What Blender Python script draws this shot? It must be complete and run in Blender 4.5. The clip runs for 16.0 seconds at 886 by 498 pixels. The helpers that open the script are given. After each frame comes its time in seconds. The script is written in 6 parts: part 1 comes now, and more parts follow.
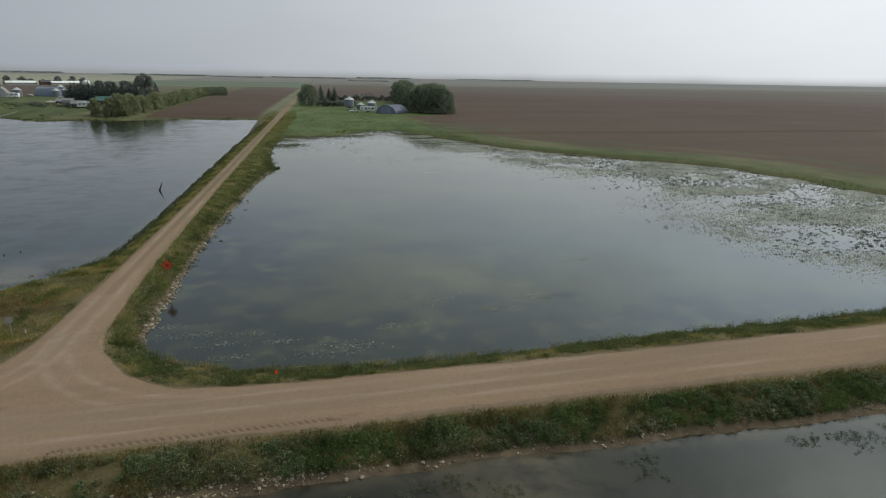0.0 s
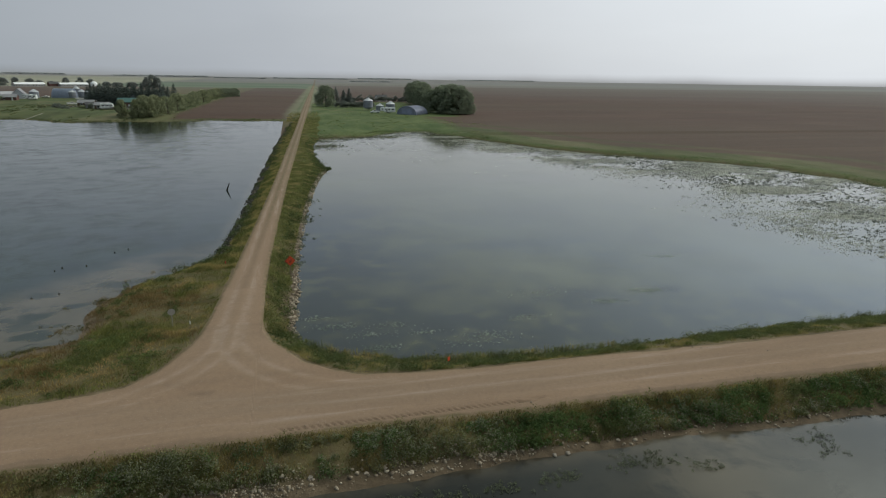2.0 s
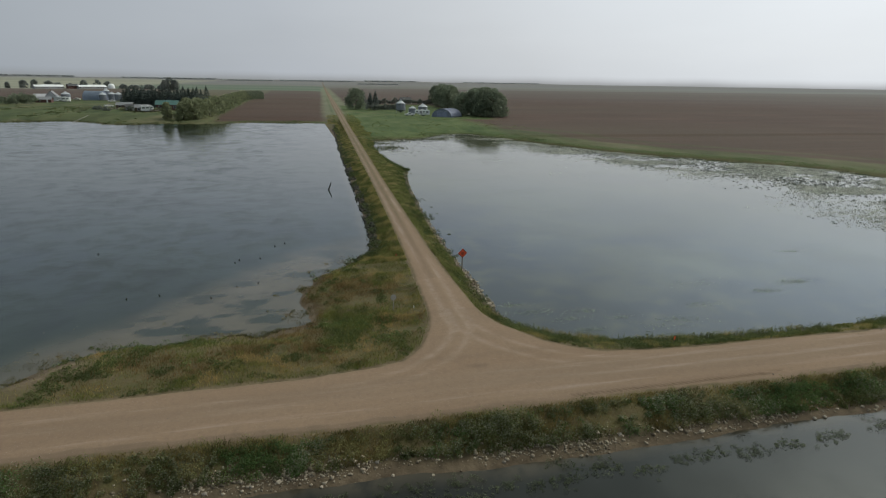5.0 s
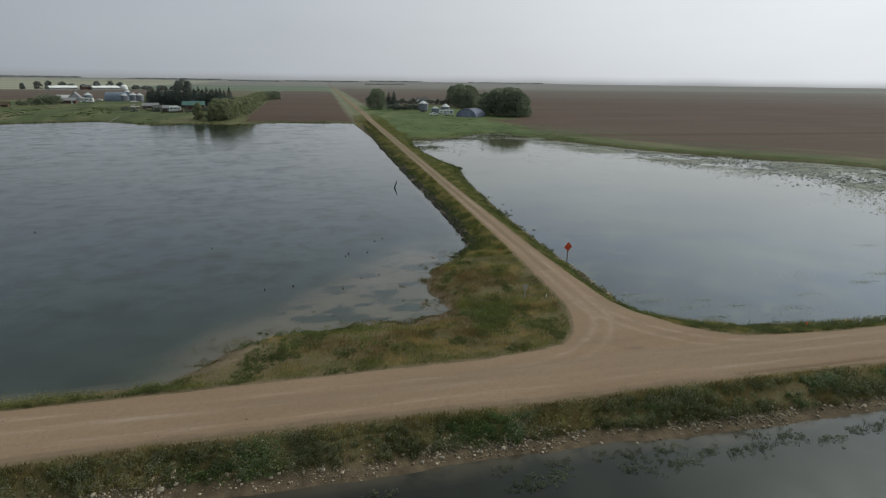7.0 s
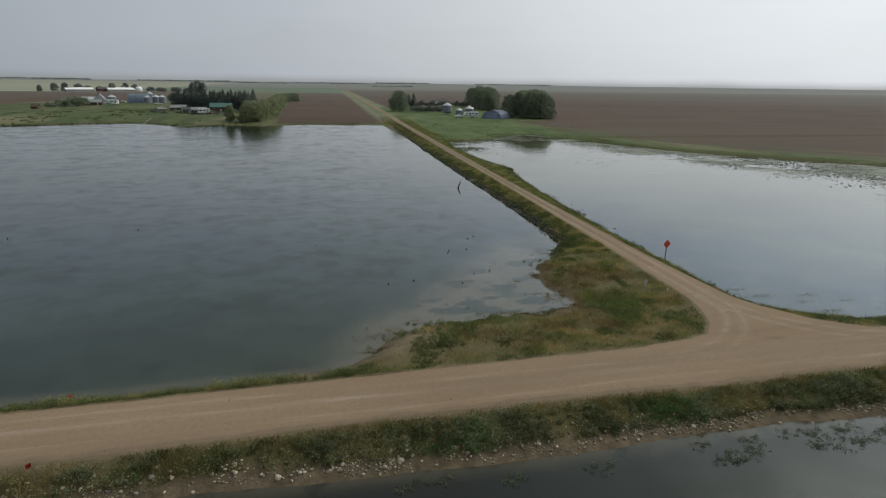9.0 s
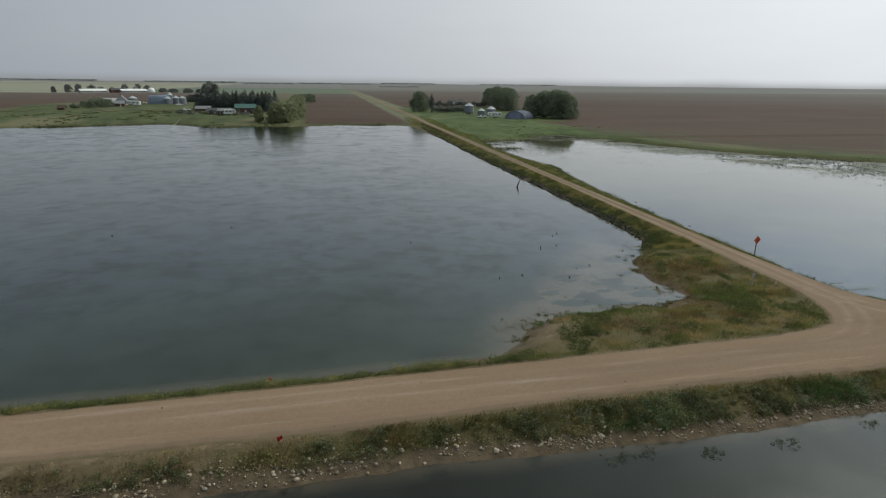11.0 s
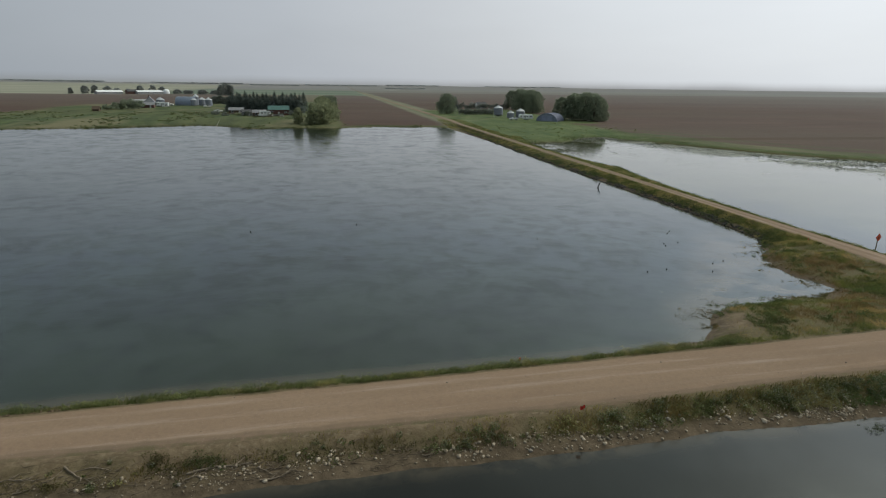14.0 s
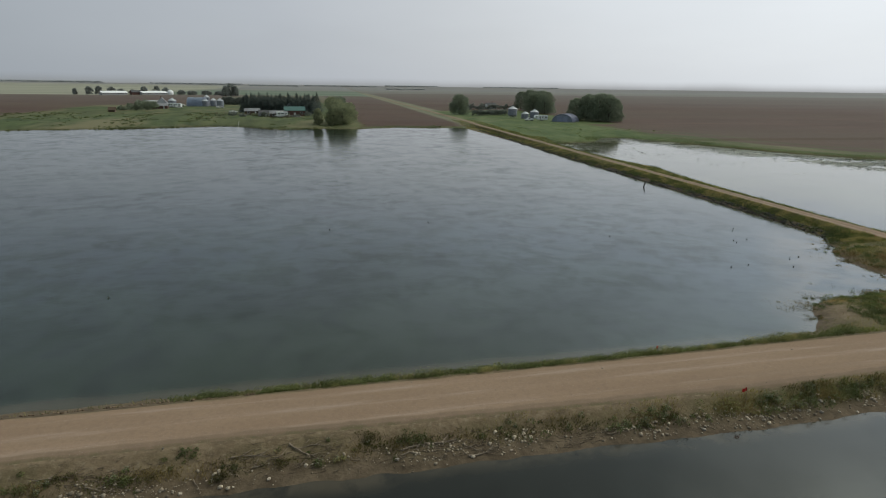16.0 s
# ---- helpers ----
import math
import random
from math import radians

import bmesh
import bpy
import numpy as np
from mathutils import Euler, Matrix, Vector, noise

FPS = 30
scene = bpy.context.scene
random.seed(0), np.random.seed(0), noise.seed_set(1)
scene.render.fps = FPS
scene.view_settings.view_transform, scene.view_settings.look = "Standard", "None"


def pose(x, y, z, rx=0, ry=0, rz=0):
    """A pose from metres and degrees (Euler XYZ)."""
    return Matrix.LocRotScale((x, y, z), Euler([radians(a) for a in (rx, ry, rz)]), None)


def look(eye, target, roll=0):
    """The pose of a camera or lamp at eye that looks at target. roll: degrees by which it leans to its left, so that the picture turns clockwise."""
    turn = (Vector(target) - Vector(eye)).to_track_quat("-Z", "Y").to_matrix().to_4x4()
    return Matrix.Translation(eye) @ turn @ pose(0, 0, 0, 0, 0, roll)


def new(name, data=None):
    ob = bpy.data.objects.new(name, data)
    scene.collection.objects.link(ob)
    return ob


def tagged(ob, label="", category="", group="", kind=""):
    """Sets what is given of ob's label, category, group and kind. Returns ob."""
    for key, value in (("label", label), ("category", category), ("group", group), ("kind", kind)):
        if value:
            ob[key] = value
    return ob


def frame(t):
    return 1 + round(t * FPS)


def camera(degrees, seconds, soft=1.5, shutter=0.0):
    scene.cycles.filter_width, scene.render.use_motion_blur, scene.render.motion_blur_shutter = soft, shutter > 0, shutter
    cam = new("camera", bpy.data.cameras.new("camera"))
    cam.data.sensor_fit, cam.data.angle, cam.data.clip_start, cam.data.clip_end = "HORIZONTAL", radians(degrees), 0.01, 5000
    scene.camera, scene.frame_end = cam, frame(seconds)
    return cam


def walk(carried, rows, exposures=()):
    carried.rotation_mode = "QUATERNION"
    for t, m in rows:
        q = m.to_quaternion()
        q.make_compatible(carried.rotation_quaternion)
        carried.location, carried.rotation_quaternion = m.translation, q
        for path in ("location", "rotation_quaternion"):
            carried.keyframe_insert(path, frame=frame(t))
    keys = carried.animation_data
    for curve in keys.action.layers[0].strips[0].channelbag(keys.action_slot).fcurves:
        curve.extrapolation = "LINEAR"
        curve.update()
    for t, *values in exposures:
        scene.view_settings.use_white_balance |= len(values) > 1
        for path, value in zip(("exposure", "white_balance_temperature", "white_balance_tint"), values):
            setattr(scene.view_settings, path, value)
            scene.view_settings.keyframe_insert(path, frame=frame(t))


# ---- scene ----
cam = camera(74.3, 16.0, 1.1)
PATH = [
    (0, (18.878, -36.899, 19.787), (19.351, -35.038, 19.229), 1.0),
    (0.5, (15.858, -36.783, 19.793), (16.332, -34.921, 19.235), 1.1),
    (1, (12.848, -36.672, 19.801), (13.324, -34.811, 19.245), 1.0),
    (1.5, (9.847, -36.578, 19.813), (10.32, -34.715, 19.258), 0.9),
    (2, (6.842, -36.511, 19.827), (7.316, -34.649, 19.271), 0.9),
    (2.5, (3.823, -36.485, 19.84), (4.296, -34.622, 19.287), 0.9),
    (3, (0.783, -36.5, 19.854), (1.254, -34.636, 19.303), 0.9),
    (3.5, (-2.292, -36.556, 19.865), (-1.821, -34.691, 19.315), 0.9),
    (4, (-5.413, -36.642, 19.871), (-4.944, -34.776, 19.322), 0.9),
    (6.5, (-21.238, -37.169, 19.892), (-20.781, -35.301, 19.343), 0.9),
    (7, (-24.399, -37.223, 19.895), (-23.946, -35.354, 19.346), 0.8),
    (7.5, (-27.548, -37.233, 19.906), (-27.101, -35.362, 19.359), 0.8),
    (8, (-30.684, -37.229, 19.917), (-30.24, -35.355, 19.375), 0.8),
    (8.5, (-33.806, -37.232, 19.926), (-33.366, -35.358, 19.383), 0.8),
    (9, (-36.911, -37.245, 19.934), (-36.473, -35.37, 19.39), 0.8),
    (11.5, (-52.352, -37.327, 20.042), (-51.929, -35.449, 19.499), 0.7),
    (12, (-55.439, -37.334, 20.052), (-55.017, -35.456, 19.509), 0.8),
    (12.5, (-58.524, -37.335, 20.059), (-58.099, -35.457, 19.518), 0.8),
    (13, (-61.603, -37.329, 20.066), (-61.178, -35.451, 19.527), 0.9),
    (13.5, (-64.671, -37.322, 20.071), (-64.249, -35.442, 19.534), 0.9),
    (14, (-67.714, -37.309, 20.075), (-67.294, -35.429, 19.538), 0.8),
    (14.5, (-70.734, -37.294, 20.08), (-70.314, -35.414, 19.542), 0.8),
    (15, (-73.739, -37.278, 20.084), (-73.315, -35.398, 19.549), 0.9),
    (15.5, (-76.74, -37.263, 20.087), (-76.312, -35.384, 19.553), 0.9),
    (16, (-79.741, -37.247, 20.091), (-79.311, -35.368, 19.556), 0.8),
]
walk(cam, [(t, look(eye, target, roll)) for t, eye, target, roll in PATH], exposures=[(0, 0.09, 6400, 8), (1.0, 0.09, 6400, 8), (1.5, 0.05, 6400, 8), (16, 0.05, 6400, 8)])

# ---- world and sun ----
SUN_AZ, SUN_EL = radians(80), radians(44)      # from +y towards +x, and above the horizon
SUN_DIR = Vector((math.sin(SUN_AZ) * math.cos(SUN_EL), math.cos(SUN_AZ) * math.cos(SUN_EL), math.sin(SUN_EL)))
GLOW_DIR = Vector((math.sin(radians(58)) * math.cos(radians(38)), math.cos(radians(58)) * math.cos(radians(38)), math.sin(radians(38))))    # the thinnest cloud


def build_world():
    w = bpy.data.worlds.new("sky")
    scene.world = w
    w.use_nodes = True
    nt = w.node_tree
    nt.nodes.clear()
    N, L = nt.nodes.new, nt.links.new
    out, bg1, bg2, mix = N("ShaderNodeOutputWorld"), N("ShaderNodeBackground"), N("ShaderNodeBackground"), N("ShaderNodeMixShader")
    sky = N("ShaderNodeTexSky")
    sky.sky_type, sky.sun_disc = "NISHITA", False
    sky.sun_elevation, sky.sun_rotation = SUN_EL, SUN_AZ
    sky.dust_density, sky.air_density = 4.0, 1.0
    L(sky.outputs[0], bg1.inputs[0])
    bg1.inputs[1].default_value = 0.09
    # the thin smoky cloud that veils the sky, brighter towards the sun
    tc, dot = N("ShaderNodeTexCoord"), N("ShaderNodeVectorMath")
    dot.operation = "DOT_PRODUCT"
    dot.inputs[1].default_value = GLOW_DIR
    L(tc.outputs["Generated"], dot.inputs[0])
    ramp = N("ShaderNodeValToRGB")
    cr = ramp.color_ramp
    cr.elements[0].position, cr.elements[0].color = 0.0, (0.335, 0.365, 0.405, 1)
    cr.elements[1].position, cr.elements[1].color = 1.0, (4.6, 4.5, 4.3, 1)
    for p, c in ((0.15, (0.378, 0.408, 0.447)), (0.45, (0.498, 0.524, 0.566)), (0.65, (0.63, 0.65, 0.68)), (0.85, (0.88, 0.91, 0.95)), (0.95, (1.36, 1.42, 1.48)), (0.98, (2.2, 2.2, 2.2))):
        e = cr.elements.new(p)
        e.color = (*c, 1)
    L(dot.outputs["Value"], ramp.inputs[0])
    # soft streaks of cloud
    mp, nz, mr = N("ShaderNodeMapping"), N("ShaderNodeTexNoise"), N("ShaderNodeMapRange")
    mp.inputs["Scale"].default_value = (1.5, 1.5, 6.0)
    nz.inputs["Scale"].default_value, nz.inputs["Detail"].default_value = 1.6, 5.0
    L(tc.outputs["Generated"], mp.inputs[0])
    L(mp.outputs[0], nz.inputs["Vector"])
    L(nz.outputs[0], mr.inputs[0])
    mr.inputs[1].default_value, mr.inputs[2].default_value, mr.inputs[3].default_value, mr.inputs[4].default_value = 0.3, 0.7, 0.97, 1.04
    mul = N("ShaderNodeMix")
    mul.data_type, mul.blend_type = "RGBA", "MULTIPLY"
    mul.inputs[0].default_value = 1.0
    L(ramp.outputs[0], mul.inputs[6])
    L(mr.outputs[0], mul.inputs[7])
    # the veil thins overhead and lets some blue through
    sep, hi, blue = N("ShaderNodeSeparateXYZ"), N("ShaderNodeMapRange"), N("ShaderNodeMix")
    L(tc.outputs["Generated"], sep.inputs[0])
    L(sep.outputs["Z"], hi.inputs[0])
    hi.inputs[1].default_value, hi.inputs[2].default_value = 0.13, 0.26
    blue.data_type, blue.blend_type = "RGBA", "MULTIPLY"
    blue.inputs[7].default_value = (0.85, 0.95, 1.07, 1)
    L(hi.outputs[0], blue.inputs[0])
    L(mul.outputs[2], blue.inputs[6])
    top, dim = N("ShaderNodeMapRange"), N("ShaderNodeMix")
    L(sep.outputs["Z"], top.inputs[0])
    top.inputs[1].default_value, top.inputs[2].default_value = 0.25, 0.62
    dim.data_type, dim.blend_type = "RGBA", "MULTIPLY"
    dim.inputs[7].default_value = (1.0, 0.955, 0.74, 1)
    L(top.outputs[0], dim.inputs[0])
    L(blue.outputs[2], dim.inputs[6])
    L(dim.outputs[2], bg2.inputs[0])
    bg2.inputs[1].default_value = 0.95
    mix.inputs[0].default_value = 0.92
    L(bg1.outputs[0], mix.inputs[1])
    L(bg2.outputs[0], mix.inputs[2])
    L(mix.outputs[0], out.inputs[0])


build_world()
sun = new("sun", bpy.data.lights.new("sun", "SUN"))
sun.data.energy, sun.data.angle, sun.data.color = 1.3, radians(26), (1.0, 0.925, 0.79)
sun.matrix_world = look(SUN_DIR * 300, (0, 0, 0))


# ---- helpers for building ----
def vhash(ix, iy, seed):
    h = (ix.astype(np.int64) * 374761393 + iy.astype(np.int64) * 668265263 + seed * 974634777) & 0x7FFFFFFF
    h = ((h ^ (h >> 13)) * 1274126177) & 0x7FFFFFFF
    return ((h ^ (h >> 16)) & 0xFFFF) / 65535.0


def vnoise(x, y, scale, seed=0, octaves=3):
    """Smooth noise from -1 to 1 at the given size in metres."""
    x, y = np.broadcast_arrays(np.asarray(x, float), np.asarray(y, float))
    total, amp, norm = np.zeros(x.shape), 1.0, 0.0
    for o in range(octaves):
        u, v = x / scale, y / scale
        iu, iv = np.floor(u), np.floor(v)
        fu, fv = u - iu, v - iv
        fu, fv = fu * fu * (3 - 2 * fu), fv * fv * (3 - 2 * fv)
        a, b = vhash(iu, iv, seed + o), vhash(iu + 1, iv, seed + o)
        c, d = vhash(iu, iv + 1, seed + o), vhash(iu + 1, iv + 1, seed + o)
        total += amp * ((a * (1 - fu) + b * fu) * (1 - fv) + (c * (1 - fu) + d * fu) * fv)
        norm += amp
        amp, scale = amp * 0.5, scale * 0.5
    return total / norm * 2 - 1


def smooth(a, b, v):
    t = np.clip((v - a) / (b - a), 0, 1)
    return t * t * (3 - 2 * t)


def mesh_of(name, verts, faces, material=None, shade=False):
    """A mesh from arrays; all faces with the same number of corners."""
    me = bpy.data.meshes.new(name)
    verts, faces = np.asarray(verts, np.float32), np.asarray(faces, np.int32)
    n, k = faces.shape
    me.vertices.add(len(verts))
    me.vertices.foreach_set("co", verts.ravel())
    me.loops.add(n * k)
    me.loops.foreach_set("vertex_index", faces.ravel())
    me.polygons.add(n)
    me.polygons.foreach_set("loop_start", np.arange(0, n * k, k, dtype=np.int32))
    me.polygons.foreach_set("loop_total", np.full(n, k, np.int32))
    if shade:
        me.polygons.foreach_set("use_smooth", np.ones(n, bool))
    me.update(calc_edges=True)
    if material:
        me.materials.append(material)
    return me


def grid_faces(nx, ny):
    i = np.arange(nx - 1)[None, :] + np.arange(ny - 1)[:, None] * nx
    i = i.ravel()
    return np.stack([i, i + 1, i + nx + 1, i + nx], 1)


def give(me, name, values):
    a = me.attributes.new(name, "FLOAT", "POINT")
    a.data.foreach_set("value", np.asarray(values, np.float32).ravel())


def part(name, bm, material, parent, label=""):
    """Links a bmesh as one mesh object under a thing or under a part."""
    me = bpy.data.meshes.new(name)
    bm.normal_update()
    bm.to_mesh(me)
    bm.free()
    me.materials.append(material)
    ob = new(name, me)
    ob.parent = parent
    if label:
        ob["label"] = label
    return ob


def thing(name, x, y, z, turn=0.0, label="", category="", group="", kind=""):
    ob = new(name)
    ob.matrix_world = pose(x, y, z, 0, 0, turn)
    ob.empty_display_size = 0.2
    return tagged(ob, label, category, group, kind)


def box(bm, cx, cy, cz, sx, sy, sz, m=None, bevel=0.0):
    r = bmesh.ops.create_cube(bm, size=1.0, matrix=(m or Matrix()) @ Matrix.Translation((cx, cy, cz)) @ Matrix.Diagonal((sx, sy, sz, 1)))
    if bevel:
        edges = list({e for v in r["verts"] for e in v.link_edges})
        bmesh.ops.bevel(bm, geom=edges, offset=bevel, segments=2, affect="EDGES", profile=0.5)


def rod(bm, a, b, r0, r1=None, sides=8, caps=True):
    a, b = Vector(a), Vector(b)
    d = b - a
    m = Matrix.Translation((a + b) / 2) @ d.to_track_quat("Z", "Y").to_matrix().to_4x4()
    bmesh.ops.create_cone(bm, cap_ends=caps, segments=sides, radius1=r0, radius2=r0 if r1 is None else r1, depth=d.length, matrix=m)


def prism(bm, outline, y0, y1):
    """A closed outline of (x, z) drawn out from y0 to y1."""
    a = [bm.verts.new((x, y0, z)) for x, z in outline]
    b = [bm.verts.new((x, y1, z)) for x, z in outline]
    n = len(outline)
    bm.faces.new(a)
    bm.faces.new(b[::-1])
    for i in range(n):
        bm.faces.new((a[i], b[i], b[(i + 1) % n], a[(i + 1) % n]))
    bmesh.ops.recalc_face_normals(bm, faces=bm.faces)


# ---- materials ----
class Mat:
    """A short way to write node materials."""

    def __init__(self, name, rough=0.8, metal=0.0, spec=0.5):
        self.mat = bpy.data.materials.new(name)
        self.mat.use_nodes = True
        self.nt = self.mat.node_tree
        self.b = self.nt.nodes["Principled BSDF"]
        self.b.inputs["Roughness"].default_value = rough
        self.b.inputs["Metallic"].default_value = metal
        self.b.inputs["Specular IOR Level"].default_value = spec
        self.pos = self.n("ShaderNodeNewGeometry").outputs["Position"]

    def n(self, kind):
        return self.nt.nodes.new(kind)

    def link(self, a, b):
        self.nt.links.new(a, b)

    def attr(self, name):
        a = self.n("ShaderNodeAttribute")
        a.attribute_name = name
        return a.outputs["Fac"]

    def local(self):
        return self.n("ShaderNodeTexCoord").outputs["Object"]

    def noise(self, size, detail=4, squash=(1, 1, 1), at=None, rough=0.55):
        m, t = self.n("ShaderNodeMapping"), self.n("ShaderNodeTexNoise")
        m.inputs["Scale"].default_value = squash
        t.inputs["Scale"].default_value, t.inputs["Detail"].default_value, t.inputs["Roughness"].default_value = 1.0 / size, detail, rough
        self.link(at or self.pos, m.inputs[0])
        self.link(m.outputs[0], t.inputs["Vector"])
        return t.outputs[0]

    def span(self, v, a, b, c=0.0, d=1.0):
        r = self.n("ShaderNodeMapRange")
        self.link(v, r.inputs[0])
        for i, k in enumerate((a, b, c, d)):
            r.inputs[i + 1].default_value = k
        return r.outputs[0]

    def math(self, op, a, b=None):
        m = self.n("ShaderNodeMath")
        m.operation = op
        for i, v in enumerate((a, b)):
            if v is None:
                continue
            if isinstance(v, (int, float)):
                m.inputs[i].default_value = v
            else:
                self.link(v, m.inputs[i])
        return m.outputs[0]

    def mix(self, fac, a, b, blend="MIX"):
        m = self.n("ShaderNodeMix")
        m.data_type, m.blend_type = "RGBA", blend
        for i, v in ((0, fac), (6, a), (7, b)):
            if isinstance(v, (int, float)):
                m.inputs[i].default_value = v
            elif isinstance(v, tuple):
                m.inputs[i].default_value = (*v, 1)
            else:
                self.link(v, m.inputs[i])
        return m.outputs[2]

    def island(self):
        return self.n("ShaderNodeNewGeometry").outputs["Random Per Island"]

    def chance(self):
        return self.n("ShaderNodeObjectInfo").outputs["Random"]

    def bump(self, height, strength, distance=0.05):
        b = self.n("ShaderNodeBump")
        b.inputs["Strength"].default_value, b.inputs["Distance"].default_value = strength, distance
        self.link(height, b.inputs["Height"])
        self.link(b.outputs[0], self.b.inputs["Normal"])

    def out(self, colour, rough=None):
        self.link(colour, self.b.inputs["Base Color"]) if not isinstance(colour, tuple) else setattr(self.b.inputs["Base Color"], "default_value", (*colour, 1))
        if rough is not None:
            self.link(rough, self.b.inputs["Roughness"])
        return self.mat


def plain(name, colour, rough=0.7, metal=0.0, size=0.5, vary=0.25):
    """A painted or weathered surface with stains at two sizes."""
    m = Mat(name, rough, metal)
    at = m.local()
    a = m.span(m.noise(size, 5, at=at), 0.3, 0.7)
    b = m.span(m.noise(size * 0.12, 3, at=at), 0.3, 0.7)
    dark = tuple(c * (1 - vary) for c in colour)
    light = tuple(min(1, c * (1 + vary * 0.6)) for c in colour)
    c = m.mix(a, dark, light)
    c = m.mix(m.math("MULTIPLY", b, 0.35), c, dark)
    m.bump(b, 0.15, 0.01)
    return m.out(c)


def ground_material():
    m = Mat("ground_soil", 0.95, spec=0.2)
    n1, n2, n3 = m.noise(6.0, 6), m.noise(0.7, 5), m.noise(60.0, 4)
    soil = m.mix(m.span(n2, 0.3, 0.7), (0.090, 0.070, 0.036), (0.148, 0.115, 0.064))
    turf = m.mix(m.span(n1, 0.35, 0.65), (0.058, 0.058, 0.022), (0.105, 0.09, 0.038))
    c = m.mix(m.span(n2, 0.35, 0.6), soil, turf)
    # ploughed land: drill rows, damp and dry patches
    rows = m.noise(1.0, 3, (0.02, 0.35, 1.0))
    f = m.mix(m.span(n3, 0.35, 0.65), (0.074, 0.042, 0.032), (0.108, 0.064, 0.047))
    f = m.mix(m.span(rows, 0.35, 0.65), f, (0.064, 0.041, 0.033))
    f = m.mix(m.span(m.noise(220.0, 5, (0.35, 1.6, 1)), 0.42, 0.68), f, (0.088, 0.066, 0.046))
    f = m.mix(m.span(m.noise(90.0, 5, (0.12, 1.8, 1)), 0.5, 0.7, 0, 0.7), f, (0.066, 0.04, 0.032))
    c = m.mix(m.attr("field"), c, f)
    # far crops
    g = m.mix(m.span(m.noise(300.0, 3, (0.15, 1, 1)), 0.4, 0.6), (0.075, 0.125, 0.07), (0.12, 0.155, 0.10))
    c = m.mix(m.attr("crop"), c, g)
    # haze put into the colour: land greys as it gets farther off
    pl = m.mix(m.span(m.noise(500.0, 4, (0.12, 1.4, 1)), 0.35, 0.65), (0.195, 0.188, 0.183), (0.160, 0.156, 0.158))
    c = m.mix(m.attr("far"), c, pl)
    # pale stubble beyond the lake farm, its tones lightened further as haze
    c = m.mix(m.math("MULTIPLY", m.attr("stubble"), 0.85), c, m.mix(m.span(m.noise(200.0, 4, (0.1, 1.5, 1)), 0.4, 0.6), (0.235, 0.235, 0.175), (0.30, 0.295, 0.225)))
    # mown yard
    y = m.mix(m.span(m.noise(9.0, 7, (1, 0.35, 1), None, 0.65), 0.36, 0.64), (0.046, 0.076, 0.022), (0.102, 0.128, 0.046))
    y = m.mix(m.span(m.noise(20.0, 6, (0.5, 0.9, 1), None, 0.65), 0.56, 0.7), y, (0.17, 0.17, 0.098))
    c = m.mix(m.attr("yard"), c, y)
    # rank meadow round the waters
    w = m.mix(m.span(m.noise(9.0, 7, (1, 0.3, 1), None, 0.65), 0.36, 0.64), (0.032, 0.054, 0.02), (0.088, 0.11, 0.042))
    w = m.mix(m.span(m.noise(34.0, 7, (0.8, 0.4, 1), None, 0.62), 0.5, 0.62), w, (0.15, 0.138, 0.078))
    c = m.mix(m.attr("meadow"), c, w)
    s = m.mix(m.span(n2, 0.3, 0.7), (0.125, 0.09, 0.056), (0.19, 0.142, 0.092))
    s = m.mix(m.span(m.noise(1.4, 6, (0.6, 1, 1), None, 0.65), 0.48, 0.62, 0, 0.75), s, (0.085, 0.064, 0.04))
    s = m.mix(m.span(m.noise(0.3, 5), 0.55, 0.72, 0, 0.6), s, (0.25, 0.205, 0.145))
    c = m.mix(m.attr("sand"), c, s)
    mud = m.mix(m.span(n2, 0.3, 0.7), (0.064, 0.047, 0.031), (0.136, 0.103, 0.069))
    c = m.mix(m.attr("mud"), c, mud)
    m.bump(m.noise(0.35, 6), 0.7, 0.12)
    return m.out(c)


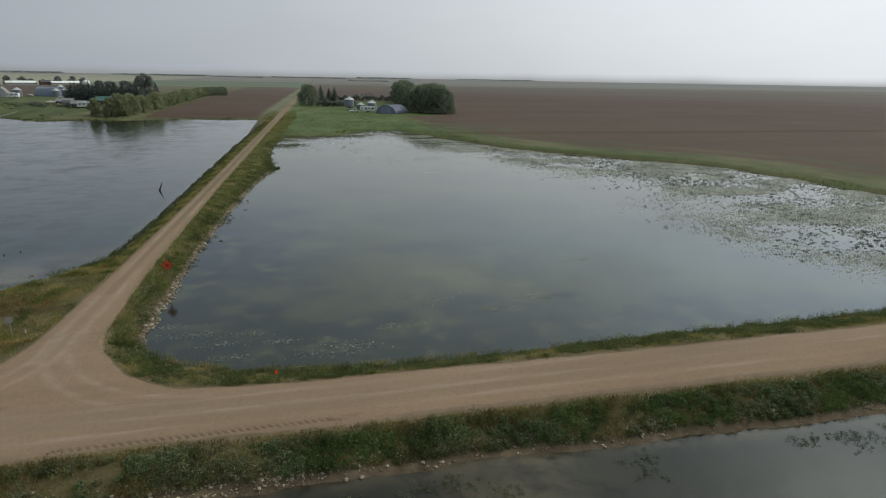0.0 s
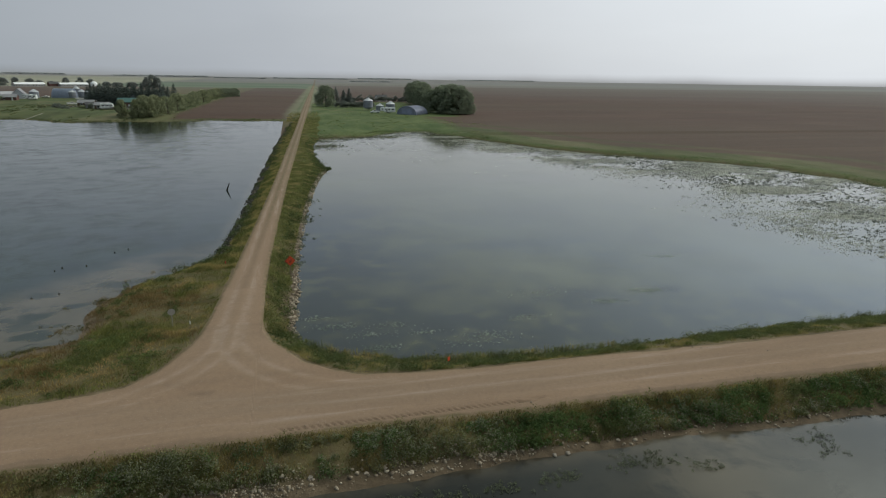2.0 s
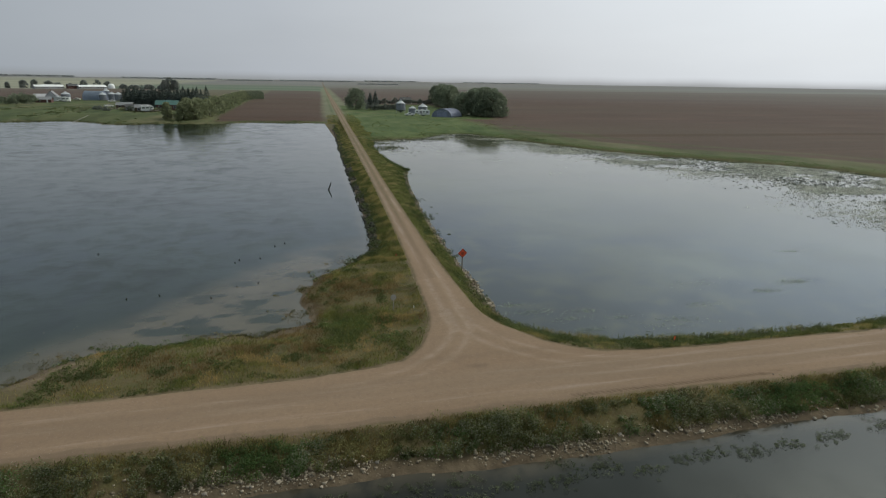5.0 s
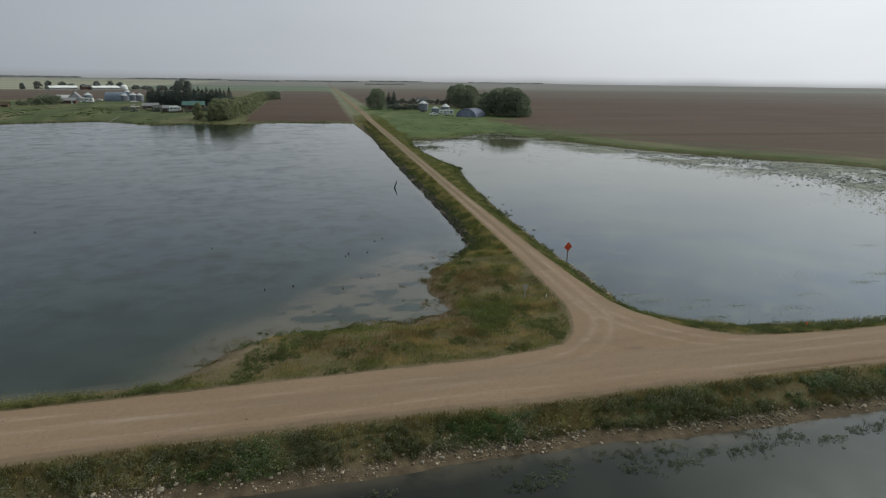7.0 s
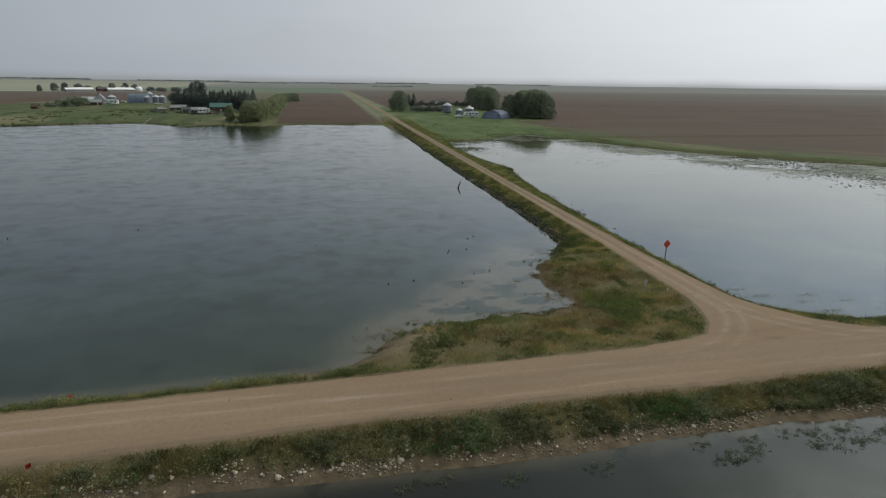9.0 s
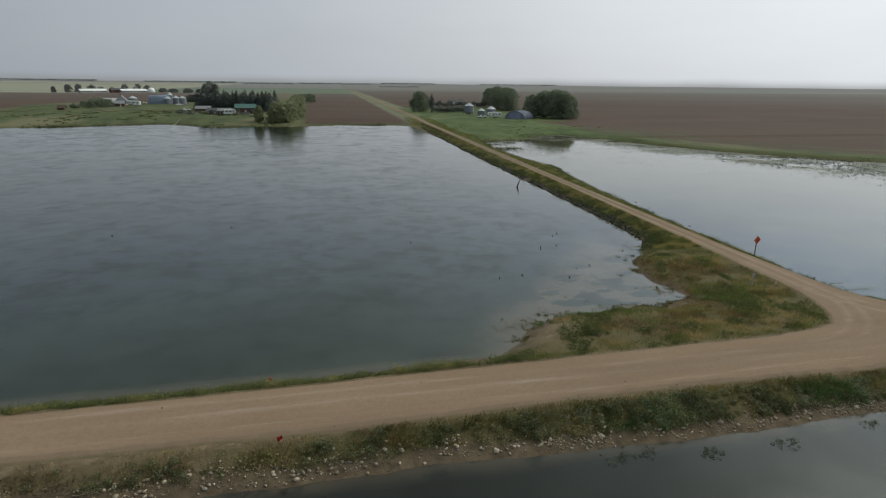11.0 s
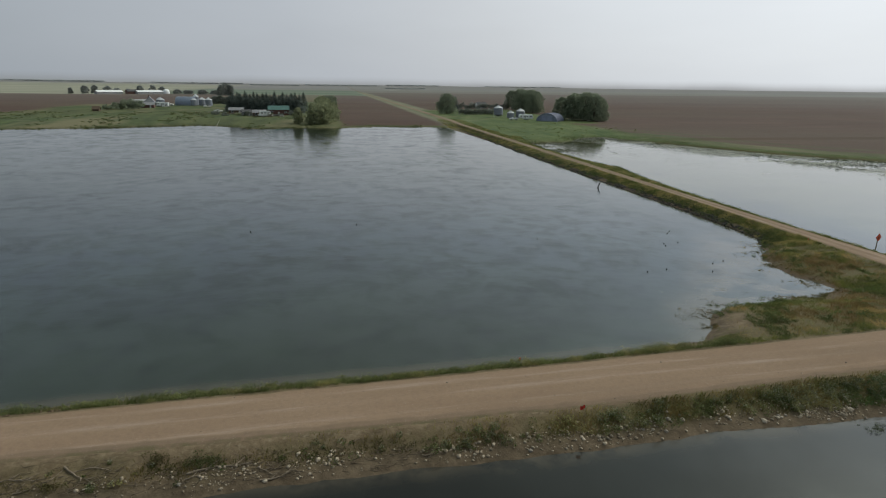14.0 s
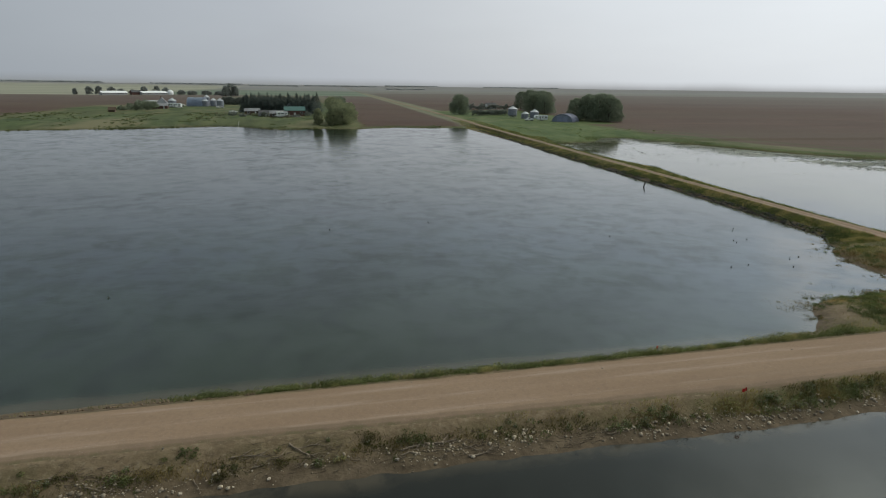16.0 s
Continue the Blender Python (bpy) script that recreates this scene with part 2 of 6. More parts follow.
def road_material(name, turned=False):
    """Packed gravel, its wear drawn out along the way that the wheels go."""
    m = Mat(name, 0.95, spec=0.15)

    def drawn(a, b):
        return (b, a, 1) if turned else (a, b, 1)
    base = m.mix(m.span(m.noise(5.0, 6, drawn(0.25, 1)), 0.3, 0.7), (0.210, 0.143, 0.097), (0.263, 0.184, 0.128))
    base = m.mix(m.span(m.noise(0.25, 5), 0.42, 0.75, 0, 0.35), base, (0.164, 0.111, 0.082))
    dash = m.span(m.noise(1.7, 6, drawn(0.13, 1.5), None, 0.72), 0.47, 0.66, 0.08, 0.9)
    swung = m.span(m.noise(1.3, 6, (1, 1, 1), None, 0.7), 0.36, 0.66, 0.15, 0.75)
    bend = m.attr("flare")
    dash = m.math("ADD", m.math("MULTIPLY", dash, m.math("SUBTRACT", 1.0, bend)), m.math("MULTIPLY", swung, bend))
    base = m.mix(m.math("MULTIPLY", m.attr("track"), dash), base, (0.318, 0.247, 0.197))
    base = m.mix(m.span(m.noise(9.0, 4, drawn(0.12, 1.6)), 0.5, 0.7, 0, 0.5), base, (0.174, 0.128, 0.094))
    base = m.mix(m.math("MULTIPLY", m.attr("loose"), m.span(m.noise(1.1, 5), 0.3, 0.65, 0.45, 1)), base, (0.164, 0.117, 0.083))
    base = m.mix(m.math("MULTIPLY", m.attr("verge"), m.span(m.noise(0.8, 6), 0.35, 0.6)), base, (0.119, 0.105, 0.056))
    base = m.mix(m.span(m.noise(0.5, 6, (1, 1, 1), None, 0.75), 0.5, 0.72, 0, 0.22), base, (0.155, 0.112, 0.086))
    base = m.mix(m.span(m.noise(0.06, 2), 0.66, 0.72, 0, 0.5), base, (0.417, 0.350, 0.308))
    m.bump(m.noise(0.12, 5), 0.5, 0.03)
    return m.out(base)


def water_material(name, streak, body, clay, patch=7.0, blotch=0.5, ior=1.333, level=0.5, bed_low=0.2):
    m = Mat(name, 0.06, spec=0.5)
    m.b.inputs["IOR"].default_value = ior
    warp = m.n("ShaderNodeVectorMath")
    warp.operation = "MULTIPLY_ADD"
    wn = m.n("ShaderNodeTexNoise")
    wn.inputs["Scale"].default_value, wn.inputs["Detail"].default_value = 0.09, 3
    m.link(m.pos, wn.inputs["Vector"])
    m.link(wn.outputs["Color"], warp.inputs[0])
    warp.inputs[1].default_value = (6, 5, 0)
    m.link(m.pos, warp.inputs[2])
    at = warp.outputs[0]
    # murky water with clouds of silt and dark weed on the bottom
    silt = m.span(m.noise(16.0, 6, (0.8, 1.0, 1), at, 0.6), 0.36, 0.64)
    c = m.mix(silt, tuple(v * 0.78 for v in body), tuple(v * 1.22 for v in body))
    c = m.mix(m.span(m.noise(3.6, 5, (1.0, 0.8, 1), at), 0.52, 0.64, 0, blotch), c, tuple(v * 0.3 for v in body))
    bed = m.span(m.noise(2.4, 5, (0.9, 1, 1), at, 0.6), 0.34, 0.5, bed_low, 1)
    c = m.mix(m.math("MULTIPLY", m.attr("shallow"), bed), c, clay)
    # wind on the surface: ruffled patches and slicks, their tone painted by specular level
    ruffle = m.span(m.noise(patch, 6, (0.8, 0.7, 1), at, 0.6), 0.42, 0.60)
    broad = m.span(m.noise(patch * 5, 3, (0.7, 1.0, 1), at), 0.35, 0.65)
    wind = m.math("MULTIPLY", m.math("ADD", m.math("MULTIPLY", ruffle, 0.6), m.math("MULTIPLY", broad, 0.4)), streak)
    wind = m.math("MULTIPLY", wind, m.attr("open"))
    fine = m.math("ADD", m.noise(0.4, 3, (0.8, 1.3, 1)), m.math("MULTIPLY", m.noise(0.1, 2), 0.35))
    h = m.math("MULTIPLY", fine, m.math("ADD", m.math("MULTIPLY", wind, 0.9), 0.06))
    b = m.n("ShaderNodeBump")
    b.inputs["Strength"].default_value, b.inputs["Distance"].default_value = 0.45, 0.05
    m.link(h, b.inputs["Height"])
    m.link(b.outputs[0], m.b.inputs["Normal"])
    # noise dims the mirrored sky in ruffled patches, beyond what the bumps do
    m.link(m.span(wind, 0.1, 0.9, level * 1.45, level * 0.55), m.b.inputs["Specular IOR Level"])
    return m.out(c, m.span(wind, 0, 1, 0.04, 0.2))


def leaf_material(name, dark, light, dry=None, dry_share=0.2, rough=0.7):
    m = Mat(name, rough, spec=0.25)
    c = m.mix(m.island(), dark, light)
    c = m.mix(m.span(m.noise(2.6, 5), 0.36, 0.66, 0, 0.8), c, tuple(v * 0.7 for v in dark))
    if dry:
        c = m.mix(m.span(m.noise(3.0, 4), 0.62 - dry_share * 0.5, 0.72 - dry_share * 0.5), c, dry)
    m.b.inputs["Subsurface Weight"].default_value = 0.0
    tr, mx = m.n("ShaderNodeBsdfTranslucent"), m.n("ShaderNodeMixShader")
    m.link(c, tr.inputs[0])
    mx.inputs[0].default_value = 0.42
    m.link(m.b.outputs[0], mx.inputs[1])
    m.link(tr.outputs[0], mx.inputs[2])
    o = m.nt.nodes["Material Output"]
    m.link(mx.outputs[0], o.inputs[0])
    return m.out(c)


M_GROUND, M_ROAD, M_FIELD_ROAD = ground_material(), road_material("road_gravel"), road_material("field_road_gravel", True)
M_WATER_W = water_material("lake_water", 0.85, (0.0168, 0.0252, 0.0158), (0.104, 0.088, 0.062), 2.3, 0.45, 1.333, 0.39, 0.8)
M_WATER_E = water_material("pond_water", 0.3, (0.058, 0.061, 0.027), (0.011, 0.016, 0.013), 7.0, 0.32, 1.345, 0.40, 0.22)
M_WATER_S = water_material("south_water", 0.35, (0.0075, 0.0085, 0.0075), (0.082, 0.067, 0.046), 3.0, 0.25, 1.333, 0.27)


# ---- the lie of the land ----
WATER = -1.2


def road_axis(y):
    """The middle of the field road that runs away between the two waters."""
    return 0.6 + 0.040 * y


def road_half(y):
    return np.interp(y, (0, 20, 30, 45, 80, 220, 400, 1400), (2.0, 2.0, 1.75, 1.6, 1.4, 1.5, 2.1, 2.4))


def main_north(x):
    """The north edge of the main road, which flares into the field road."""
    return np.interp(x, (-400, -66, -50, -24, -11, -8, -5, -3.3, -2, -1.5, -1.1, -0.6, 3.4, 3.45, 3.7, 4.5, 6.9, 8.6, 10.5, 14, 18, 43, 400),
                     (-0.5, -0.1, 0.15, 0.7, 1.0, 1.4, 2.2, 4.1, 7.4, 9.2, 12.0, 20.0, 20.0, 12.0, 9.8, 7.2, 3.4, 1.9, 0.7, 0.2, -0.1, -0.5, -0.8))


def main_south(x):
    return np.interp(x, (-400, -82, -57, -49, -36, -23, -10, 10, 20, 35, 60, 400), (-5.2, -5.4, -6.1, -6.2, -5.8, -5.7, -6.1, -5.9, -6.3, -6.5, -6.9, -7.5))


def closed(points):
    return np.array(points, float)


SHORE_W = closed([(-3.3, 35), (-2.6, 45), (-1.8, 60), (-0.9, 93), (0.0, 120), (1.0, 155), (3.0, 200), (4.8, 250), (5.5, 268), (1, 273), (-36, 277), (-57, 266),
                  (-78, 269), (-92, 263), (-108, 279), (-124, 290), (-157, 273), (-200, 263), (-310, 252), (-360, 150), (-310, 20), (-190, 3.6), (-90, 2.6), (-80, 2.7),
                  (-63, 2.9), (-50, 3.0), (-40, 3.4), (-34.8, 4.0), (-32.2, 6.4), (-30.3, 9.4), (-27.8, 10.7), (-23, 11.2), (-16.2, 11.6), (-11.0, 13.6), (-12.3, 18.9), (-12.2, 22.3), (-10.7, 25.6), (-8.5, 28.6), (-5.2, 31.6)])
SHORE_E = closed([(6.0, 11.6), (6.2, 21), (6.5, 30), (7.1, 44), (8.3, 62), (10.0, 80), (12.0, 95), (12.7, 99), (13.7, 103), (13.9, 108), (13.2, 113), (12.5, 120), (12.2, 140), (12.7, 160), (15.5, 179),
                  (25, 184), (36, 188), (48, 206), (60, 206), (69, 183), (77, 158), (87, 139), (98, 124), (110, 113), (120, 101), (128, 90), (131, 75), (133, 54), (150, 30),
                  (190, 7), (120, 4.3), (74, 3.9), (54, 3.7), (40, 3.3), (30, 2.9), (21, 3.0), (14, 4.2), (9.4, 6.3), (7.0, 8.6)])
SHORE_S = closed([(-420, -8.2), (-70, -8.7), (-57, -9.0), (-43, -8.9), (-34, -9.3), (-23, -9.5), (-7, -9.6), (0, -10.0), (17, -9.8), (30, -9.6), (45, -10.3), (54, -10.7), (420, -11.5), (420, -190), (-420, -190)])


def inside_distance(px, py, poly):
    """The distance to a closed outline, positive outside it."""
    best, odd = np.full(px.shape, 1e9), np.zeros(px.shape, bool)
    for (ax, ay), (bx, by) in zip(poly, np.roll(poly, -1, 0)):
        dx, dy = bx - ax, by - ay
        t = np.clip(((px - ax) * dx + (py - ay) * dy) / (dx * dx + dy * dy), 0, 1)
        best = np.minimum(best, (px - ax - t * dx) ** 2 + (py - ay - t * dy) ** 2)
        cross = (ay > py) != (by > py)
        odd ^= cross & (px < ax + (py - ay) / (dy if dy else 1e-9) * dx)
    return np.where(odd, -1, 1) * np.sqrt(best)


def shore_distance(x, y):
    d = np.minimum(np.minimum(inside_distance(x, y, SHORE_W), inside_distance(x, y, SHORE_E)), inside_distance(x, y, SHORE_S))
    wild = smooth(60, 200, y)
    corner = smooth(-36, -30, x) * smooth(-2, -5, x) * smooth(5, 8, y) * smooth(40, 32, y)
    d = d + vnoise(x, y, 2.6, 4, 4) * 0.9 * corner
    dyke = smooth(36, 52, y) * smooth(240, 200, y) * smooth(30, 16, np.abs(x - road_axis(y)))
    d = d + vnoise(x, y, 1.6, 3, 3) * 0.3 * (1 - wild) * (1 - 0.9 * dyke) + vnoise(x, y, 7.0, 5, 4) * (0.35 + 2.2 * wild) * (1 - 0.85 * dyke)
    return d


def road_clearance(x, y):
    """How far a place lies outside both roads (negative on them)."""
    a = np.maximum(y - main_north(x), main_south(x) - y)
    b = np.where(y > 18, np.abs(x - road_axis(y)) - road_half(y), 1e3)
    return np.minimum(a, b)


def land_height(x, y, d=None):
    d = shore_distance(x, y) if d is None else d
    clear = road_clearance(x, y)
    flat = smooth(150, 215, y)                   # gentle shore in the north
    corner = np.exp(-(((x + 12) / 13.0) ** 2 + ((y - 13) / 9.0) ** 2))
    slope = 0.36 * (1 - flat) + 0.06 * flat - 0.22 * corner
    top = -0.07 - 0.04 * np.clip(clear, 0, 8) + 0.35 * flat
    top = np.where(flat > 0.5, np.minimum(0.35 + 0.004 * np.clip(y - 250, 0, 400) * smooth(0, 60, np.abs(x - road_axis(y))), 1.2), top)
    rise = WATER + np.clip(d, -6, None) * slope
    soft = 0.18
    h = 0.5 * (rise + top - np.sqrt((rise - top) ** 2 + soft ** 2))
    h = np.where(d < 0, WATER + np.clip(d, -6, 0) * np.maximum(slope, 0.12), np.maximum(h, WATER + 0.02 * np.clip(d, 0, 3)))
    on = smooth(0.9, 0.0, clear)
    h = h * (1 - on) + np.maximum(h, -0.05) * on
    rough = vnoise(x, y, 0.9, 11, 3) * 0.07 + vnoise(x, y, 3.5, 12, 3) * 0.10
    h = h + rough * smooth(0.1, 1.0, clear) * smooth(0.0, 0.8, d) * (1 - flat) * smooth(56, 32, y)
    dist = np.hypot(x, y)
    far = smooth(1300, 4800, dist)
    h = h + far * (15 + 7 * vnoise(x, y, 900, 21, 3) * smooth(1500, 3000, dist))
    return h


def axis_steps(lo, hi, fine, step, grow, most):
    """Grid lines, even inside `fine` and widening outside it."""
    a, b = fine
    mid = list(np.arange(a, b + 1e-6, step))
    out, s = [], step
    v = b
    while v < hi:
        s = min(s * grow, most)
        v += s
        out.append(v)
    low, s, v = [], step, a
    while v > lo:
        s = min(s * grow, most)
        v -= s
        low.append(v)
    return np.array(low[::-1] + mid + out)


def build_ground():
    gx = axis_steps(-5100, 5100, (-100, 78), 0.45, 1.045, 160)
    gy = axis_steps(-260, 5000, (-13, 38), 0.38, 1.014, 60)
    X, Y = np.meshgrid(gx, gy)
    d = shore_distance(X, Y)
    Z = land_height(X, Y, d)
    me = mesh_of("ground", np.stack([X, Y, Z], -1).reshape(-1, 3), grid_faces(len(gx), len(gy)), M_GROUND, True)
    ax = road_axis(Y)
    edge = vnoise(X, Y, 14, 31, 4) * 4
    right, left = smooth(2.5, 5, X - ax), smooth(2.5, 5, ax - X)
    north = smooth(214, 222, Y + edge)
    # the farmyard by the field road
    yard = right * smooth(180, 190, Y) * smooth(100, 92, X + edge) * smooth(470, 440, Y + edge) * smooth(0, 2, d)
    yard = yard * (1 - smooth(70, 80, X + edge) * smooth(285, 275, Y)) 
    # ploughed land east of the yard, with a green margin along the pond
    fe = smooth(2, 5, X - ax) * smooth(15, 23, d + edge) * (1 - yard) * smooth(40, 60, Y) * np.maximum(smooth(75, 82, X + edge), smooth(440, 470, Y))
    fe = fe * smooth(1530, 1480, Y + edge * 5)
    # ploughed land west of the road and behind the farther farm
    fw = smooth(3, 6, ax - X) * smooth(-54, -50, X + edge * 0.3) * smooth(4, 9, d) * smooth(1075, 1060, Y) * smooth(270, 276, Y)
    west = smooth(-246, -254, X + edge * 1.2) * smooth(300, 310, Y + edge)
    fw2 = np.maximum(west, smooth(-170, -200, X + edge * 3) * smooth(520, 540, Y + edge)) * smooth(985, 960, Y + (X + 450) * -0.3)
    field = np.clip(fe + fw + np.clip(fw2, 0, 1), 0, 1)
    crop = smooth(1065, 1080, Y) * smooth(8, 0, X - ax) * smooth(-420, -330, X) * smooth(1900, 1800, Y)
    crop = np.maximum(crop, smooth(1440, 1560, Y + edge * 8) * right * 0.12)
    # how much painted haze each place gets, growing with distance
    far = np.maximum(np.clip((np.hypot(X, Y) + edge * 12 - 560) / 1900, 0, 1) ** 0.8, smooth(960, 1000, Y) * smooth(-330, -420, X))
    give(me, "field", field)
    give(me, "crop", np.clip(crop, 0, 1))
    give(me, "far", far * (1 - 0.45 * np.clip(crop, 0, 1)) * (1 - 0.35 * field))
    verge_far = smooth(13, 6, np.abs(X - ax) + edge * 0.3) * smooth(260, 320, Y) * smooth(1800, 1200, Y) * (1 - yard)
    give(me, "stubble", 0.75 * verge_far + smooth(960, 1000, Y) * smooth(-330, -420, X) * smooth(3600, 2400, Y))
    meadow = smooth(0.5, 3, d) * north * (1 - field) * (1 - yard) * left * (Y < 640) * np.clip(0.85 + 0.3 * vnoise(X, Y, 38, 45, 4), 0.3, 1)
    margin = right * smooth(0.5, 2, d) * (1 - field) * (1 - yard) * smooth(40, 60, Y) * smooth(60, 40, d)
    give(me, "yard", np.clip(yard + 0.4 * verge_far + margin * smooth(12, 3, d + edge * 0.7) * 0.8, 0, 1))
    wet = right * np.exp(-((d + edge * 0.8 - 33) / 3.0) ** 2) * 0.45 * smooth(30, 60, Y) * smooth(60, 100, X)
    give(me, "meadow", np.clip(meadow + wet + margin * smooth(3, 10, d)* (1 - 0.5 * smooth(20, 12, d)), 0, 1))
    sand = np.exp(-(((X + 31.0) / 3.6) ** 2 + ((Y - 7.0) / 3.0) ** 2)) * 1.5
    clear = road_clearance(X, Y)
    bare = smooth(-46, -60, X) * smooth(-5.2, -5.6, Y) * smooth(0.2, 0.8, d) * (Y > -10) * np.clip(0.7 + 0.5 * vnoise(X, Y, 2.2, 41), 0, 1)
    lane = np.abs((X - 22) * 33 + (Y - 358) * 22) / math.hypot(33, 22)          # the farm's drive
    sand = sand + 0.8 * np.exp(-(lane / 1.3) ** 2) * smooth(17, 20, X) * smooth(46, 42, X) * (Y > 300) * (Y < 380)
    give(me, "sand", np.clip(sand + bare + smooth(0.5, 0.0, clear) * 0.8, 0, 1))
    wetline = smooth(1.9, 0.5, d + 0.3 * vnoise(X, Y, 1.2, 43)) * (Y < 240) * (1 - 0.85 * smooth(22, 34, X) * smooth(30, 45, Y))
    wetline = np.maximum(wetline, smooth(-87, -91, X) * (Y > -0.5) * (Y < 5) * 0.85)
    give(me, "mud", np.clip(wetline, 0, 1))
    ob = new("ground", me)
    return tagged(ob, "flat prairie soil with turf, ploughed fields and muddy shores", "ground", kind="structure")


def build_main_road():
    xs = np.concatenate([np.arange(-260, -100, 2.0), np.arange(-100, -12, 0.5), np.arange(-12, 20, 0.12), np.arange(20, 80, 0.5), np.arange(80, 300, 2.0)])
    vs = np.linspace(0, 1, 121)
    X = np.repeat(xs[None], len(vs), 0)
    s, n = main_south(xs), main_north(xs)
    wob = vnoise(xs, xs * 0, 1.3, 51, 3) * 0.18
    s, n = s + wob, n + vnoise(xs, xs * 0, 1.7, 52, 3) * 0.16
    Y = s[None] + (n - s)[None] * vs[:, None]
    top = np.where(n > 19, 40.0, n)                            # open towards the field road
    e = -inside_distance(X, Y, np.concatenate([np.stack([xs, s], 1)[::6], np.stack([xs, top], 1)[::-3]]))
    centre = -2.9
    Z = 0.012 + 0.07 * smooth(0, 2.5, e) + vnoise(X, Y, 2.5, 53, 3) * 0.015 - 0.10 * smooth(0.35, 0.0, e)
    track = np.zeros(X.shape)
    for y0, w in ((-4.35, 0.28), (-2.75, 0.34), (-1.25, 0.3)):
        wander = 0.16 * np.sin(X * 0.05 + y0) + 0.12 * vnoise(X, X * 0, 9, 57)
        track += np.exp(-((Y - y0 - wander) / w) ** 2)
    # turning traffic between the two roads
    for cx, cy, rr in ((13.0, 10.6, 11.4), (13.0, 10.6, 13.0), (-10.5, 10.4, 12.6), (-10.5, 10.4, 11.2)):
        r = np.hypot(X - cx, Y - cy)
        track += 0.95 * np.exp(-((r - rr) / 0.3) ** 2) * ((X < cx) if cx > 0 else (X > cx)) * (Y < cy + 1)
    straight = ((Y > 6) & (X > -3) & (X < 5))
    track += straight * (np.exp(-((X - road_axis(Y) + 0.75) / 0.35) ** 2) + np.exp(-((X - road_axis(Y) - 0.75) / 0.35) ** 2))
    loose = 0.3 * np.exp(-((Y - 1.7 - 0.3 * vnoise(X, Y, 3.0, 59)) / 0.4) ** 2) * smooth(-6, -3, X) * smooth(9, 6, X) + np.exp(-(((X - 0.1) / 0.9) ** 2 + (Y / 0.25) ** 2)) * 1.2
    loose += smooth(0.95, 0.6, Y - s[None] + 0.12 * vnoise(X, Y, 3.0, 58)) * (1.1 - 0.85 * smooth(1, 5, X) * smooth(26, 21, X))
    Z += track * -0.012 + np.clip(loose, 0, 1) * 0.02
    # a tractor tyre has pressed lugs along the south side
    lug = np.exp(-((Y + 5.35) / 0.19) ** 2) * (X > 5) * (X < 22) * (0.5 + 0.5 * np.sign(np.sin((X + (Y + 5.2) * 0.8) * 2 * math.pi / 0.42)))
    Z -= 0.09 * lug
    me = mesh_of("road_main", np.stack([X, Y, Z], -1).reshape(-1, 3), grid_faces(len(xs), len(vs)), M_ROAD, True)
    give(me, "flare", smooth(0.2, 2.5, Y))
    give(me, "track", np.clip(track, 0, 1))
    give(me, "loose", np.clip(loose + lug * 1.4, 0, 1))
    give(me, "verge", smooth(0.5, 0.0, e))
    return tagged(new("road_main", me), "wide tan gravel road with pale wheel tracks", "road", kind="structure")


def build_field_road():
    ys = np.concatenate([np.arange(20.0, 90, 0.5), np.arange(90, 300, 1.5), np.arange(300, 1500, 8.0)])
    vs = np.linspace(-1, 1, 33)
    Y = np.repeat(ys[None], len(vs), 0)
    half = road_half(ys)[None] + vnoise(ys, ys * 0, 2.0, 61, 3)[None] * 0.15
    off = vs[:, None] * half
    X = road_axis(Y) + off
    e = half - np.abs(off)
    ridge = np.exp(-(off / 0.28) ** 2)
    track = np.exp(-((off - 0.72) / 0.3) ** 2) + np.exp(-((off + 0.72) / 0.3) ** 2)
    Z = 0.012 + 0.07 * smooth(0, 2.5, e) + vnoise(X, Y, 2.5, 53, 3) * 0.015 - 0.012 * track - 0.10 * smooth(0.3, 0, e) + smooth(60, 300, Y) * 0.12
    Z = Z + np.maximum(land_height(X[::16], Y[::16]).max(0)[None], 0) * smooth(190, 240, Y)
    me = mesh_of("road_field", np.stack([X, Y, Z], -1).reshape(-1, 3), grid_faces(len(ys), len(vs))[:, ::-1], M_FIELD_ROAD, True)
    give(me, "track", np.clip(track * 1.3, 0, 1))
    give(me, "loose", ridge * 0.6)
    grassy = np.exp(-(off / 0.42) ** 2) * smooth(25, 70, Y) * (0.8 - 0.4 * smooth(200, 350, Y))
    give(me, "verge", np.clip(smooth(0.65 + 0.25 * smooth(30, 80, Y), 0.0, e) + grassy + 0.3 * smooth(60, 140, Y), 0, 1))
    return tagged(new("road_field", me), "narrow tan gravel field road with two wheel tracks", "road", kind="structure")


def build_water(name, material, x0, x1, y0, y1, fine, shallow, lee, label):
    gx, gy = axis_steps(x0, x1, (max(x0, fine[0]), min(x1, fine[1])), 0.4, 1.06, 5.0), axis_steps(y0, y1, (max(y0, fine[2]), min(y1, fine[3])), 0.4, 1.06, 5.0)
    X, Y = np.meshgrid(gx, gy)
    me = mesh_of(name, np.stack([X, Y, np.full(X.shape, WATER)], -1).reshape(-1, 3), grid_faces(len(gx), len(gy)), material, True)
    give(me, "shallow", shallow(X, Y))
    give(me, "open", lee(X, Y))
    return tagged(new(name, me), label, "water", kind="structure")


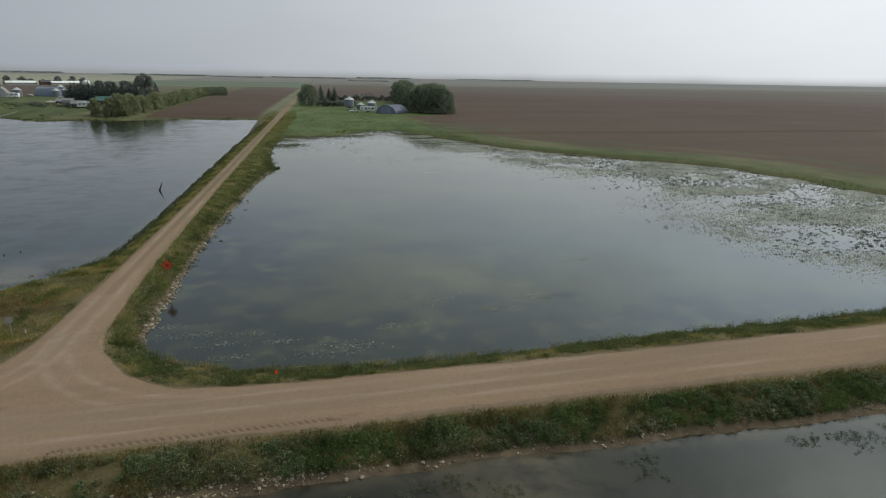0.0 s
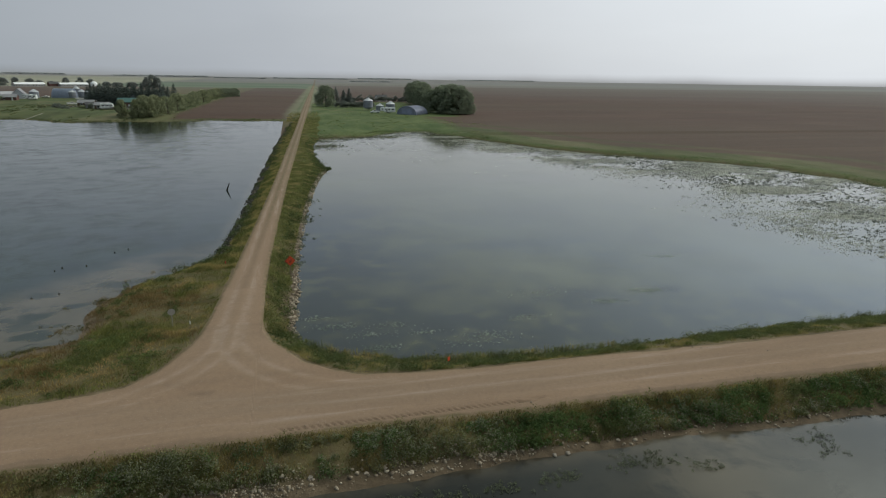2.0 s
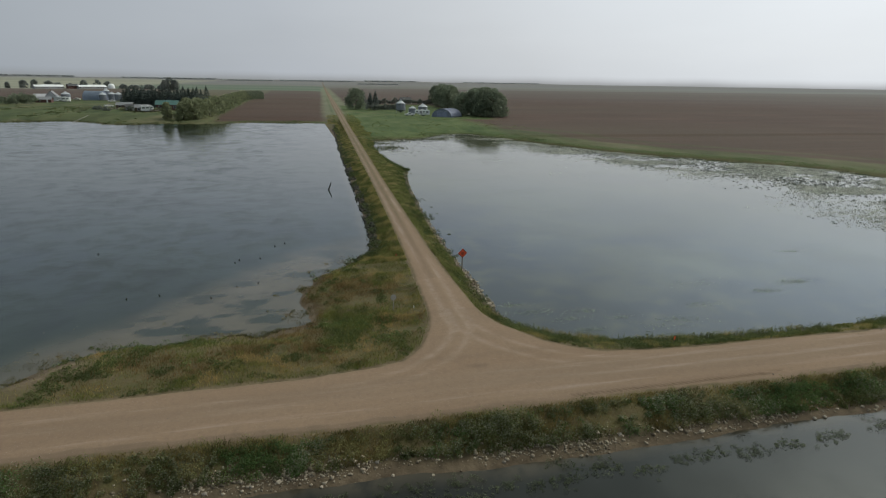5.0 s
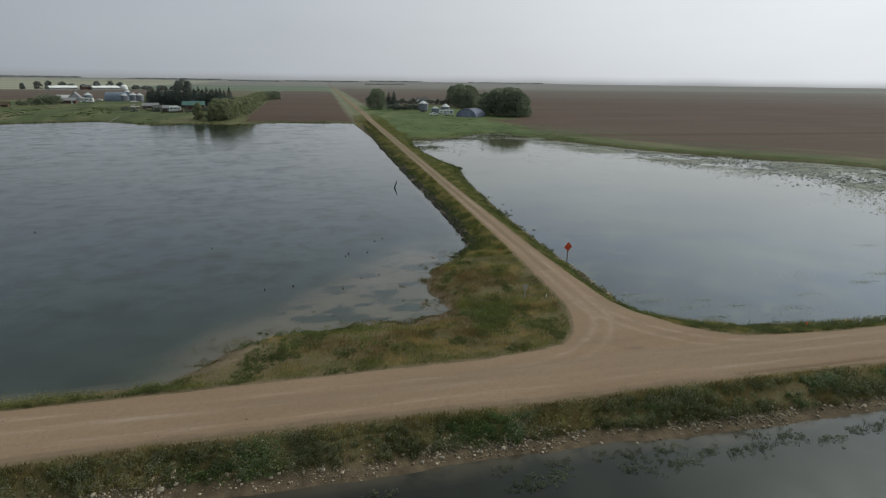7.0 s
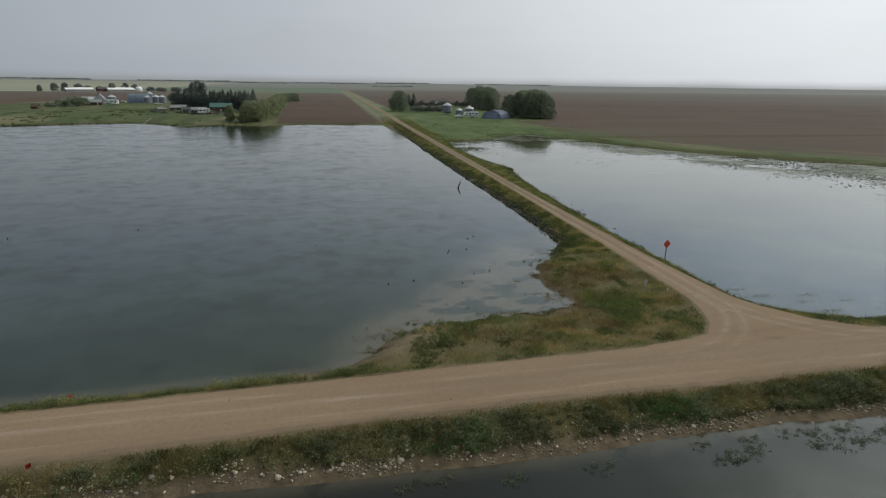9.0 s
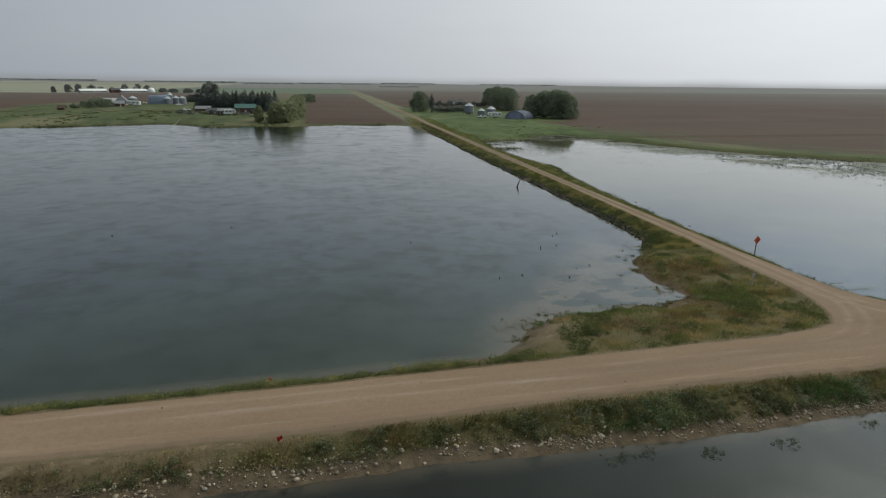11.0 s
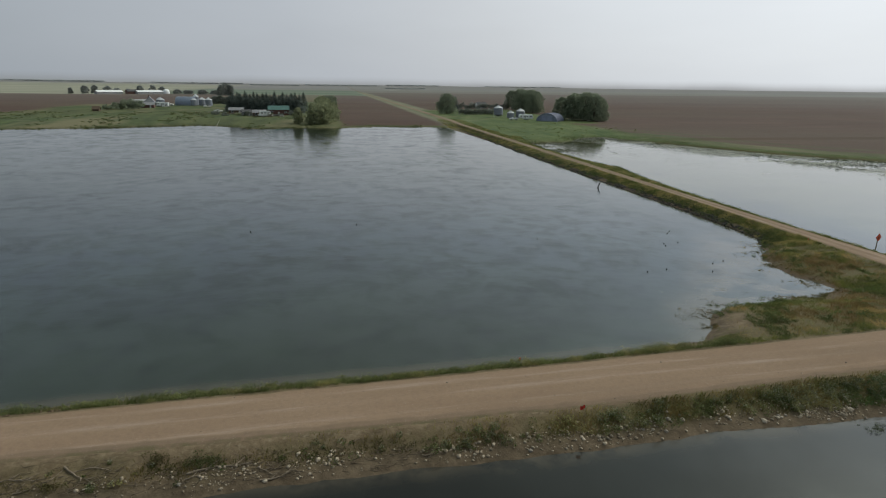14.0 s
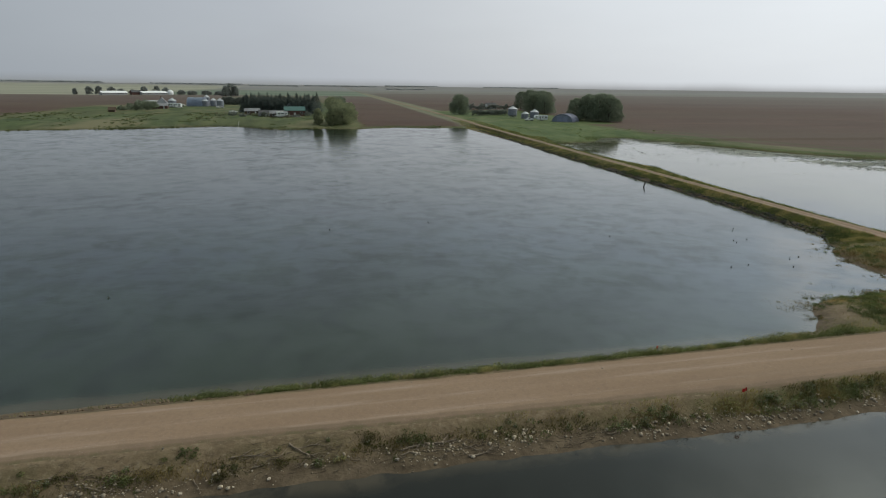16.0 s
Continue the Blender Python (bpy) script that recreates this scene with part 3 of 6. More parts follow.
def pond_weed(X, Y):
    """Dark weed on the pond's bottom, thickest in its south-west corner."""
    d = -inside_distance(X, Y, SHORE_E)
    reach = 12 * smooth(95, 30, X) + 2
    rim = smooth(1.3, 0.35, d / reach + 0.75 * vnoise(X, Y, 5.0, 71, 5)) * smooth(90, 40, Y)
    drift_ = smooth(0.05, 0.42, vnoise(X, Y * 1.6, 11.0, 75, 5)) * smooth(60, 25, Y) * smooth(70, 35, X) * 0.7
    return np.clip(np.maximum(rim, drift_), 0, 1)


BAY_WEED = ((-23.5, 13.9, 2.3, 0.9), (-20.2, 13.2, 1.5, 0.7), (-16.6, 19.8, 1.7, 0.9), (-22.0, 15.6, 1.5, 0.5), (-18.2, 12.9, 1.2, 0.5), (-15.2, 15.2, 1.5, 0.9), (-19.5, 16.3, 1.0, 0.4), (-25.4, 14.5, 1.2, 0.5), (-17.6, 17.9, 0.9, 0.4), (-14.0, 21.6, 1.6, 0.8))


def lake_shallows(X, Y):
    """Pale silt in the corner bay and along the near shore, with dark weed in patches."""
    side = ((X + 34) * 26 - (Y - 10) * 22) / 34.06 + 2.2 * vnoise(X, Y, 6.0, 74, 3)
    bay = smooth(-2.5, 3.5, side) * smooth(46, 36, Y) * smooth(-42, -33, X)
    rim = 0.5 * smooth(-1.9, -0.5, inside_distance(X, Y, SHORE_W) + vnoise(X, Y, 3.0, 71, 3) * 0.4) * (Y < 200)
    bay = bay * (1 - 0.75 * smooth(0.08, 0.32, vnoise(X, Y * 1.7, 3.6, 171, 4)) * smooth(-34, -24, X))
    out = np.maximum(bay * (0.85 + 0.25 * vnoise(X, Y, 3.0, 76, 3)), rim)
    wx, wy = X + 0.9 * vnoise(X, Y, 1.8, 77, 3), Y + 0.7 * vnoise(X, Y, 1.8, 78, 3)
    for cx, cy, rx, ry in BAY_WEED:
        out = out * (1 - 0.9 * smooth(1.25, 0.75, np.hypot((wx - cx) / rx, (wy - cy) / ry)))
    return np.clip(out, 0, 1)


def south_shallows(X, Y):
    flat = np.exp(-(((X - 29) / 6.5) ** 2 + ((Y + 13.5) / 4.0) ** 2)) * 1.1 * (0.6 + 0.6 * vnoise(X, Y, 4.0, 73))
    return np.clip(flat + 0.6 * smooth(-1.6, 0.2, inside_distance(X, Y, SHORE_S) + vnoise(X, Y, 3.0, 72, 3) * 0.6), 0, 1)


def lake_open(X, Y):
    """How freely the wind reaches the lake: sheltered below its banks."""
    d = -inside_distance(X, Y, SHORE_W)
    return 0.5 + 0.5 * smooth(2, 24, d + 12 * vnoise(X, Y, 16.0, 79, 3))


def even(X, Y):
    return np.ones(X.shape)


def build_distance():
    """A glowing band, very far off, painting haze where the plain melts into the sky."""
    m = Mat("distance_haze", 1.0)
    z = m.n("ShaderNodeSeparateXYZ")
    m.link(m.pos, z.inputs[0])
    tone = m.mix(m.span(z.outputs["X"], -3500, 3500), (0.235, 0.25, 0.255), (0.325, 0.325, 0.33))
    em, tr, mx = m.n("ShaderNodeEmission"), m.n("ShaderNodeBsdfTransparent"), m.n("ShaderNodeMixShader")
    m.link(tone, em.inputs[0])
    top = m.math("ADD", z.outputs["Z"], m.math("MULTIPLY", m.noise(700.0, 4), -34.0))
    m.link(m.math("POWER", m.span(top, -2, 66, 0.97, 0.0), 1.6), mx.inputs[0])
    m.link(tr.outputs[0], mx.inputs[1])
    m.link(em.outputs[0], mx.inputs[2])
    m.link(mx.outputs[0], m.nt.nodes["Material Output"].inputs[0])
    a = np.radians(np.linspace(-82, 82, 83))
    zs = np.linspace(-10, 110, 7)
    A, Z = np.meshgrid(a, zs)
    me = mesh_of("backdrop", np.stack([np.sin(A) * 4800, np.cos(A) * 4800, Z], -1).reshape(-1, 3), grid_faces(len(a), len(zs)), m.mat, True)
    tagged(new("backdrop", me), "pale glowing band standing for haze along the horizon", "backdrop", kind="structure")


build_ground()
build_distance()
build_main_road()
build_field_road()
build_water("water_west", M_WATER_W, -400, 2, 0.5, 310, (-60, 2, 0.5, 42), lake_shallows, lake_open, "wide grey floodwater lake with wind streaks")
build_water("water_east", M_WATER_E, 3.5, 195, 0.5, 212, (3.5, 60, 0.5, 45), pond_weed, even, "still grey flooded pond reflecting the sky")
build_water("water_south", M_WATER_S, -430, 430, -195, -7.5, (-100, 70, -20, -7.5), south_shallows, even, "dark shallow floodwater beside the road bank")

# ---- plants, stones and drift ----
RNG = np.random.default_rng(7)


def ground_at(x, y):
    return float(land_height(np.array([float(x)]), np.array([float(y)]))[0])


def scatter(x0, x1, y0, y1, per_m2, keep):
    """Random places in a rectangle, thinned by keep(x, y, d, clear), a chance from 0 to 1."""
    n = int((x1 - x0) * (y1 - y0) * per_m2)
    x, y = RNG.uniform(x0, x1, n), RNG.uniform(y0, y1, n)
    d, c = shore_distance(x, y), road_clearance(x, y)
    ok = RNG.random(n) < keep(x, y, d, c)
    x, y, d = x[ok], y[ok], d[ok]
    return x, y, land_height(x, y, d)


def blade_mesh(name, x, y, z, height, width, lean, material, label, category):
    """Grass blades: two tapering pieces each, bent over with the wind."""
    n = len(x)
    az, la = RNG.uniform(0, 2 * math.pi, n), RNG.uniform(0, 2 * math.pi, n)
    lx, ly = np.cos(la) * lean * height + 0.12 * height, np.sin(la) * lean * height
    wx, wy = np.cos(az) * width * 0.5, np.sin(az) * width * 0.5
    zero = np.zeros(n)
    base = np.stack([x, y, z - 0.04], -1)
    side = np.stack([wx, wy, zero], -1)
    mid = base + np.stack([lx * 0.35, ly * 0.35, height * 0.6], -1)
    tip = base + np.stack([lx, ly, height], -1)
    v = np.stack([base - side, base + side, mid + side * 0.8, mid - side * 0.8, tip + side * 0.12, tip - side * 0.12], 1).reshape(-1, 3)
    i = np.arange(n)[:, None] * 6
    f = np.concatenate([i + [0, 1, 2, 3], i + [3, 2, 4, 5]], 0)
    return tagged(new(name, mesh_of(name, v, f, material)), label, category, kind="stuff")


def leaf_mesh(name, centre, radius, height, leaves, size, material, label, category, up=0.5):
    """Leafy plants: each one a dome of small leaves on invisible twigs."""
    n = len(centre)
    k = np.repeat(np.arange(n), leaves)
    m = len(k)
    a, r, t = RNG.uniform(0, 2 * math.pi, m), np.sqrt(RNG.random(m)), RNG.random(m)
    hh = height[k] * (0.12 + 0.88 * t) * np.sqrt(np.clip(1.05 - r ** 2 * 0.8, 0, 1))
    p = centre[k] + np.stack([np.cos(a) * r * radius[k], np.sin(a) * r * radius[k], hh], -1)
    u = RNG.normal(size=(m, 3))
    u /= np.linalg.norm(u, axis=1)[:, None]
    w = np.cross(u, RNG.normal(size=(m, 3)) + [0, 0, up])
    w /= np.linalg.norm(w, axis=1)[:, None] + 1e-9
    s = (size * RNG.uniform(0.6, 1.4, m))[:, None]
    v = np.stack([p - u * s, p + w * s * 0.42, p + u * s, p - w * s * 0.42], 1).reshape(-1, 3)
    f = np.arange(m * 4).reshape(-1, 4)
    return tagged(new(name, mesh_of(name, v, f, material)), label, category, kind="stuff")


M_GRASS_BANK = leaf_material("bank_grass_green", (0.121, 0.140, 0.034), (0.294, 0.300, 0.086), (0.347, 0.290, 0.115), 0.2)
M_GRASS_CORNER = leaf_material("corner_grass_olive", (0.175, 0.17, 0.047), (0.40, 0.36, 0.112), (0.43, 0.31, 0.13), 0.3)
M_GRASS_ROAD = leaf_material("road_bank_grass", (0.13, 0.15, 0.048), (0.34, 0.34, 0.12), (0.36, 0.30, 0.135), 0.2)
M_GRASS_POND = leaf_material("pond_bank_grass", (0.092, 0.113, 0.03), (0.265, 0.272, 0.086), (0.33, 0.275, 0.105), 0.32)
M_GRASS_SOUTH = leaf_material("south_bank_grass", (0.066, 0.068, 0.022), (0.195, 0.175, 0.06), (0.23, 0.175, 0.07), 0.3)
M_GRASS_LAKE = leaf_material("lake_bank_grass", (0.078, 0.10, 0.03), (0.24, 0.25, 0.088), (0.28, 0.235, 0.105), 0.2)
M_MEADOW = leaf_material("meadow_grass", (0.06, 0.08, 0.026), (0.14, 0.15, 0.06), (0.19, 0.17, 0.085), 0.2)
M_WEED = leaf_material("weed_leaf", (0.068, 0.090, 0.032), (0.212, 0.228, 0.086), (0.25, 0.23, 0.095), 0.18)
M_DRY_BUSH = leaf_material("dry_bush_leaf", (0.085, 0.075, 0.03), (0.22, 0.195, 0.08))
M_WEED_TIP = leaf_material("weed_seed_head", (0.14, 0.15, 0.09), (0.34, 0.34, 0.235))
M_REED = leaf_material("reed_stalk", (0.04, 0.052, 0.04), (0.13, 0.15, 0.115))
# whiter than real stalks: the bright water between reeds is put into them
M_REED_PALE = leaf_material("reed_stalk_pale", (0.56, 0.57, 0.50), (0.85, 0.85, 0.79))
M_WATERWEED = leaf_material("water_weed_leaf", (0.075, 0.096, 0.05), (0.28, 0.305, 0.19))


def bank_plants():
    # the pond side of the main road
    def keep(x, y, d, c):
        return (d > 0.0) * (c > 0.02) * np.clip(0.6 + 1.1 * vnoise(x, y, 1.2, 81), 0.06, 1) * (y < 12) * (x > 3)
    x, y, z = scatter(3, 100, -1.5, 9, 230, keep)
    h = RNG.uniform(0.08, 0.30, len(x)) * (0.85 + 0.9 * vnoise(x, y, 1.3, 82))
    blade_mesh("bank_grass", x, y, z, h, 0.035, 0.45, M_GRASS_POND, "uneven green grass on the pond bank", "grass")

    # the lake side, low and patchy
    def keep(x, y, d, c):
        return (d > 0.05) * (c > 0.03) * np.clip(0.8 + 0.9 * vnoise(x, y, 1.8, 83), 0.03, 1) * smooth(2.7, 2.0, c + 0.6 * vnoise(x, y, 4.0, 99)) * (0.1 + 0.9 * smooth(-91, -86, x))
    x, y, z = scatter(-125, -32, -0.8, 5, 60, keep)
    h = RNG.uniform(0.16, 0.44, len(x)) * (0.9 + 0.6 * vnoise(x, y, 2.2, 84))
    blade_mesh("bank_grass", x, y, z, h, 0.04, 0.5, M_GRASS_LAKE, "low patchy grass on the lake bank", "grass")

    def keep(x, y, d, c):
        return (d > 0.1) * (c > 0.1) * np.clip(0.45 + 1.9 * vnoise(x, y, 1.3, 76), 0.03, 1) * smooth(2.3, 1.4, c) * smooth(-91, -86, x)
    x, y, z = scatter(-100, -33, -0.8, 5, 26, keep)
    ht = RNG.uniform(0.25, 0.7, len(x)) * (1 + 0.6 * vnoise(x, y, 3.0, 176))
    leaf_mesh("bank_weeds", np.stack([x, y, z - 0.03], -1), ht * 0.55 + 0.06, ht, 34, 0.05, leaf_material("lake_weed_leaf", (0.08, 0.105, 0.033), (0.30, 0.315, 0.12), (0.30, 0.27, 0.10), 0.15), "low leafy weeds along the lake bank", "weeds")

    # the rough corner west of the junction
    def keep(x, y, d, c):
        sand = np.exp(-(((x + 30.3) / 3.0) ** 2 + ((y - 7.0) / 2.4) ** 2))
        return smooth(0.0, 1.1, d + 0.5 * vnoise(x, y, 1.1, 78)) * (c > 0.05) * np.clip(0.5 + 1.1 * vnoise(x * 0.6, y, 2.0, 85, 4) - 1.4 * sand, 0.03, 1) * (x < -0.4) * (d < 40)
    x, y, z = scatter(-34, 0, 0.4, 35, 230, keep)
    h = RNG.uniform(0.08, 0.36, len(x)) * (0.85 + 0.7 * vnoise(x, y, 2.0, 86))
    edge = np.maximum(smooth(1.6, 0.5, road_clearance(x, y) + 0.6 * vnoise(x, y, 2.0, 80)), smooth(0.12, 0.45, vnoise(x, y, 4.5, 79) + 0.3 * smooth(14, 26, y))) > RNG.random(len(x))
    blade_mesh("corner_grass", x[edge], y[edge], z[edge], h[edge], 0.03, 0.55, M_GRASS_BANK, "green grass patches beside the junction", "grass")
    x, y, z, h = x[~edge], y[~edge], z[~edge], h[~edge]
    rust = smooth(-0.1, 0.2, vnoise(x, y * 1.3, 5.5, 179, 3)) > RNG.random(len(x))
    blade_mesh("corner_grass", x[~rust], y[~rust], z[~rust], h[~rust], 0.032, 0.6, M_GRASS_CORNER, "rough olive and brown grass by the junction", "grass")
    blade_mesh("corner_grass", x[rust], y[rust], z[rust], h[rust] * 1.15, 0.03, 0.4, leaf_material("corner_grass_rust", (0.175, 0.118, 0.046), (0.385, 0.27, 0.122)), "rusty brown dry grass by the junction", "grass")
    # lush clumps in the corner's damp hollows
    spots = ((-6.3, 10.3, 1.5, 40), (-9.0, 11.5, 1.2, 22), (-19.0, 5.3, 1.6, 18), (-25.4, 6.4, 0.7, 7), (-25.8, 9.9, 2.0, 34), (-21.5, 10.2, 1.7, 24), (-12.0, 5.0, 1.8, 16), (-5.0, 6.6, 1.5, 26), (-4.3, 21.5, 1.2, 14), (-7.5, 27.0, 1.5, 20))
    x, y = (np.concatenate([RNG.normal(q[k], q[2] * (1, 0.55)[k], q[3]) for q in spots]) for k in (0, 1))
    ok = road_clearance(x, y) > 0.3
    x, y = x[ok], y[ok]
    ht = RNG.uniform(0.18, 0.5, len(x))
    leaf_mesh("lush_weeds", np.stack([x, y, np.maximum(land_height(x, y), WATER) - 0.03], -1), ht * 0.7 + 0.08, ht, 44, 0.06, leaf_material("lush_corner_leaf", (0.085, 0.125, 0.034), (0.21, 0.265, 0.085)), "lush green weed clumps in the rough corner", "weeds")

    # both banks of the field road
    def keep(x, y, d, c):
        return (d > np.where(x > 4, 0.5, np.where(y > 36, 1.15 + 0.5 * vnoise(x, y, 2.0, 188), 0.1))) * (c > 0.0) * np.clip(0.75 + 0.6 * vnoise(x, y, 2.5, 87) * smooth(60, 30, y), 0.12, 1) * np.interp(y, (12, 70, 110), (1, 0.6, 0.42))
    x, y, z = scatter(-5, 13.5, 10, 110, 240, keep)
    ok = (x > 3.4) | (y > 27)
    x, y, z = x[ok], y[ok], z[ok]
    h = RNG.uniform(0.12, 0.45, len(x)) * (0.85 + 0.8 * vnoise(x, y, 1.8, 88) * (0.2 + 0.8 * smooth(55, 28, y)))
    east = x > road_axis(y)
    blade_mesh("road_grass", x[east], y[east], z[east], h[east], 0.035 + 0.0003 * y[east], 0.5, M_GRASS_ROAD, "green and straw grass on the field road banks", "grass")
    east = ~east
    blade_mesh("road_grass", x[east], y[east], z[east], h[east], 0.035 + 0.0003 * y[east], 0.5, M_GRASS_POND, "green grass on the lake side of the field road", "grass")

    def keep(x, y, d, c):
        return (d > 0.0) * (c > 0.0) * (c < 6 + 2 * vnoise(x, y, 6, 98)) * np.clip(0.65 + 0.4 * vnoise(x, y, 5, 89), 0.05, 1) * smooth(340, 240, y)
    x, y, z = scatter(-3, 24, 110, 340, 60, keep)
    h = RNG.uniform(0.12, 0.36, len(x)) * (0.9 + 0.15 * vnoise(x, y, 4.0, 90))
    east = x > road_axis(y)
    blade_mesh("road_grass", x[east], y[east], z[east], h[east], 0.07, 0.5, M_GRASS_ROAD, "green and straw grass on the field road banks", "grass")
    east = ~east
    blade_mesh("road_grass", x[east], y[east], z[east], h[east], 0.07, 0.5, M_GRASS_POND, "green grass on the lake side of the field road", "grass")

    # tall grass and weeds on the south bank, thinning out to the west
    def grow(x):
        return np.interp(x, (-100, -70, -60, -48, -30, 80), (0.12, 0.2, 0.45, 0.85, 1.0, 1.0))

    def keep(x, y, d, c):
        lower = np.where(x < -48, smooth(0.7, 1.5, c + 0.5 * vnoise(x, y, 3, 97)), 1)
        return (d > 1.0 - 0.45 * smooth(10, 25, x)) * (c > 0.02) * np.clip(0.5 + 1.0 * vnoise(x, y, 1.6, 91), 0.03, 1) * np.maximum(grow(x), 0.5 * lower * (d < 2.4)) * (y < -4) * lower
    x, y, z = scatter(-125, 95, -10, -4.9, 230, keep)
    h = RNG.uniform(0.14, 0.42, len(x)) * (0.9 + 0.7 * vnoise(x, y, 2.2, 92)) * (0.5 + 0.5 * grow(x))
    blade_mesh("bank_grass", x, y, z, h, 0.035, 0.5, M_GRASS_SOUTH, "tall olive and straw grass on the south road bank", "grass")
    # low dark grass on the lower slope where the bank is bare
    def keep(x, y, d, c):
        return (x < -44) * np.exp(-((d - 1.75 - 0.4 * vnoise(x, y, 5.0, 88, 2)) / 0.36) ** 2) * np.clip(0.45 + 1.2 * vnoise(x, y, 2.4, 89), 0.02, 1) * (c > 0.5)
    x, y, z = scatter(-125, -44, -9.5, -5.5, 430, keep)
    blade_mesh("low_grass", x, y, z, RNG.uniform(0.08, 0.32, len(x)), 0.035, 0.55, M_GRASS_SOUTH, "low dark grass along the bare bank", "grass")
    # a few dry bushes on the bare bank
    for k, (bx, by, hh) in enumerate(((-87.4, -6.0, 0.35), (-77.2, -6.2, 0.5), (-74.4, -6.8, 0.5), (-85.3, -7.6, 0.4), (-90.5, -7.2, 0.45), (-93.5, -6.6, 0.4), (-95.5, -7.0, 0.5), (-82.3, -7.2, 0.35))):
        n = 14
        cx, cy = RNG.normal(bx, 0.45, n), RNG.normal(by, 0.16, n)
        hts = RNG.uniform(0.5, 1.0, n) * hh
        leaf_mesh("dry_bush", np.stack([cx, cy, land_height(cx, cy) - 0.02], -1), hts * 0.6, hts, 40, 0.045, M_DRY_BUSH if k % 2 else M_WEED, "low straggling bush on the bare bank", "bush")
    # a straw fringe where the bank meets the gravel
    def keep(x, y, d, c):
        return (c > 0.0) * (c < 1.0) * np.clip(0.4 + 1.2 * vnoise(x, y, 2.4, 90), 0.0, 1) * grow(x) * (y < -4)
    x, y, z = scatter(-70, 95, -8, -4.9, 230, keep)
    blade_mesh("fringe_grass", x, y, z, RNG.uniform(0.1, 0.32, len(x)), 0.03, 0.5, leaf_material("straw_grass", (0.16, 0.132, 0.042), (0.40, 0.34, 0.115)), "yellow straw grass at the road edge", "grass")

    def keep(x, y, d, c):
        return (d > 0.9 - 0.35 * smooth(10, 25, x)) * (c > 0.6) * np.clip(0.72 + 0.4 * smooth(8, 22, x) + 1.2 * vnoise(x, y, 1.9, 93), 0.0, 1) * np.maximum(grow(x) ** 1.8, 0.05 * (d < 2.0)) * (y < -4) * (np.hypot(x + 51.3, y + 6.5) > 0.9)
    x, y, z = scatter(-100, 90, -10, -5.2, 15, keep)
    cen = np.stack([x, y, z - 0.03], -1)
    big = 0.75 + 0.55 * vnoise(x, y, 3.0, 94)
    ht = RNG.uniform(0.3, 0.9, len(x)) * big * (0.5 + 0.5 * grow(x))
    lush = smooth(-0.1, 0.25, vnoise(x, y, 3.5, 77) + 0.5 * smooth(15, 40, x) - 0.15) * smooth(-50, -40, x) > RNG.random(len(x))
    leaf_mesh("bank_weeds", cen[~lush], ht[~lush] * 0.5 + 0.08, ht[~lush], 44, 0.062, M_WEED, "dense dark broadleaf weeds on the road bank", "weeds")
    leaf_mesh("bank_weeds", cen[lush], ht[lush] * 0.5 + 0.08, ht[lush], 44, 0.066, leaf_material("lush_weed_leaf", (0.055, 0.10, 0.03), (0.165, 0.235, 0.08)), "lush bright green weeds on the road bank", "weeds")
    pale = (vnoise(x, y, 4.0, 95) > -0.15) & (RNG.random(len(x)) < 0.85)
    cen2 = cen[pale] + [0, 0, 0.12]
    leaf_mesh("weed_heads", cen2, ht[pale] * 0.48 + 0.05, ht[pale] * 1.06, 26, 0.048, M_WEED_TIP, "pale seed heads over the bank weeds", "weeds", up=2.0)

    # bushy weeds that stand up along the road's south edge
    x = np.concatenate([RNG.normal(c, w, n) for c, w, n in ((26.5, 0.5, 9), (28.5, 0.5, 8), (32.2, 0.5, 7), (34.6, 0.6, 6), (36.2, 0.5, 6), (42.1, 0.8, 9), (19.8, 0.6, 7), (23.0, 0.7, 7), (12.5, 0.8, 6), (5.0, 0.9, 6), (-3.0, 0.8, 7), (-8.5, 0.6, 6), (-16.0, 0.8, 7), (-24.5, 0.7, 6), (-33.0, 0.7, 6), (-43.5, 0.6, 6), (-38.5, 0.6, 5), (48, 1.0, 8), (55, 1.0, 8))])
    y = main_south(x) - 0.55 + RNG.normal(0, 0.22, len(x))
    ht = RNG.uniform(0.4, 0.9, len(x))
    leaf_mesh("edge_weeds", np.stack([x, y, land_height(x, y) - 0.03], -1), ht * 0.5, ht, 60, 0.05, leaf_material("edge_weed_leaf", (0.11, 0.12, 0.038), (0.29, 0.285, 0.10)), "bushy olive weeds along the road's edge", "weeds")

    # a few bushier weeds on the pond bank and in the corner
    def keep(x, y, d, c):
        return (d > 0.1) * (c > 0.1) * np.clip(0.1 + 0.35 * (x > 4) + 1.2 * vnoise(x, y, 2.2, 96), 0.0, 1) * (((x > 4) & (y < 11)) | ((x < -4) & (y < 26)))
    x, y, z = scatter(-30, 90, 0, 26, 24, keep)
    cen = np.stack([x, y, z - 0.03], -1)
    ht = RNG.uniform(0.15, 0.46, len(x)) * np.where(x > 4, 1.0, 0.8)
    leaf_mesh("bank_weeds", cen, ht * 0.6 + 0.08, ht, 30, 0.055, leaf_material("weed_leaf_mid", (0.072, 0.098, 0.03), (0.20, 0.225, 0.082)), "low green weeds among the bank grass", "weeds")
    # taller leafy clumps along the foot of the pond bank
    x = np.concatenate([RNG.normal(c, 1.3, 20) for c in (17.5, 23, 28, 33, 39.5, 44.5, 52, 57, 62, 66, 70, 74)])
    y = np.interp(x, (14, 21, 30, 40, 54, 74), (3.9, 2.8, 2.7, 3.1, 3.5, 3.7)) - 0.2 + RNG.normal(0, 0.25, len(x))
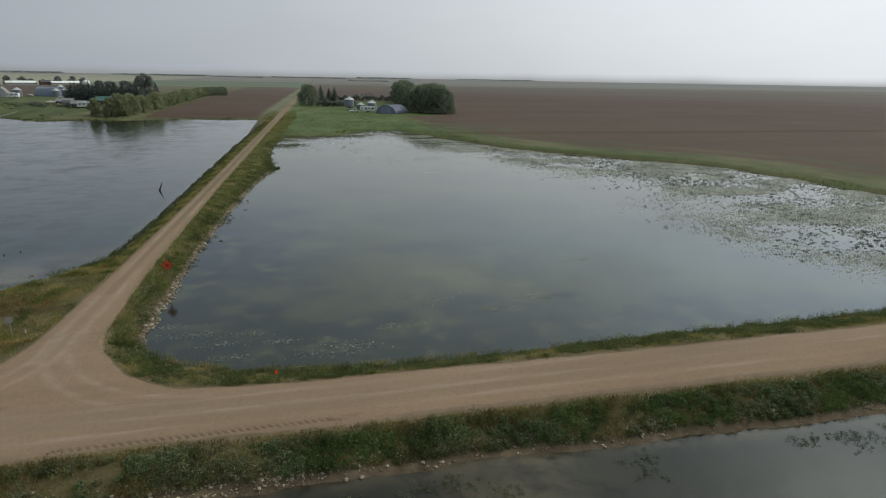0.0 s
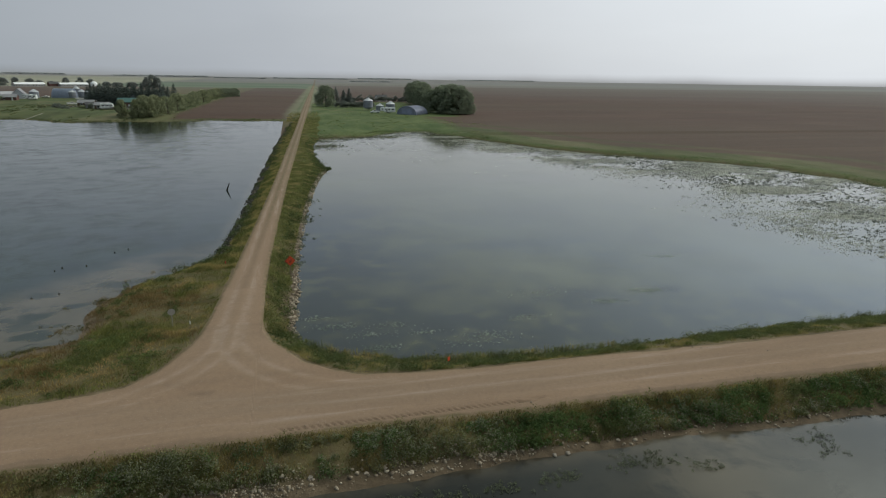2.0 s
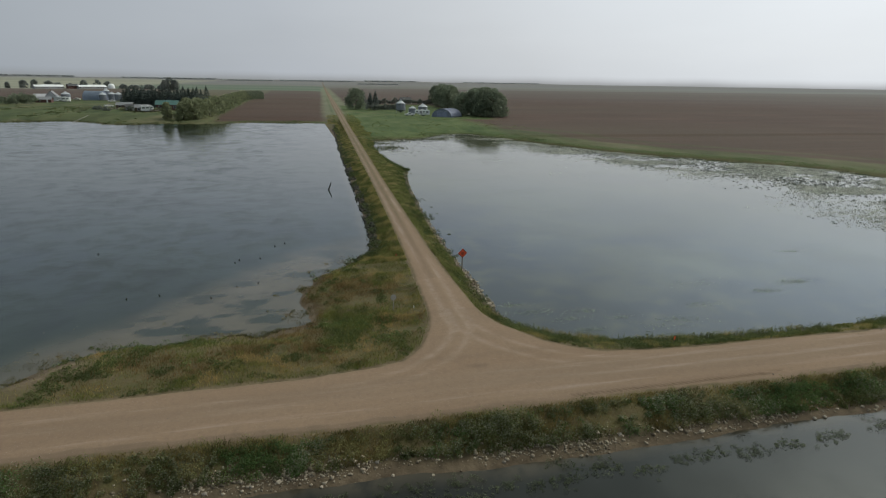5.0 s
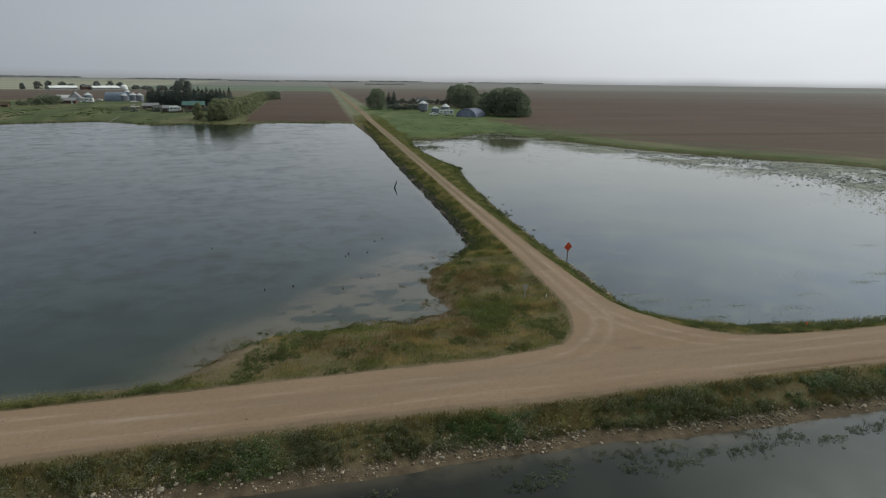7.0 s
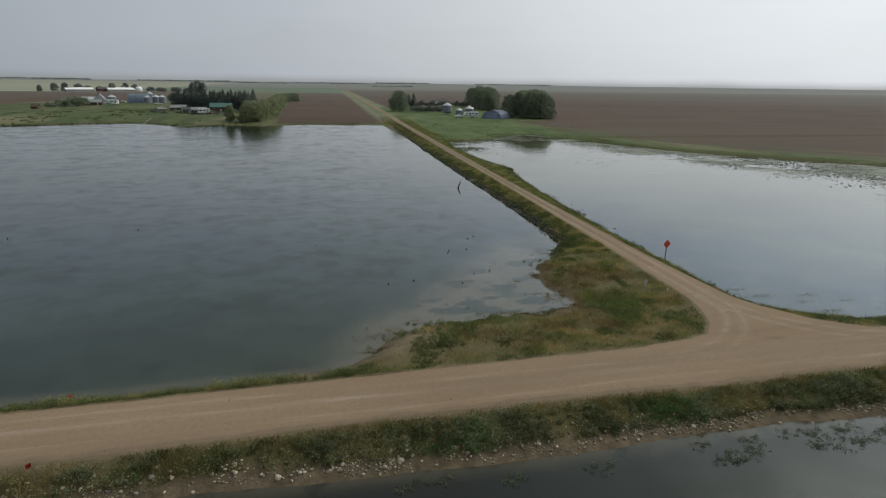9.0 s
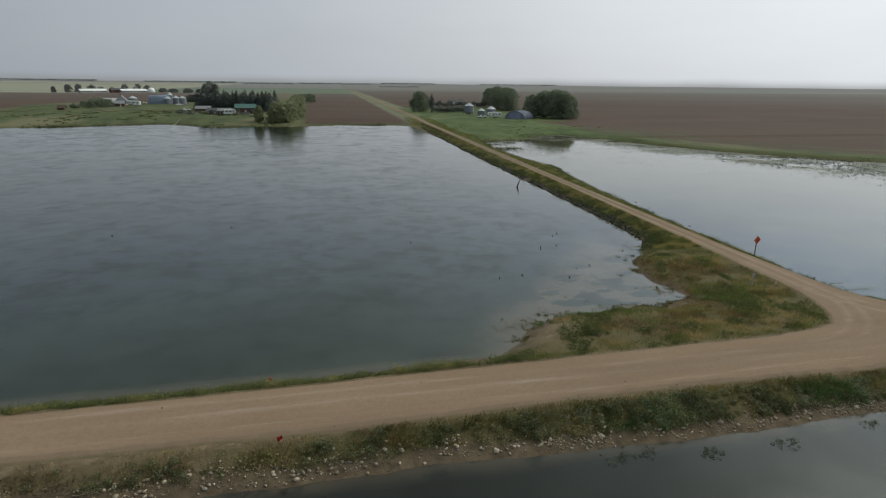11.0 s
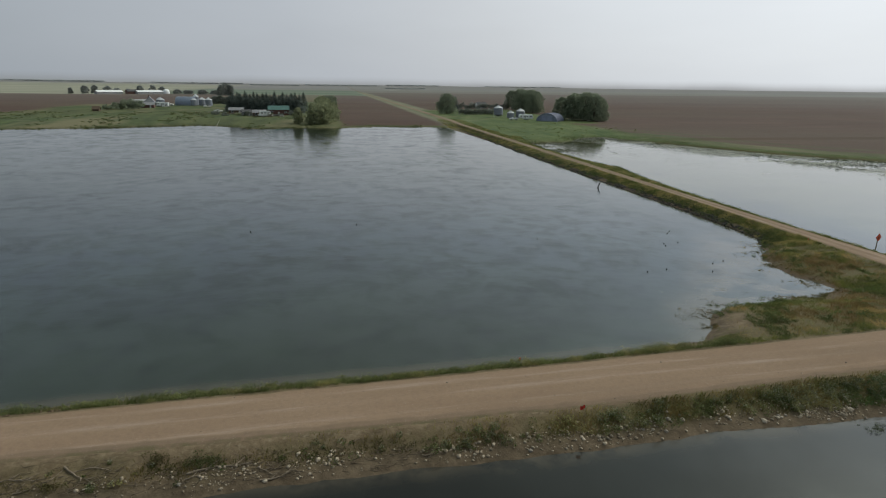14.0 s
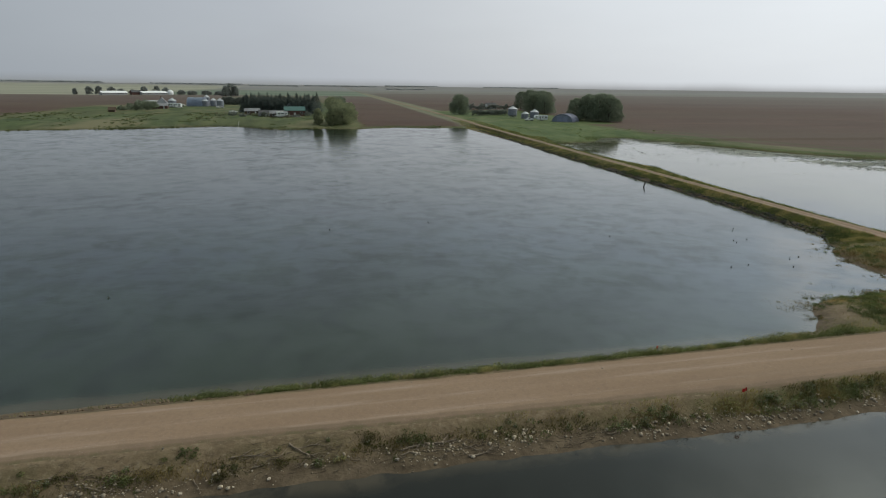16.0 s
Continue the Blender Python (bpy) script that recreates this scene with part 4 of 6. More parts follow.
    ht = RNG.uniform(0.4, 0.95, len(x))
    leaf_mesh("tall_weeds", np.stack([x, y, np.maximum(land_height(x, y), WATER) - 0.03], -1), ht * 0.42, ht, 46, 0.055, leaf_material("tall_weed_leaf", (0.07, 0.088, 0.034), (0.215, 0.228, 0.095)), "tall grey-green weeds on the pond bank", "weeds")


def water_plants():
    # weed beds in the south water
    cs, spots = [], ((9.6, -11.5, 0.8), (11.5, -11.3, 0.75), (13.9, -11.7, 1.0), (16.6, -11.6, 0.9), (19.9, -11.5, 1.0), (24.4, -11.1, 0.9), (26.7, -11.5, 0.7), (28.6, -12.3, 0.8), (36.5, -11.5, 0.7), (38.1, -11.5, 0.6), (26.2, -10.7, 0.4), (-13.2, -12.0, 1.1), (-11.6, -11.6, 0.8), (-11.0, -10.5, 0.6), (-14.2, -10.4, 0.45), (-6.2, -10.7, 0.7), (-3.6, -10.7, 0.8),
                     (-6.5, -12.0, 1.0), (-3.8, -12.1, 1.0), (-1.6, -11.5, 0.7), (0.4, -11.8, 0.8), (1.8, -11.8, 0.7), (4.2, -11.1, 1.1), (2.1, -10.5, 0.7), (-7.9, -10.4, 0.4), (-26.5, -11.1, 0.7), (-21.2, -11.1, 0.65), (-32.2, -10.5, 0.7), (-30.5, -10.3, 0.5), (48, -12.2, 1.0), (52, -12.8, 1.5), (50.7, -12.0, 0.9), (37.1, -12.8, 0.8), (56, -12.5, 1.4), (7.0, -11.9, 0.8))
    for sx, sy, r in spots:
        n = int(34 * r * r * (0.45 if sx > 34 else 1)) + 8
        cs.append(np.stack([sx + RNG.uniform(-1, 1, n) * r * 1.1 + RNG.normal(0, 0.25, n), RNG.normal(sy, 0.08 + r * 0.28, n), np.full(n, WATER - 0.03)], -1))
    cen = np.concatenate(cs)
    ht = RNG.uniform(0.06, 0.28, len(cen))
    leaf_mesh("water_weeds", cen, ht * 0.5 + 0.06, ht, 30, 0.034, M_WATERWEED, "dark leafy weed beds in shallow water", "weeds", up=1.2)

    # drowned stubble and reeds along the pond's far side
    def pond_spots(per_m2):
        n = int(142 * 200 * per_m2)
        x, y = RNG.uniform(8, 150, n), RNG.uniform(10, 210, n)
        d = inside_distance(x, y, SHORE_E)
        x, y, d = x[d < 0.4], y[d < 0.4], -d[d < 0.4]
        depth = np.interp(x, (10, 30, 50, 64, 71, 80, 88, 135), (8, 9, 11, 16, 22, 32, 41, 46)) * (1 + 0.3 * vnoise(x, y, 20.0, 102, 3))
        north = np.clip(smooth(84, 104, x + y * 0.5) + smooth(140, 160, y), 0, 1)
        f = d / depth
        thick = np.interp(f, (0, 0.75, 1.0, 1.5, 2.4), (1.0, 0.75, 0.3, 0.05, 0.0)) * np.clip(0.75 + 0.7 * vnoise(x, y * 0.6, 8.0, 106, 3), 0.1, 1)
        thick = np.maximum(thick, 0.045 * smooth(46, 14, d))
        ok = RNG.random(len(x)) < thick * north * (1 - 0.35 * smooth(62, 45, x))
        return x[ok], y[ok]

    x, y = pond_spots(3.4)
    patch = vnoise(x, y * 0.7, 5.0, 107, 3)
    ok = RNG.random(len(x)) < np.clip(0.65 + 1.0 * patch, 0.15, 1)
    x, y = x[ok], y[ok]
    tuft = RNG.uniform(0.25, 0.85, len(x)) ** 1.4
    k = np.repeat(np.arange(len(x)), 13)
    x, y = x[k] + RNG.normal(0, 0.26, len(k)) * tuft[k], y[k] + RNG.normal(0, 0.2, len(k)) * tuft[k]
    blade_mesh("pond_reeds", x, y, np.full(len(k), WATER - 0.05), 0.08 + RNG.uniform(0.08, 0.32, len(k)) * tuft[k], 0.075, 0.8, M_REED, "sparse drowned reeds and stubble in the pond", "reeds")
    x, y = pond_spots(28.0)
    ok = RNG.random(len(x)) < np.clip(0.35 + 1.6 * vnoise(x * 0.5, y, 8.0, 108, 4), 0.03, 1) * (0.35 + 0.65 * smooth(45, 75, x))
    x, y = x[ok], y[ok]
    k = np.repeat(np.arange(len(x)), 4)
    x, y = x[k] + RNG.normal(0, 0.3, len(k)), y[k] + RNG.normal(0, 0.2, len(k))
    blade_mesh("pond_reeds", x, y, np.full(len(k), WATER - 0.03), RNG.uniform(0.08, 0.2, len(k)), 0.12, 1.5, M_REED_PALE, "pale stubble standing in the pond, whitened for water glints", "reeds")
    # green sedge that has drowned along the yard's shore
    n = 26000
    x, y = RNG.uniform(14, 80, n), RNG.uniform(150, 214, n)
    d = inside_distance(x, y, SHORE_E)
    ok = RNG.random(n) < np.exp(-(np.clip(np.abs(d + 2) - 3, 0, None) / 4.0) ** 2) * np.clip(0.5 + 1.2 * vnoise(x * 0.6, y, 6.0, 109, 3), 0, 1)
    x, y = x[ok], y[ok]
    blade_mesh("shore_sedge", x, y, np.maximum(land_height(x, y), WATER) - 0.03, RNG.uniform(0.12, 0.4, len(x)), 0.16, 0.5, M_MEADOW, "green drowned sedge along the yard's shore", "sedge")

    # pale scraps of algae afloat over the weed
    cx, cy = [], []
    for px, py, rx, n in ((36.4, 12.6, 0.8, 90), (42.4, 14.5, 1.2, 160), (51.6, 25.5, 1.0, 60), (9.3, 11.8, 1.0, 90), (12.2, 9.5, 0.9, 60), (12.9, 6.8, 0.8, 90), (20.7, 6.2, 1.6, 50), (22.4, 7.4, 1.0, 70), (14.3, 11.1, 0.8, 50), (17.0, 9.1, 0.8, 40), (26.7, 10.5, 1.0, 40), (31, 16, 2.0, 40), (8.0, 14.0, 0.8, 50)):
        cx.append(RNG.normal(px, rx, n * 2) + 0.5 * np.sin(np.arange(n * 2)))
        cy.append(RNG.normal(py, rx * 0.4, n * 2))
    x, y = np.concatenate(cx), np.concatenate(cy)
    n = len(x)
    a = np.arange(6)[None] * 1.047 + RNG.uniform(0, 1, (n, 1))
    r = RNG.uniform(0.012, 0.055, (n, 1)) * RNG.uniform(0.6, 1.3, (n, 6))
    v = np.stack([x[:, None] + np.cos(a) * r * 1.6, y[:, None] + np.sin(a) * r, np.full((n, 6), WATER + 0.012)], -1).reshape(-1, 3)
    tagged(new("algae_scum", mesh_of("algae_scum", v, np.arange(n * 6).reshape(-1, 6), leaf_material("algae_scum", (0.30, 0.36, 0.29), (0.52, 0.58, 0.49)))), "pale scraps of algae afloat on the pond", "algae", kind="stuff")

    # reeds that stand at the foot of the pond bank
    x = RNG.uniform(6, 32, 5200)
    y = np.interp(x, (6, 7, 9.4, 14, 21, 32), (10.8, 8.9, 6.6, 4.4, 3.2, 3.1)) + RNG.normal(0.1, 0.28, len(x))
    ok = RNG.random(len(x)) < np.clip(0.5 + vnoise(x, y, 2.0, 103), 0, 1)
    x, y = x[ok], y[ok]
    blade_mesh("bank_reeds", x, y, np.full(len(x), WATER - 0.05), RNG.uniform(0.2, 0.55, len(x)), 0.03, 0.25, M_GRASS_BANK, "green reeds at the foot of the bank", "reeds")
    # grass drowned in the lake's shallow bay
    x, y, z = scatter(-34, -4, 4, 34, 260, lambda x, y, d, c: (d < 0.4) * np.exp(-np.clip(-d, 0, None) / 1.3) * np.clip(0.05 + vnoise(x * 0.7, y, 1.3, 104, 4) * 2.0, 0, 1))
    clump = RNG.random(len(x)) < 0.015
    ht = RNG.uniform(0.05, 0.16, clump.sum())
    leaf_mesh("mud_weeds", np.stack([x[clump], y[clump], np.maximum(z[clump], WATER) - 0.02], -1), ht * 0.9 + 0.08, ht, 24, 0.045, M_GRASS_SOUTH, "dark mats of weed on the bay's muddy edge", "weeds")
    blade_mesh("drowned_grass", x, y, np.maximum(z, WATER - 0.05), RNG.uniform(0.06, 0.22, len(x)), 0.04, 0.8, M_GRASS_SOUTH, "brown drowned grass at the bay's edge", "grass")


def ico_template():
    bm = bmesh.new()
    bmesh.ops.create_icosphere(bm, subdivisions=1, radius=1.0)
    bm.verts.ensure_lookup_table()
    v = np.array([tuple(q.co) for q in bm.verts])
    f = np.array([[w.index for w in g.verts] for g in bm.faces])
    bm.free()
    return v, f


def stone_material(name, dark, light):
    m = Mat(name, 0.85, spec=0.3)
    c = m.mix(m.island(), dark, light)
    c = m.mix(m.span(m.noise(0.08, 4), 0.4, 0.7, 0, 0.5), c, tuple(v * 0.55 for v in dark))
    m.bump(m.noise(0.05, 4), 0.4, 0.02)
    return m.out(c)


M_STONE = stone_material("shore_stone", (0.12, 0.093, 0.065), (0.42, 0.36, 0.275))
M_STONE_PALE = stone_material("bleached_stone", (0.22, 0.175, 0.125), (0.55, 0.465, 0.36))
M_STONE_DARK = stone_material("bank_stone", (0.07, 0.062, 0.052), (0.24, 0.215, 0.18))
M_STONE_DARKEST = stone_material("darkest_bank_stone", (0.022, 0.022, 0.019), (0.10, 0.094, 0.08))
M_BOULDER_PALE = plain("pale_boulder_stone", (0.44, 0.37, 0.29), 0.85, 0, 0.15, 0.3)
M_BOULDER = plain("boulder_stone", (0.24, 0.21, 0.175), 0.85, 0, 0.15, 0.35)
ICO_V, ICO_F = ico_template()


def stones(name, x, y, z, size, material, label):
    n = len(x)
    r = 1 + RNG.uniform(-0.28, 0.28, (n, len(ICO_V), 1))
    s = size[:, None, None] * RNG.uniform(0.6, 1.25, (n, 1, 3)) * [1, 1, 0.72]
    a = RNG.uniform(0, 6.28, n)
    v = ICO_V[None] * r * s
    c, q = np.cos(a)[:, None], np.sin(a)[:, None]
    v = np.stack([v[..., 0] * c - v[..., 1] * q, v[..., 0] * q + v[..., 1] * c, v[..., 2]], -1)
    v += np.stack([x, y, z + size * 0.2], -1)[:, None]
    f = (ICO_F[None] + (np.arange(n) * len(ICO_V))[:, None, None]).reshape(-1, 3)
    return tagged(new(name, mesh_of(name, v.reshape(-1, 3), f, material)), label, "stones", kind="stuff")


def boulder(x, y, z, r, seed, material):
    bm = bmesh.new()
    bmesh.ops.create_icosphere(bm, subdivisions=2, radius=r)
    off = Vector((seed * 3.1, seed * 1.7, 0))
    for v in bm.verts:
        v.co *= 1 + 0.45 * noise.noise(v.co / r * 0.9 + off) + 0.12 * noise.noise(v.co / r * 2.8 + off)
        v.co.z *= 0.7
    me = bpy.data.meshes.new("boulder")
    bm.to_mesh(me)
    bm.free()
    me.materials.append(material)
    ob = new("boulder", me)
    ob.matrix_world = pose(x, y, z, 0, 0, seed * 47)
    return tagged(ob, "pale weathered boulder lying on the muddy shore", "boulder", "boulders on the south shore")


def shore_stones():
    def keep(x, y, d, c):
        return (d > 0.05) * (d < 2.0) * np.clip(0.3 + 1.2 * vnoise(x * 0.6, y, 2.6, 111), 0.05, 1) * (0.35 + 0.65 * smooth(-80, -70, x)) * np.exp(-((d - 0.85) / 0.6) ** 2)
    x, y, z = scatter(-100, 70, -11, -7, 130, lambda x, y, d, c: keep(x, y, d, c) * (1 - 0.6 * smooth(12, 26, x)))
    size = np.clip(RNG.lognormal(-3.1, 0.55, len(x)), 0.02, 0.15)
    stones("shore_stones", x, y, z, size, M_STONE, "pale field stones strewn along the muddy shore")
    def keep(x, y, d, c):
        return (d > 0.3) * (d < 2.3) * np.clip(0.35 + 1.3 * vnoise(x, y, 2.2, 114), 0.04, 1) * (0.25 + 0.75 * smooth(-80, -70, x)) * np.exp(-((d - 1.15) / 0.6) ** 2)
    x, y, z = scatter(-100, 70, -11, -6.6, 30, lambda x, y, d, c: keep(x, y, d, c) * (1 - 0.75 * smooth(12, 26, x)))
    stones("shore_stones", x, y, z, np.clip(RNG.lognormal(-2.8, 0.42, len(x)), 0.03, 0.16), M_STONE_PALE, "larger bleached field stones along the muddy shore")
    # rubble that guards the field road on the pond side
    def keep(x, y, d, c):
        return (d > -0.3) * (d < 0.55) * np.clip(0.6 + 1.0 * vnoise(x, y, 3.0, 112), 0.05, 1) * (x > 4)
    x, y, z = scatter(5, 14, 9, 112, 34, keep)
    size = np.clip(RNG.lognormal(-2.35, 0.45, len(x)), 0.05, 0.26)
    stones("bank_rubble", x, y, np.maximum(z, WATER - 0.05), size, M_STONE, "pale rubble at the pond's edge below the road")
    def keep(x, y, d, c):
        return (d > -0.35) * (d < 1.5) * np.clip(0.7 + 0.8 * vnoise(x, y, 3.0, 113), 0.0, 1) * (x < road_axis(y)) * smooth(1.6, 0.9, d)
    x, y, z = scatter(-6, 6, 32, 262, 12, keep)
    size = np.clip(RNG.lognormal(-2.0, 0.45, len(x)), 0.06, 0.35)
    stones("bank_rubble", x, y, np.maximum(z, WATER - 0.05), size, M_STONE_DARKEST, "dark rubble at the lake's edge below the road")
    placed = ((-45.9, -7.6, 0.20), (-44.9, -7.7, 0.19), (-39.3, -8.5, 0.22), (-37.5, -8.3, 0.14), (-32.5, -8.5, 0.20), (-31.8, -8.3, 0.16), (-46.5, -8.4, 0.16), (-43.7, -8.6, 0.12), (-45.7, -7.1, 0.12), (-45.0, -7.4, 0.13), (-44.2, -7.4, 0.12), (-42.8, -7.7, 0.12), (-38.0, -8.2, 0.13), (-37.9, -8.4, 0.13), (-40.2, -8.2, 0.11), (-32.0, -9.3, 0.11), (-34.7, -9.0, 0.12), (-33.8, -9.2, 0.10), (-41.6, -8.1, 0.10), (-48.8, -7.1, 0.12), (-49.3, -7.7, 0.10), (-47.9, -8.0, 0.12), (-50.2, -7.5, 0.12), (-18.6, -10.1, 0.20), (-18.6, -9.0, 0.14), (-17.8, -9.2, 0.12), (-11.4, -9.4, 0.12), (1.9, -9.0, 0.17), (-5.3, -9.7, 0.13), (-3.5, -8.8, 0.12), (-1.1, -9.6, 0.13), (-7.5, -9.3, 0.12))
    for k, (x, y, r) in enumerate(placed):
        boulder(x, y, ground_at(x, y) + 0.02, r * 0.85, k, M_BOULDER_PALE if k % 3 else M_BOULDER)
    for k in range(30):
        x = float(RNG.uniform(-92, 45))
        y = np.interp(x, (-92, -43, 0, 45), (-7.9, -8.1, -9.0, -9.4)) + float(RNG.normal(0, 0.3))
        boulder(x, y, ground_at(x, y) + 0.02, float(RNG.uniform(0.08, 0.16)), 40 + k, M_BOULDER_PALE if k % 2 else M_BOULDER)
    # loose stones on the gravel
    x, y = RNG.uniform(-90, 60, 260), RNG.uniform(-5.7, -0.6, 260)
    stones("road_stones", x, y, np.full(260, 0.05), np.clip(RNG.lognormal(-3.7, 0.4, 260), 0.012, 0.07), M_STONE_DARK, "small loose stones on the gravel road")


M_DRIFT = plain("drift_wood", (0.21, 0.165, 0.12), 0.85, 0, 0.3, 0.4)
M_SNAG = plain("wet_dark_wood", (0.03, 0.026, 0.022), 0.8, 0, 0.3, 0.4)


def branch_thing(name, points, r0, label, category, twigs=(), wood=None):
    """A bent dry branch; a stem of short tapered pieces, and its twigs."""
    o = Vector(points[0])
    th = thing(name, o.x, o.y, o.z, 0, label, category)
    points = [Vector(p) - o for p in points]
    bm = bmesh.new()
    n, sides = len(points), 7
    rings = []
    for i, p in enumerate(points):
        d = (points[min(i + 1, n - 1)] - points[max(i - 1, 0)]).normalized()
        u = d.orthogonal().normalized()
        w = d.cross(u)
        r = r0 * (1 - 0.75 * i / (n - 1))
        rings.append([bm.verts.new(p + (u * math.cos(2 * math.pi * k / sides) + w * math.sin(2 * math.pi * k / sides)) * r) for k in range(sides)])
    for ra, rb in zip(rings, rings[1:]):
        near = min(range(sides), key=lambda k: (rb[k].co - ra[0].co).length)
        for k in range(sides):
            bm.faces.new((ra[k], ra[(k + 1) % sides], rb[(k + 1 + near) % sides], rb[(k + near) % sides]))
    bm.faces.new(rings[0][::-1])
    bm.faces.new(rings[-1])
    bmesh.ops.recalc_face_normals(bm, faces=bm.faces)
    part("stem", bm, wood or M_DRIFT, th)
    for a, b, r in twigs:
        bm = bmesh.new()
        rod(bm, Vector(a) - o, Vector(b) - o, r, r * 0.3, 5)
        part("twig", bm, wood or M_DRIFT, th)
    return th


def drift():
    for x, y, a, ln, r in ((-80.8, -6.7, -34, 2.2, 0.1), (-79.9, -6.4, -12, 1.5, 0.06), (-73.5, -7.2, 6, 3.4, 0.11), (-74.6, -7.5, 24, 1.6, 0.06), (-70.4, -8.1, 10, 2.0, 0.09), (-70.9, -7.8, -24, 1.3, 0.06),
                          (-83.8, -6.6, -4, 2.2, 0.08), (-82.6, -7.0, 18, 2.4, 0.06), (-86.5, -8.0, -62, 1.1, 0.06), (-91.3, -7.6, -18, 1.8, 0.07), (-90.2, -7.2, 8, 1.5, 0.05), (-93.6, -6.5, 4, 2.6, 0.06), (-61.5, -8.0, -5, 1.5, 0.06)):
        c, s = math.cos(radians(a)), math.sin(radians(a))
        pts = []
        for i in range(8):
            u = (i / 7 - 0.5) * ln
            w = (0.05 * math.sin(i * 0.8 + x * 3) + 0.02 * math.sin(i * 2.1 + y * 7)) * ln * 0.5
            px, py = x + u * c - w * s, y + u * s + w * c
            pts.append((px, py, ground_at(px, py) + 0.05 + 0.05 * abs(math.sin(i * 1.9 + x))))
        tw = []
        for i, side in ((2, 1), (4, -1), (5, 1), (6, -1)):
            q, l2 = pts[i], ln * (0.12 + 0.05 * (i % 3))
            tw.append((q, (q[0] + l2 * c - side * l2 * 0.8 * s, q[1] + l2 * s + side * l2 * 0.8 * c, q[2] + 0.1 * ln * 0.5), r * 0.45))
        branch_thing("driftwood", pts, r * 0.6, "grey bare driftwood branch lying on the bank", "driftwood", tw)
    # a litter of broken twigs and stalks on the bare bank
    n = 900
    x = np.concatenate([RNG.normal(c, 1.6, n // 6) for c in (-74.2, -71.0, -79.8, -83.5, -91.0, -64.0)])
    y = np.interp(x, (-95, -80, -62), (-6.7, -6.9, -7.9)) + RNG.normal(0, 0.5, len(x))
    ok = shore_distance(x, y) > 0.25
    x, y = x[ok], y[ok]
    n = len(x)
    a, ln, r = RNG.normal(0.1, 0.5, n), RNG.uniform(0.12, 0.75, n), RNG.uniform(0.006, 0.022, n)
    z = land_height(x, y) + 0.03
    along = np.stack([np.cos(a), np.sin(a), RNG.normal(0, 0.12, n)], -1) * ln[:, None] * 0.5
    mid = np.stack([x, y, z], -1)
    ring3 = [np.stack([-np.sin(a) * math.cos(q), np.cos(a) * math.cos(q), np.full(n, math.sin(q))], -1) * r[:, None] for q in (0, 2.094, 4.189)]
    v = np.stack([mid - along + o for o in ring3] + [mid + along + o * 0.5 for o in ring3], 1).reshape(-1, 3)
    i = np.arange(n)[:, None] * 6
    f = np.concatenate([i + [0, 1, 4, 3], i + [1, 2, 5, 4], i + [2, 0, 3, 5]], 0)
    tagged(new("twig_litter", mesh_of("twig_litter", v, f, M_DRIFT)), "litter of dry broken twigs on the bare bank", "twigs", kind="stuff")
    # clods and roots along the bare lake bank
    n = 420
    x = RNG.uniform(-112, -84, n)
    y = main_north(x) + RNG.exponential(0.35, n) + 0.02
    stones("bank_clods", x, y, land_height(x, y), np.clip(RNG.lognormal(-3.0, 0.5, n), 0.02, 0.14), stone_material("earth_clods", (0.08, 0.055, 0.035), (0.24, 0.17, 0.11)), "brown clods along the bare lake bank")
    # the leaning snag that stands in the lake
    x, y = -6.2, 81.1
    branch_thing("dead_snag", [(x - 0.3, y, WATER - 0.7), (x, y, WATER), (x + 0.2, y, WATER + 0.55), (x + 0.45, y, WATER + 1.1), (x + 0.55, y, WATER + 1.5)], 0.2,
                 "dark dead snag leaning out of the lake", "snag", [((x + 0.3, y, WATER + 0.85), (x + 0.22, y + 0.1, WATER + 1.1), 0.05)], M_SNAG)


# ---- signs and markers ----
M_ORANGE = plain("sign_orange", (0.72, 0.09, 0.025), 0.45, 0, 0.3, 0.12)
M_RED = plain("flag_red", (0.46, 0.04, 0.032), 0.6, 0, 0.2, 0.15)
M_POST = plain("wood_post", (0.24, 0.185, 0.125), 0.85, 0, 0.2, 0.35)
M_STEEL = plain("galvanised_steel", (0.42, 0.43, 0.43), 0.45, 0.6, 0.3, 0.2)
M_PALE = plain("pale_paint", (0.7, 0.69, 0.66), 0.6, 0, 0.3, 0.15)
M_GREY = plain("dull_grey", (0.36, 0.335, 0.30), 0.9, 0, 0.3, 0.2)
M_BLACK = plain("black_paint", (0.02, 0.02, 0.02), 0.6, 0, 0.3, 0.2)


def warning_sign():
    x, y = 5.75, 24.2
    z = ground_at(x, y)
    th = thing("warning_sign", x, y, z, 8, "orange diamond warning sign on a wooden post", "sign")
    top = 1.33 - z
    bm = bmesh.new()
    box(bm, 0, 0.05, (top - 0.3) / 2 - 0.15, 0.1, 0.1, top + 0.3, None, 0.008)
    part("post", bm, M_POST, th)
    bm = bmesh.new()
    turn = Matrix.Translation((0, -0.02, top)) @ Matrix.Rotation(radians(45), 4, "Y")
    box(bm, 0, 0, 0, 0.8, 0.012, 0.8, turn, 0.005)
    pl = part("sign_board", bm, M_ORANGE, th, "orange diamond board with a black border")
    bm = bmesh.new()
    for k in range(4):
        r = turn @ Matrix.Rotation(radians(90 * k), 4, "Y")
        box(bm, 0, -0.012, 0.36, 0.74, 0.004, 0.022, r)
    part("border", bm, M_BLACK, pl, "thin black border line")
    for w, zz in ((0.26, 0.09), (0.34, -0.02), (0.24, -0.13)):
        bm = bmesh.new()
        box(bm, 0, -0.032, top + zz, w, 0.004, 0.05)
        part("text_bar", bm, M_BLACK, pl, "black bar of writing")
    for dz in (-0.12, 0.14):
        bm = bmesh.new()
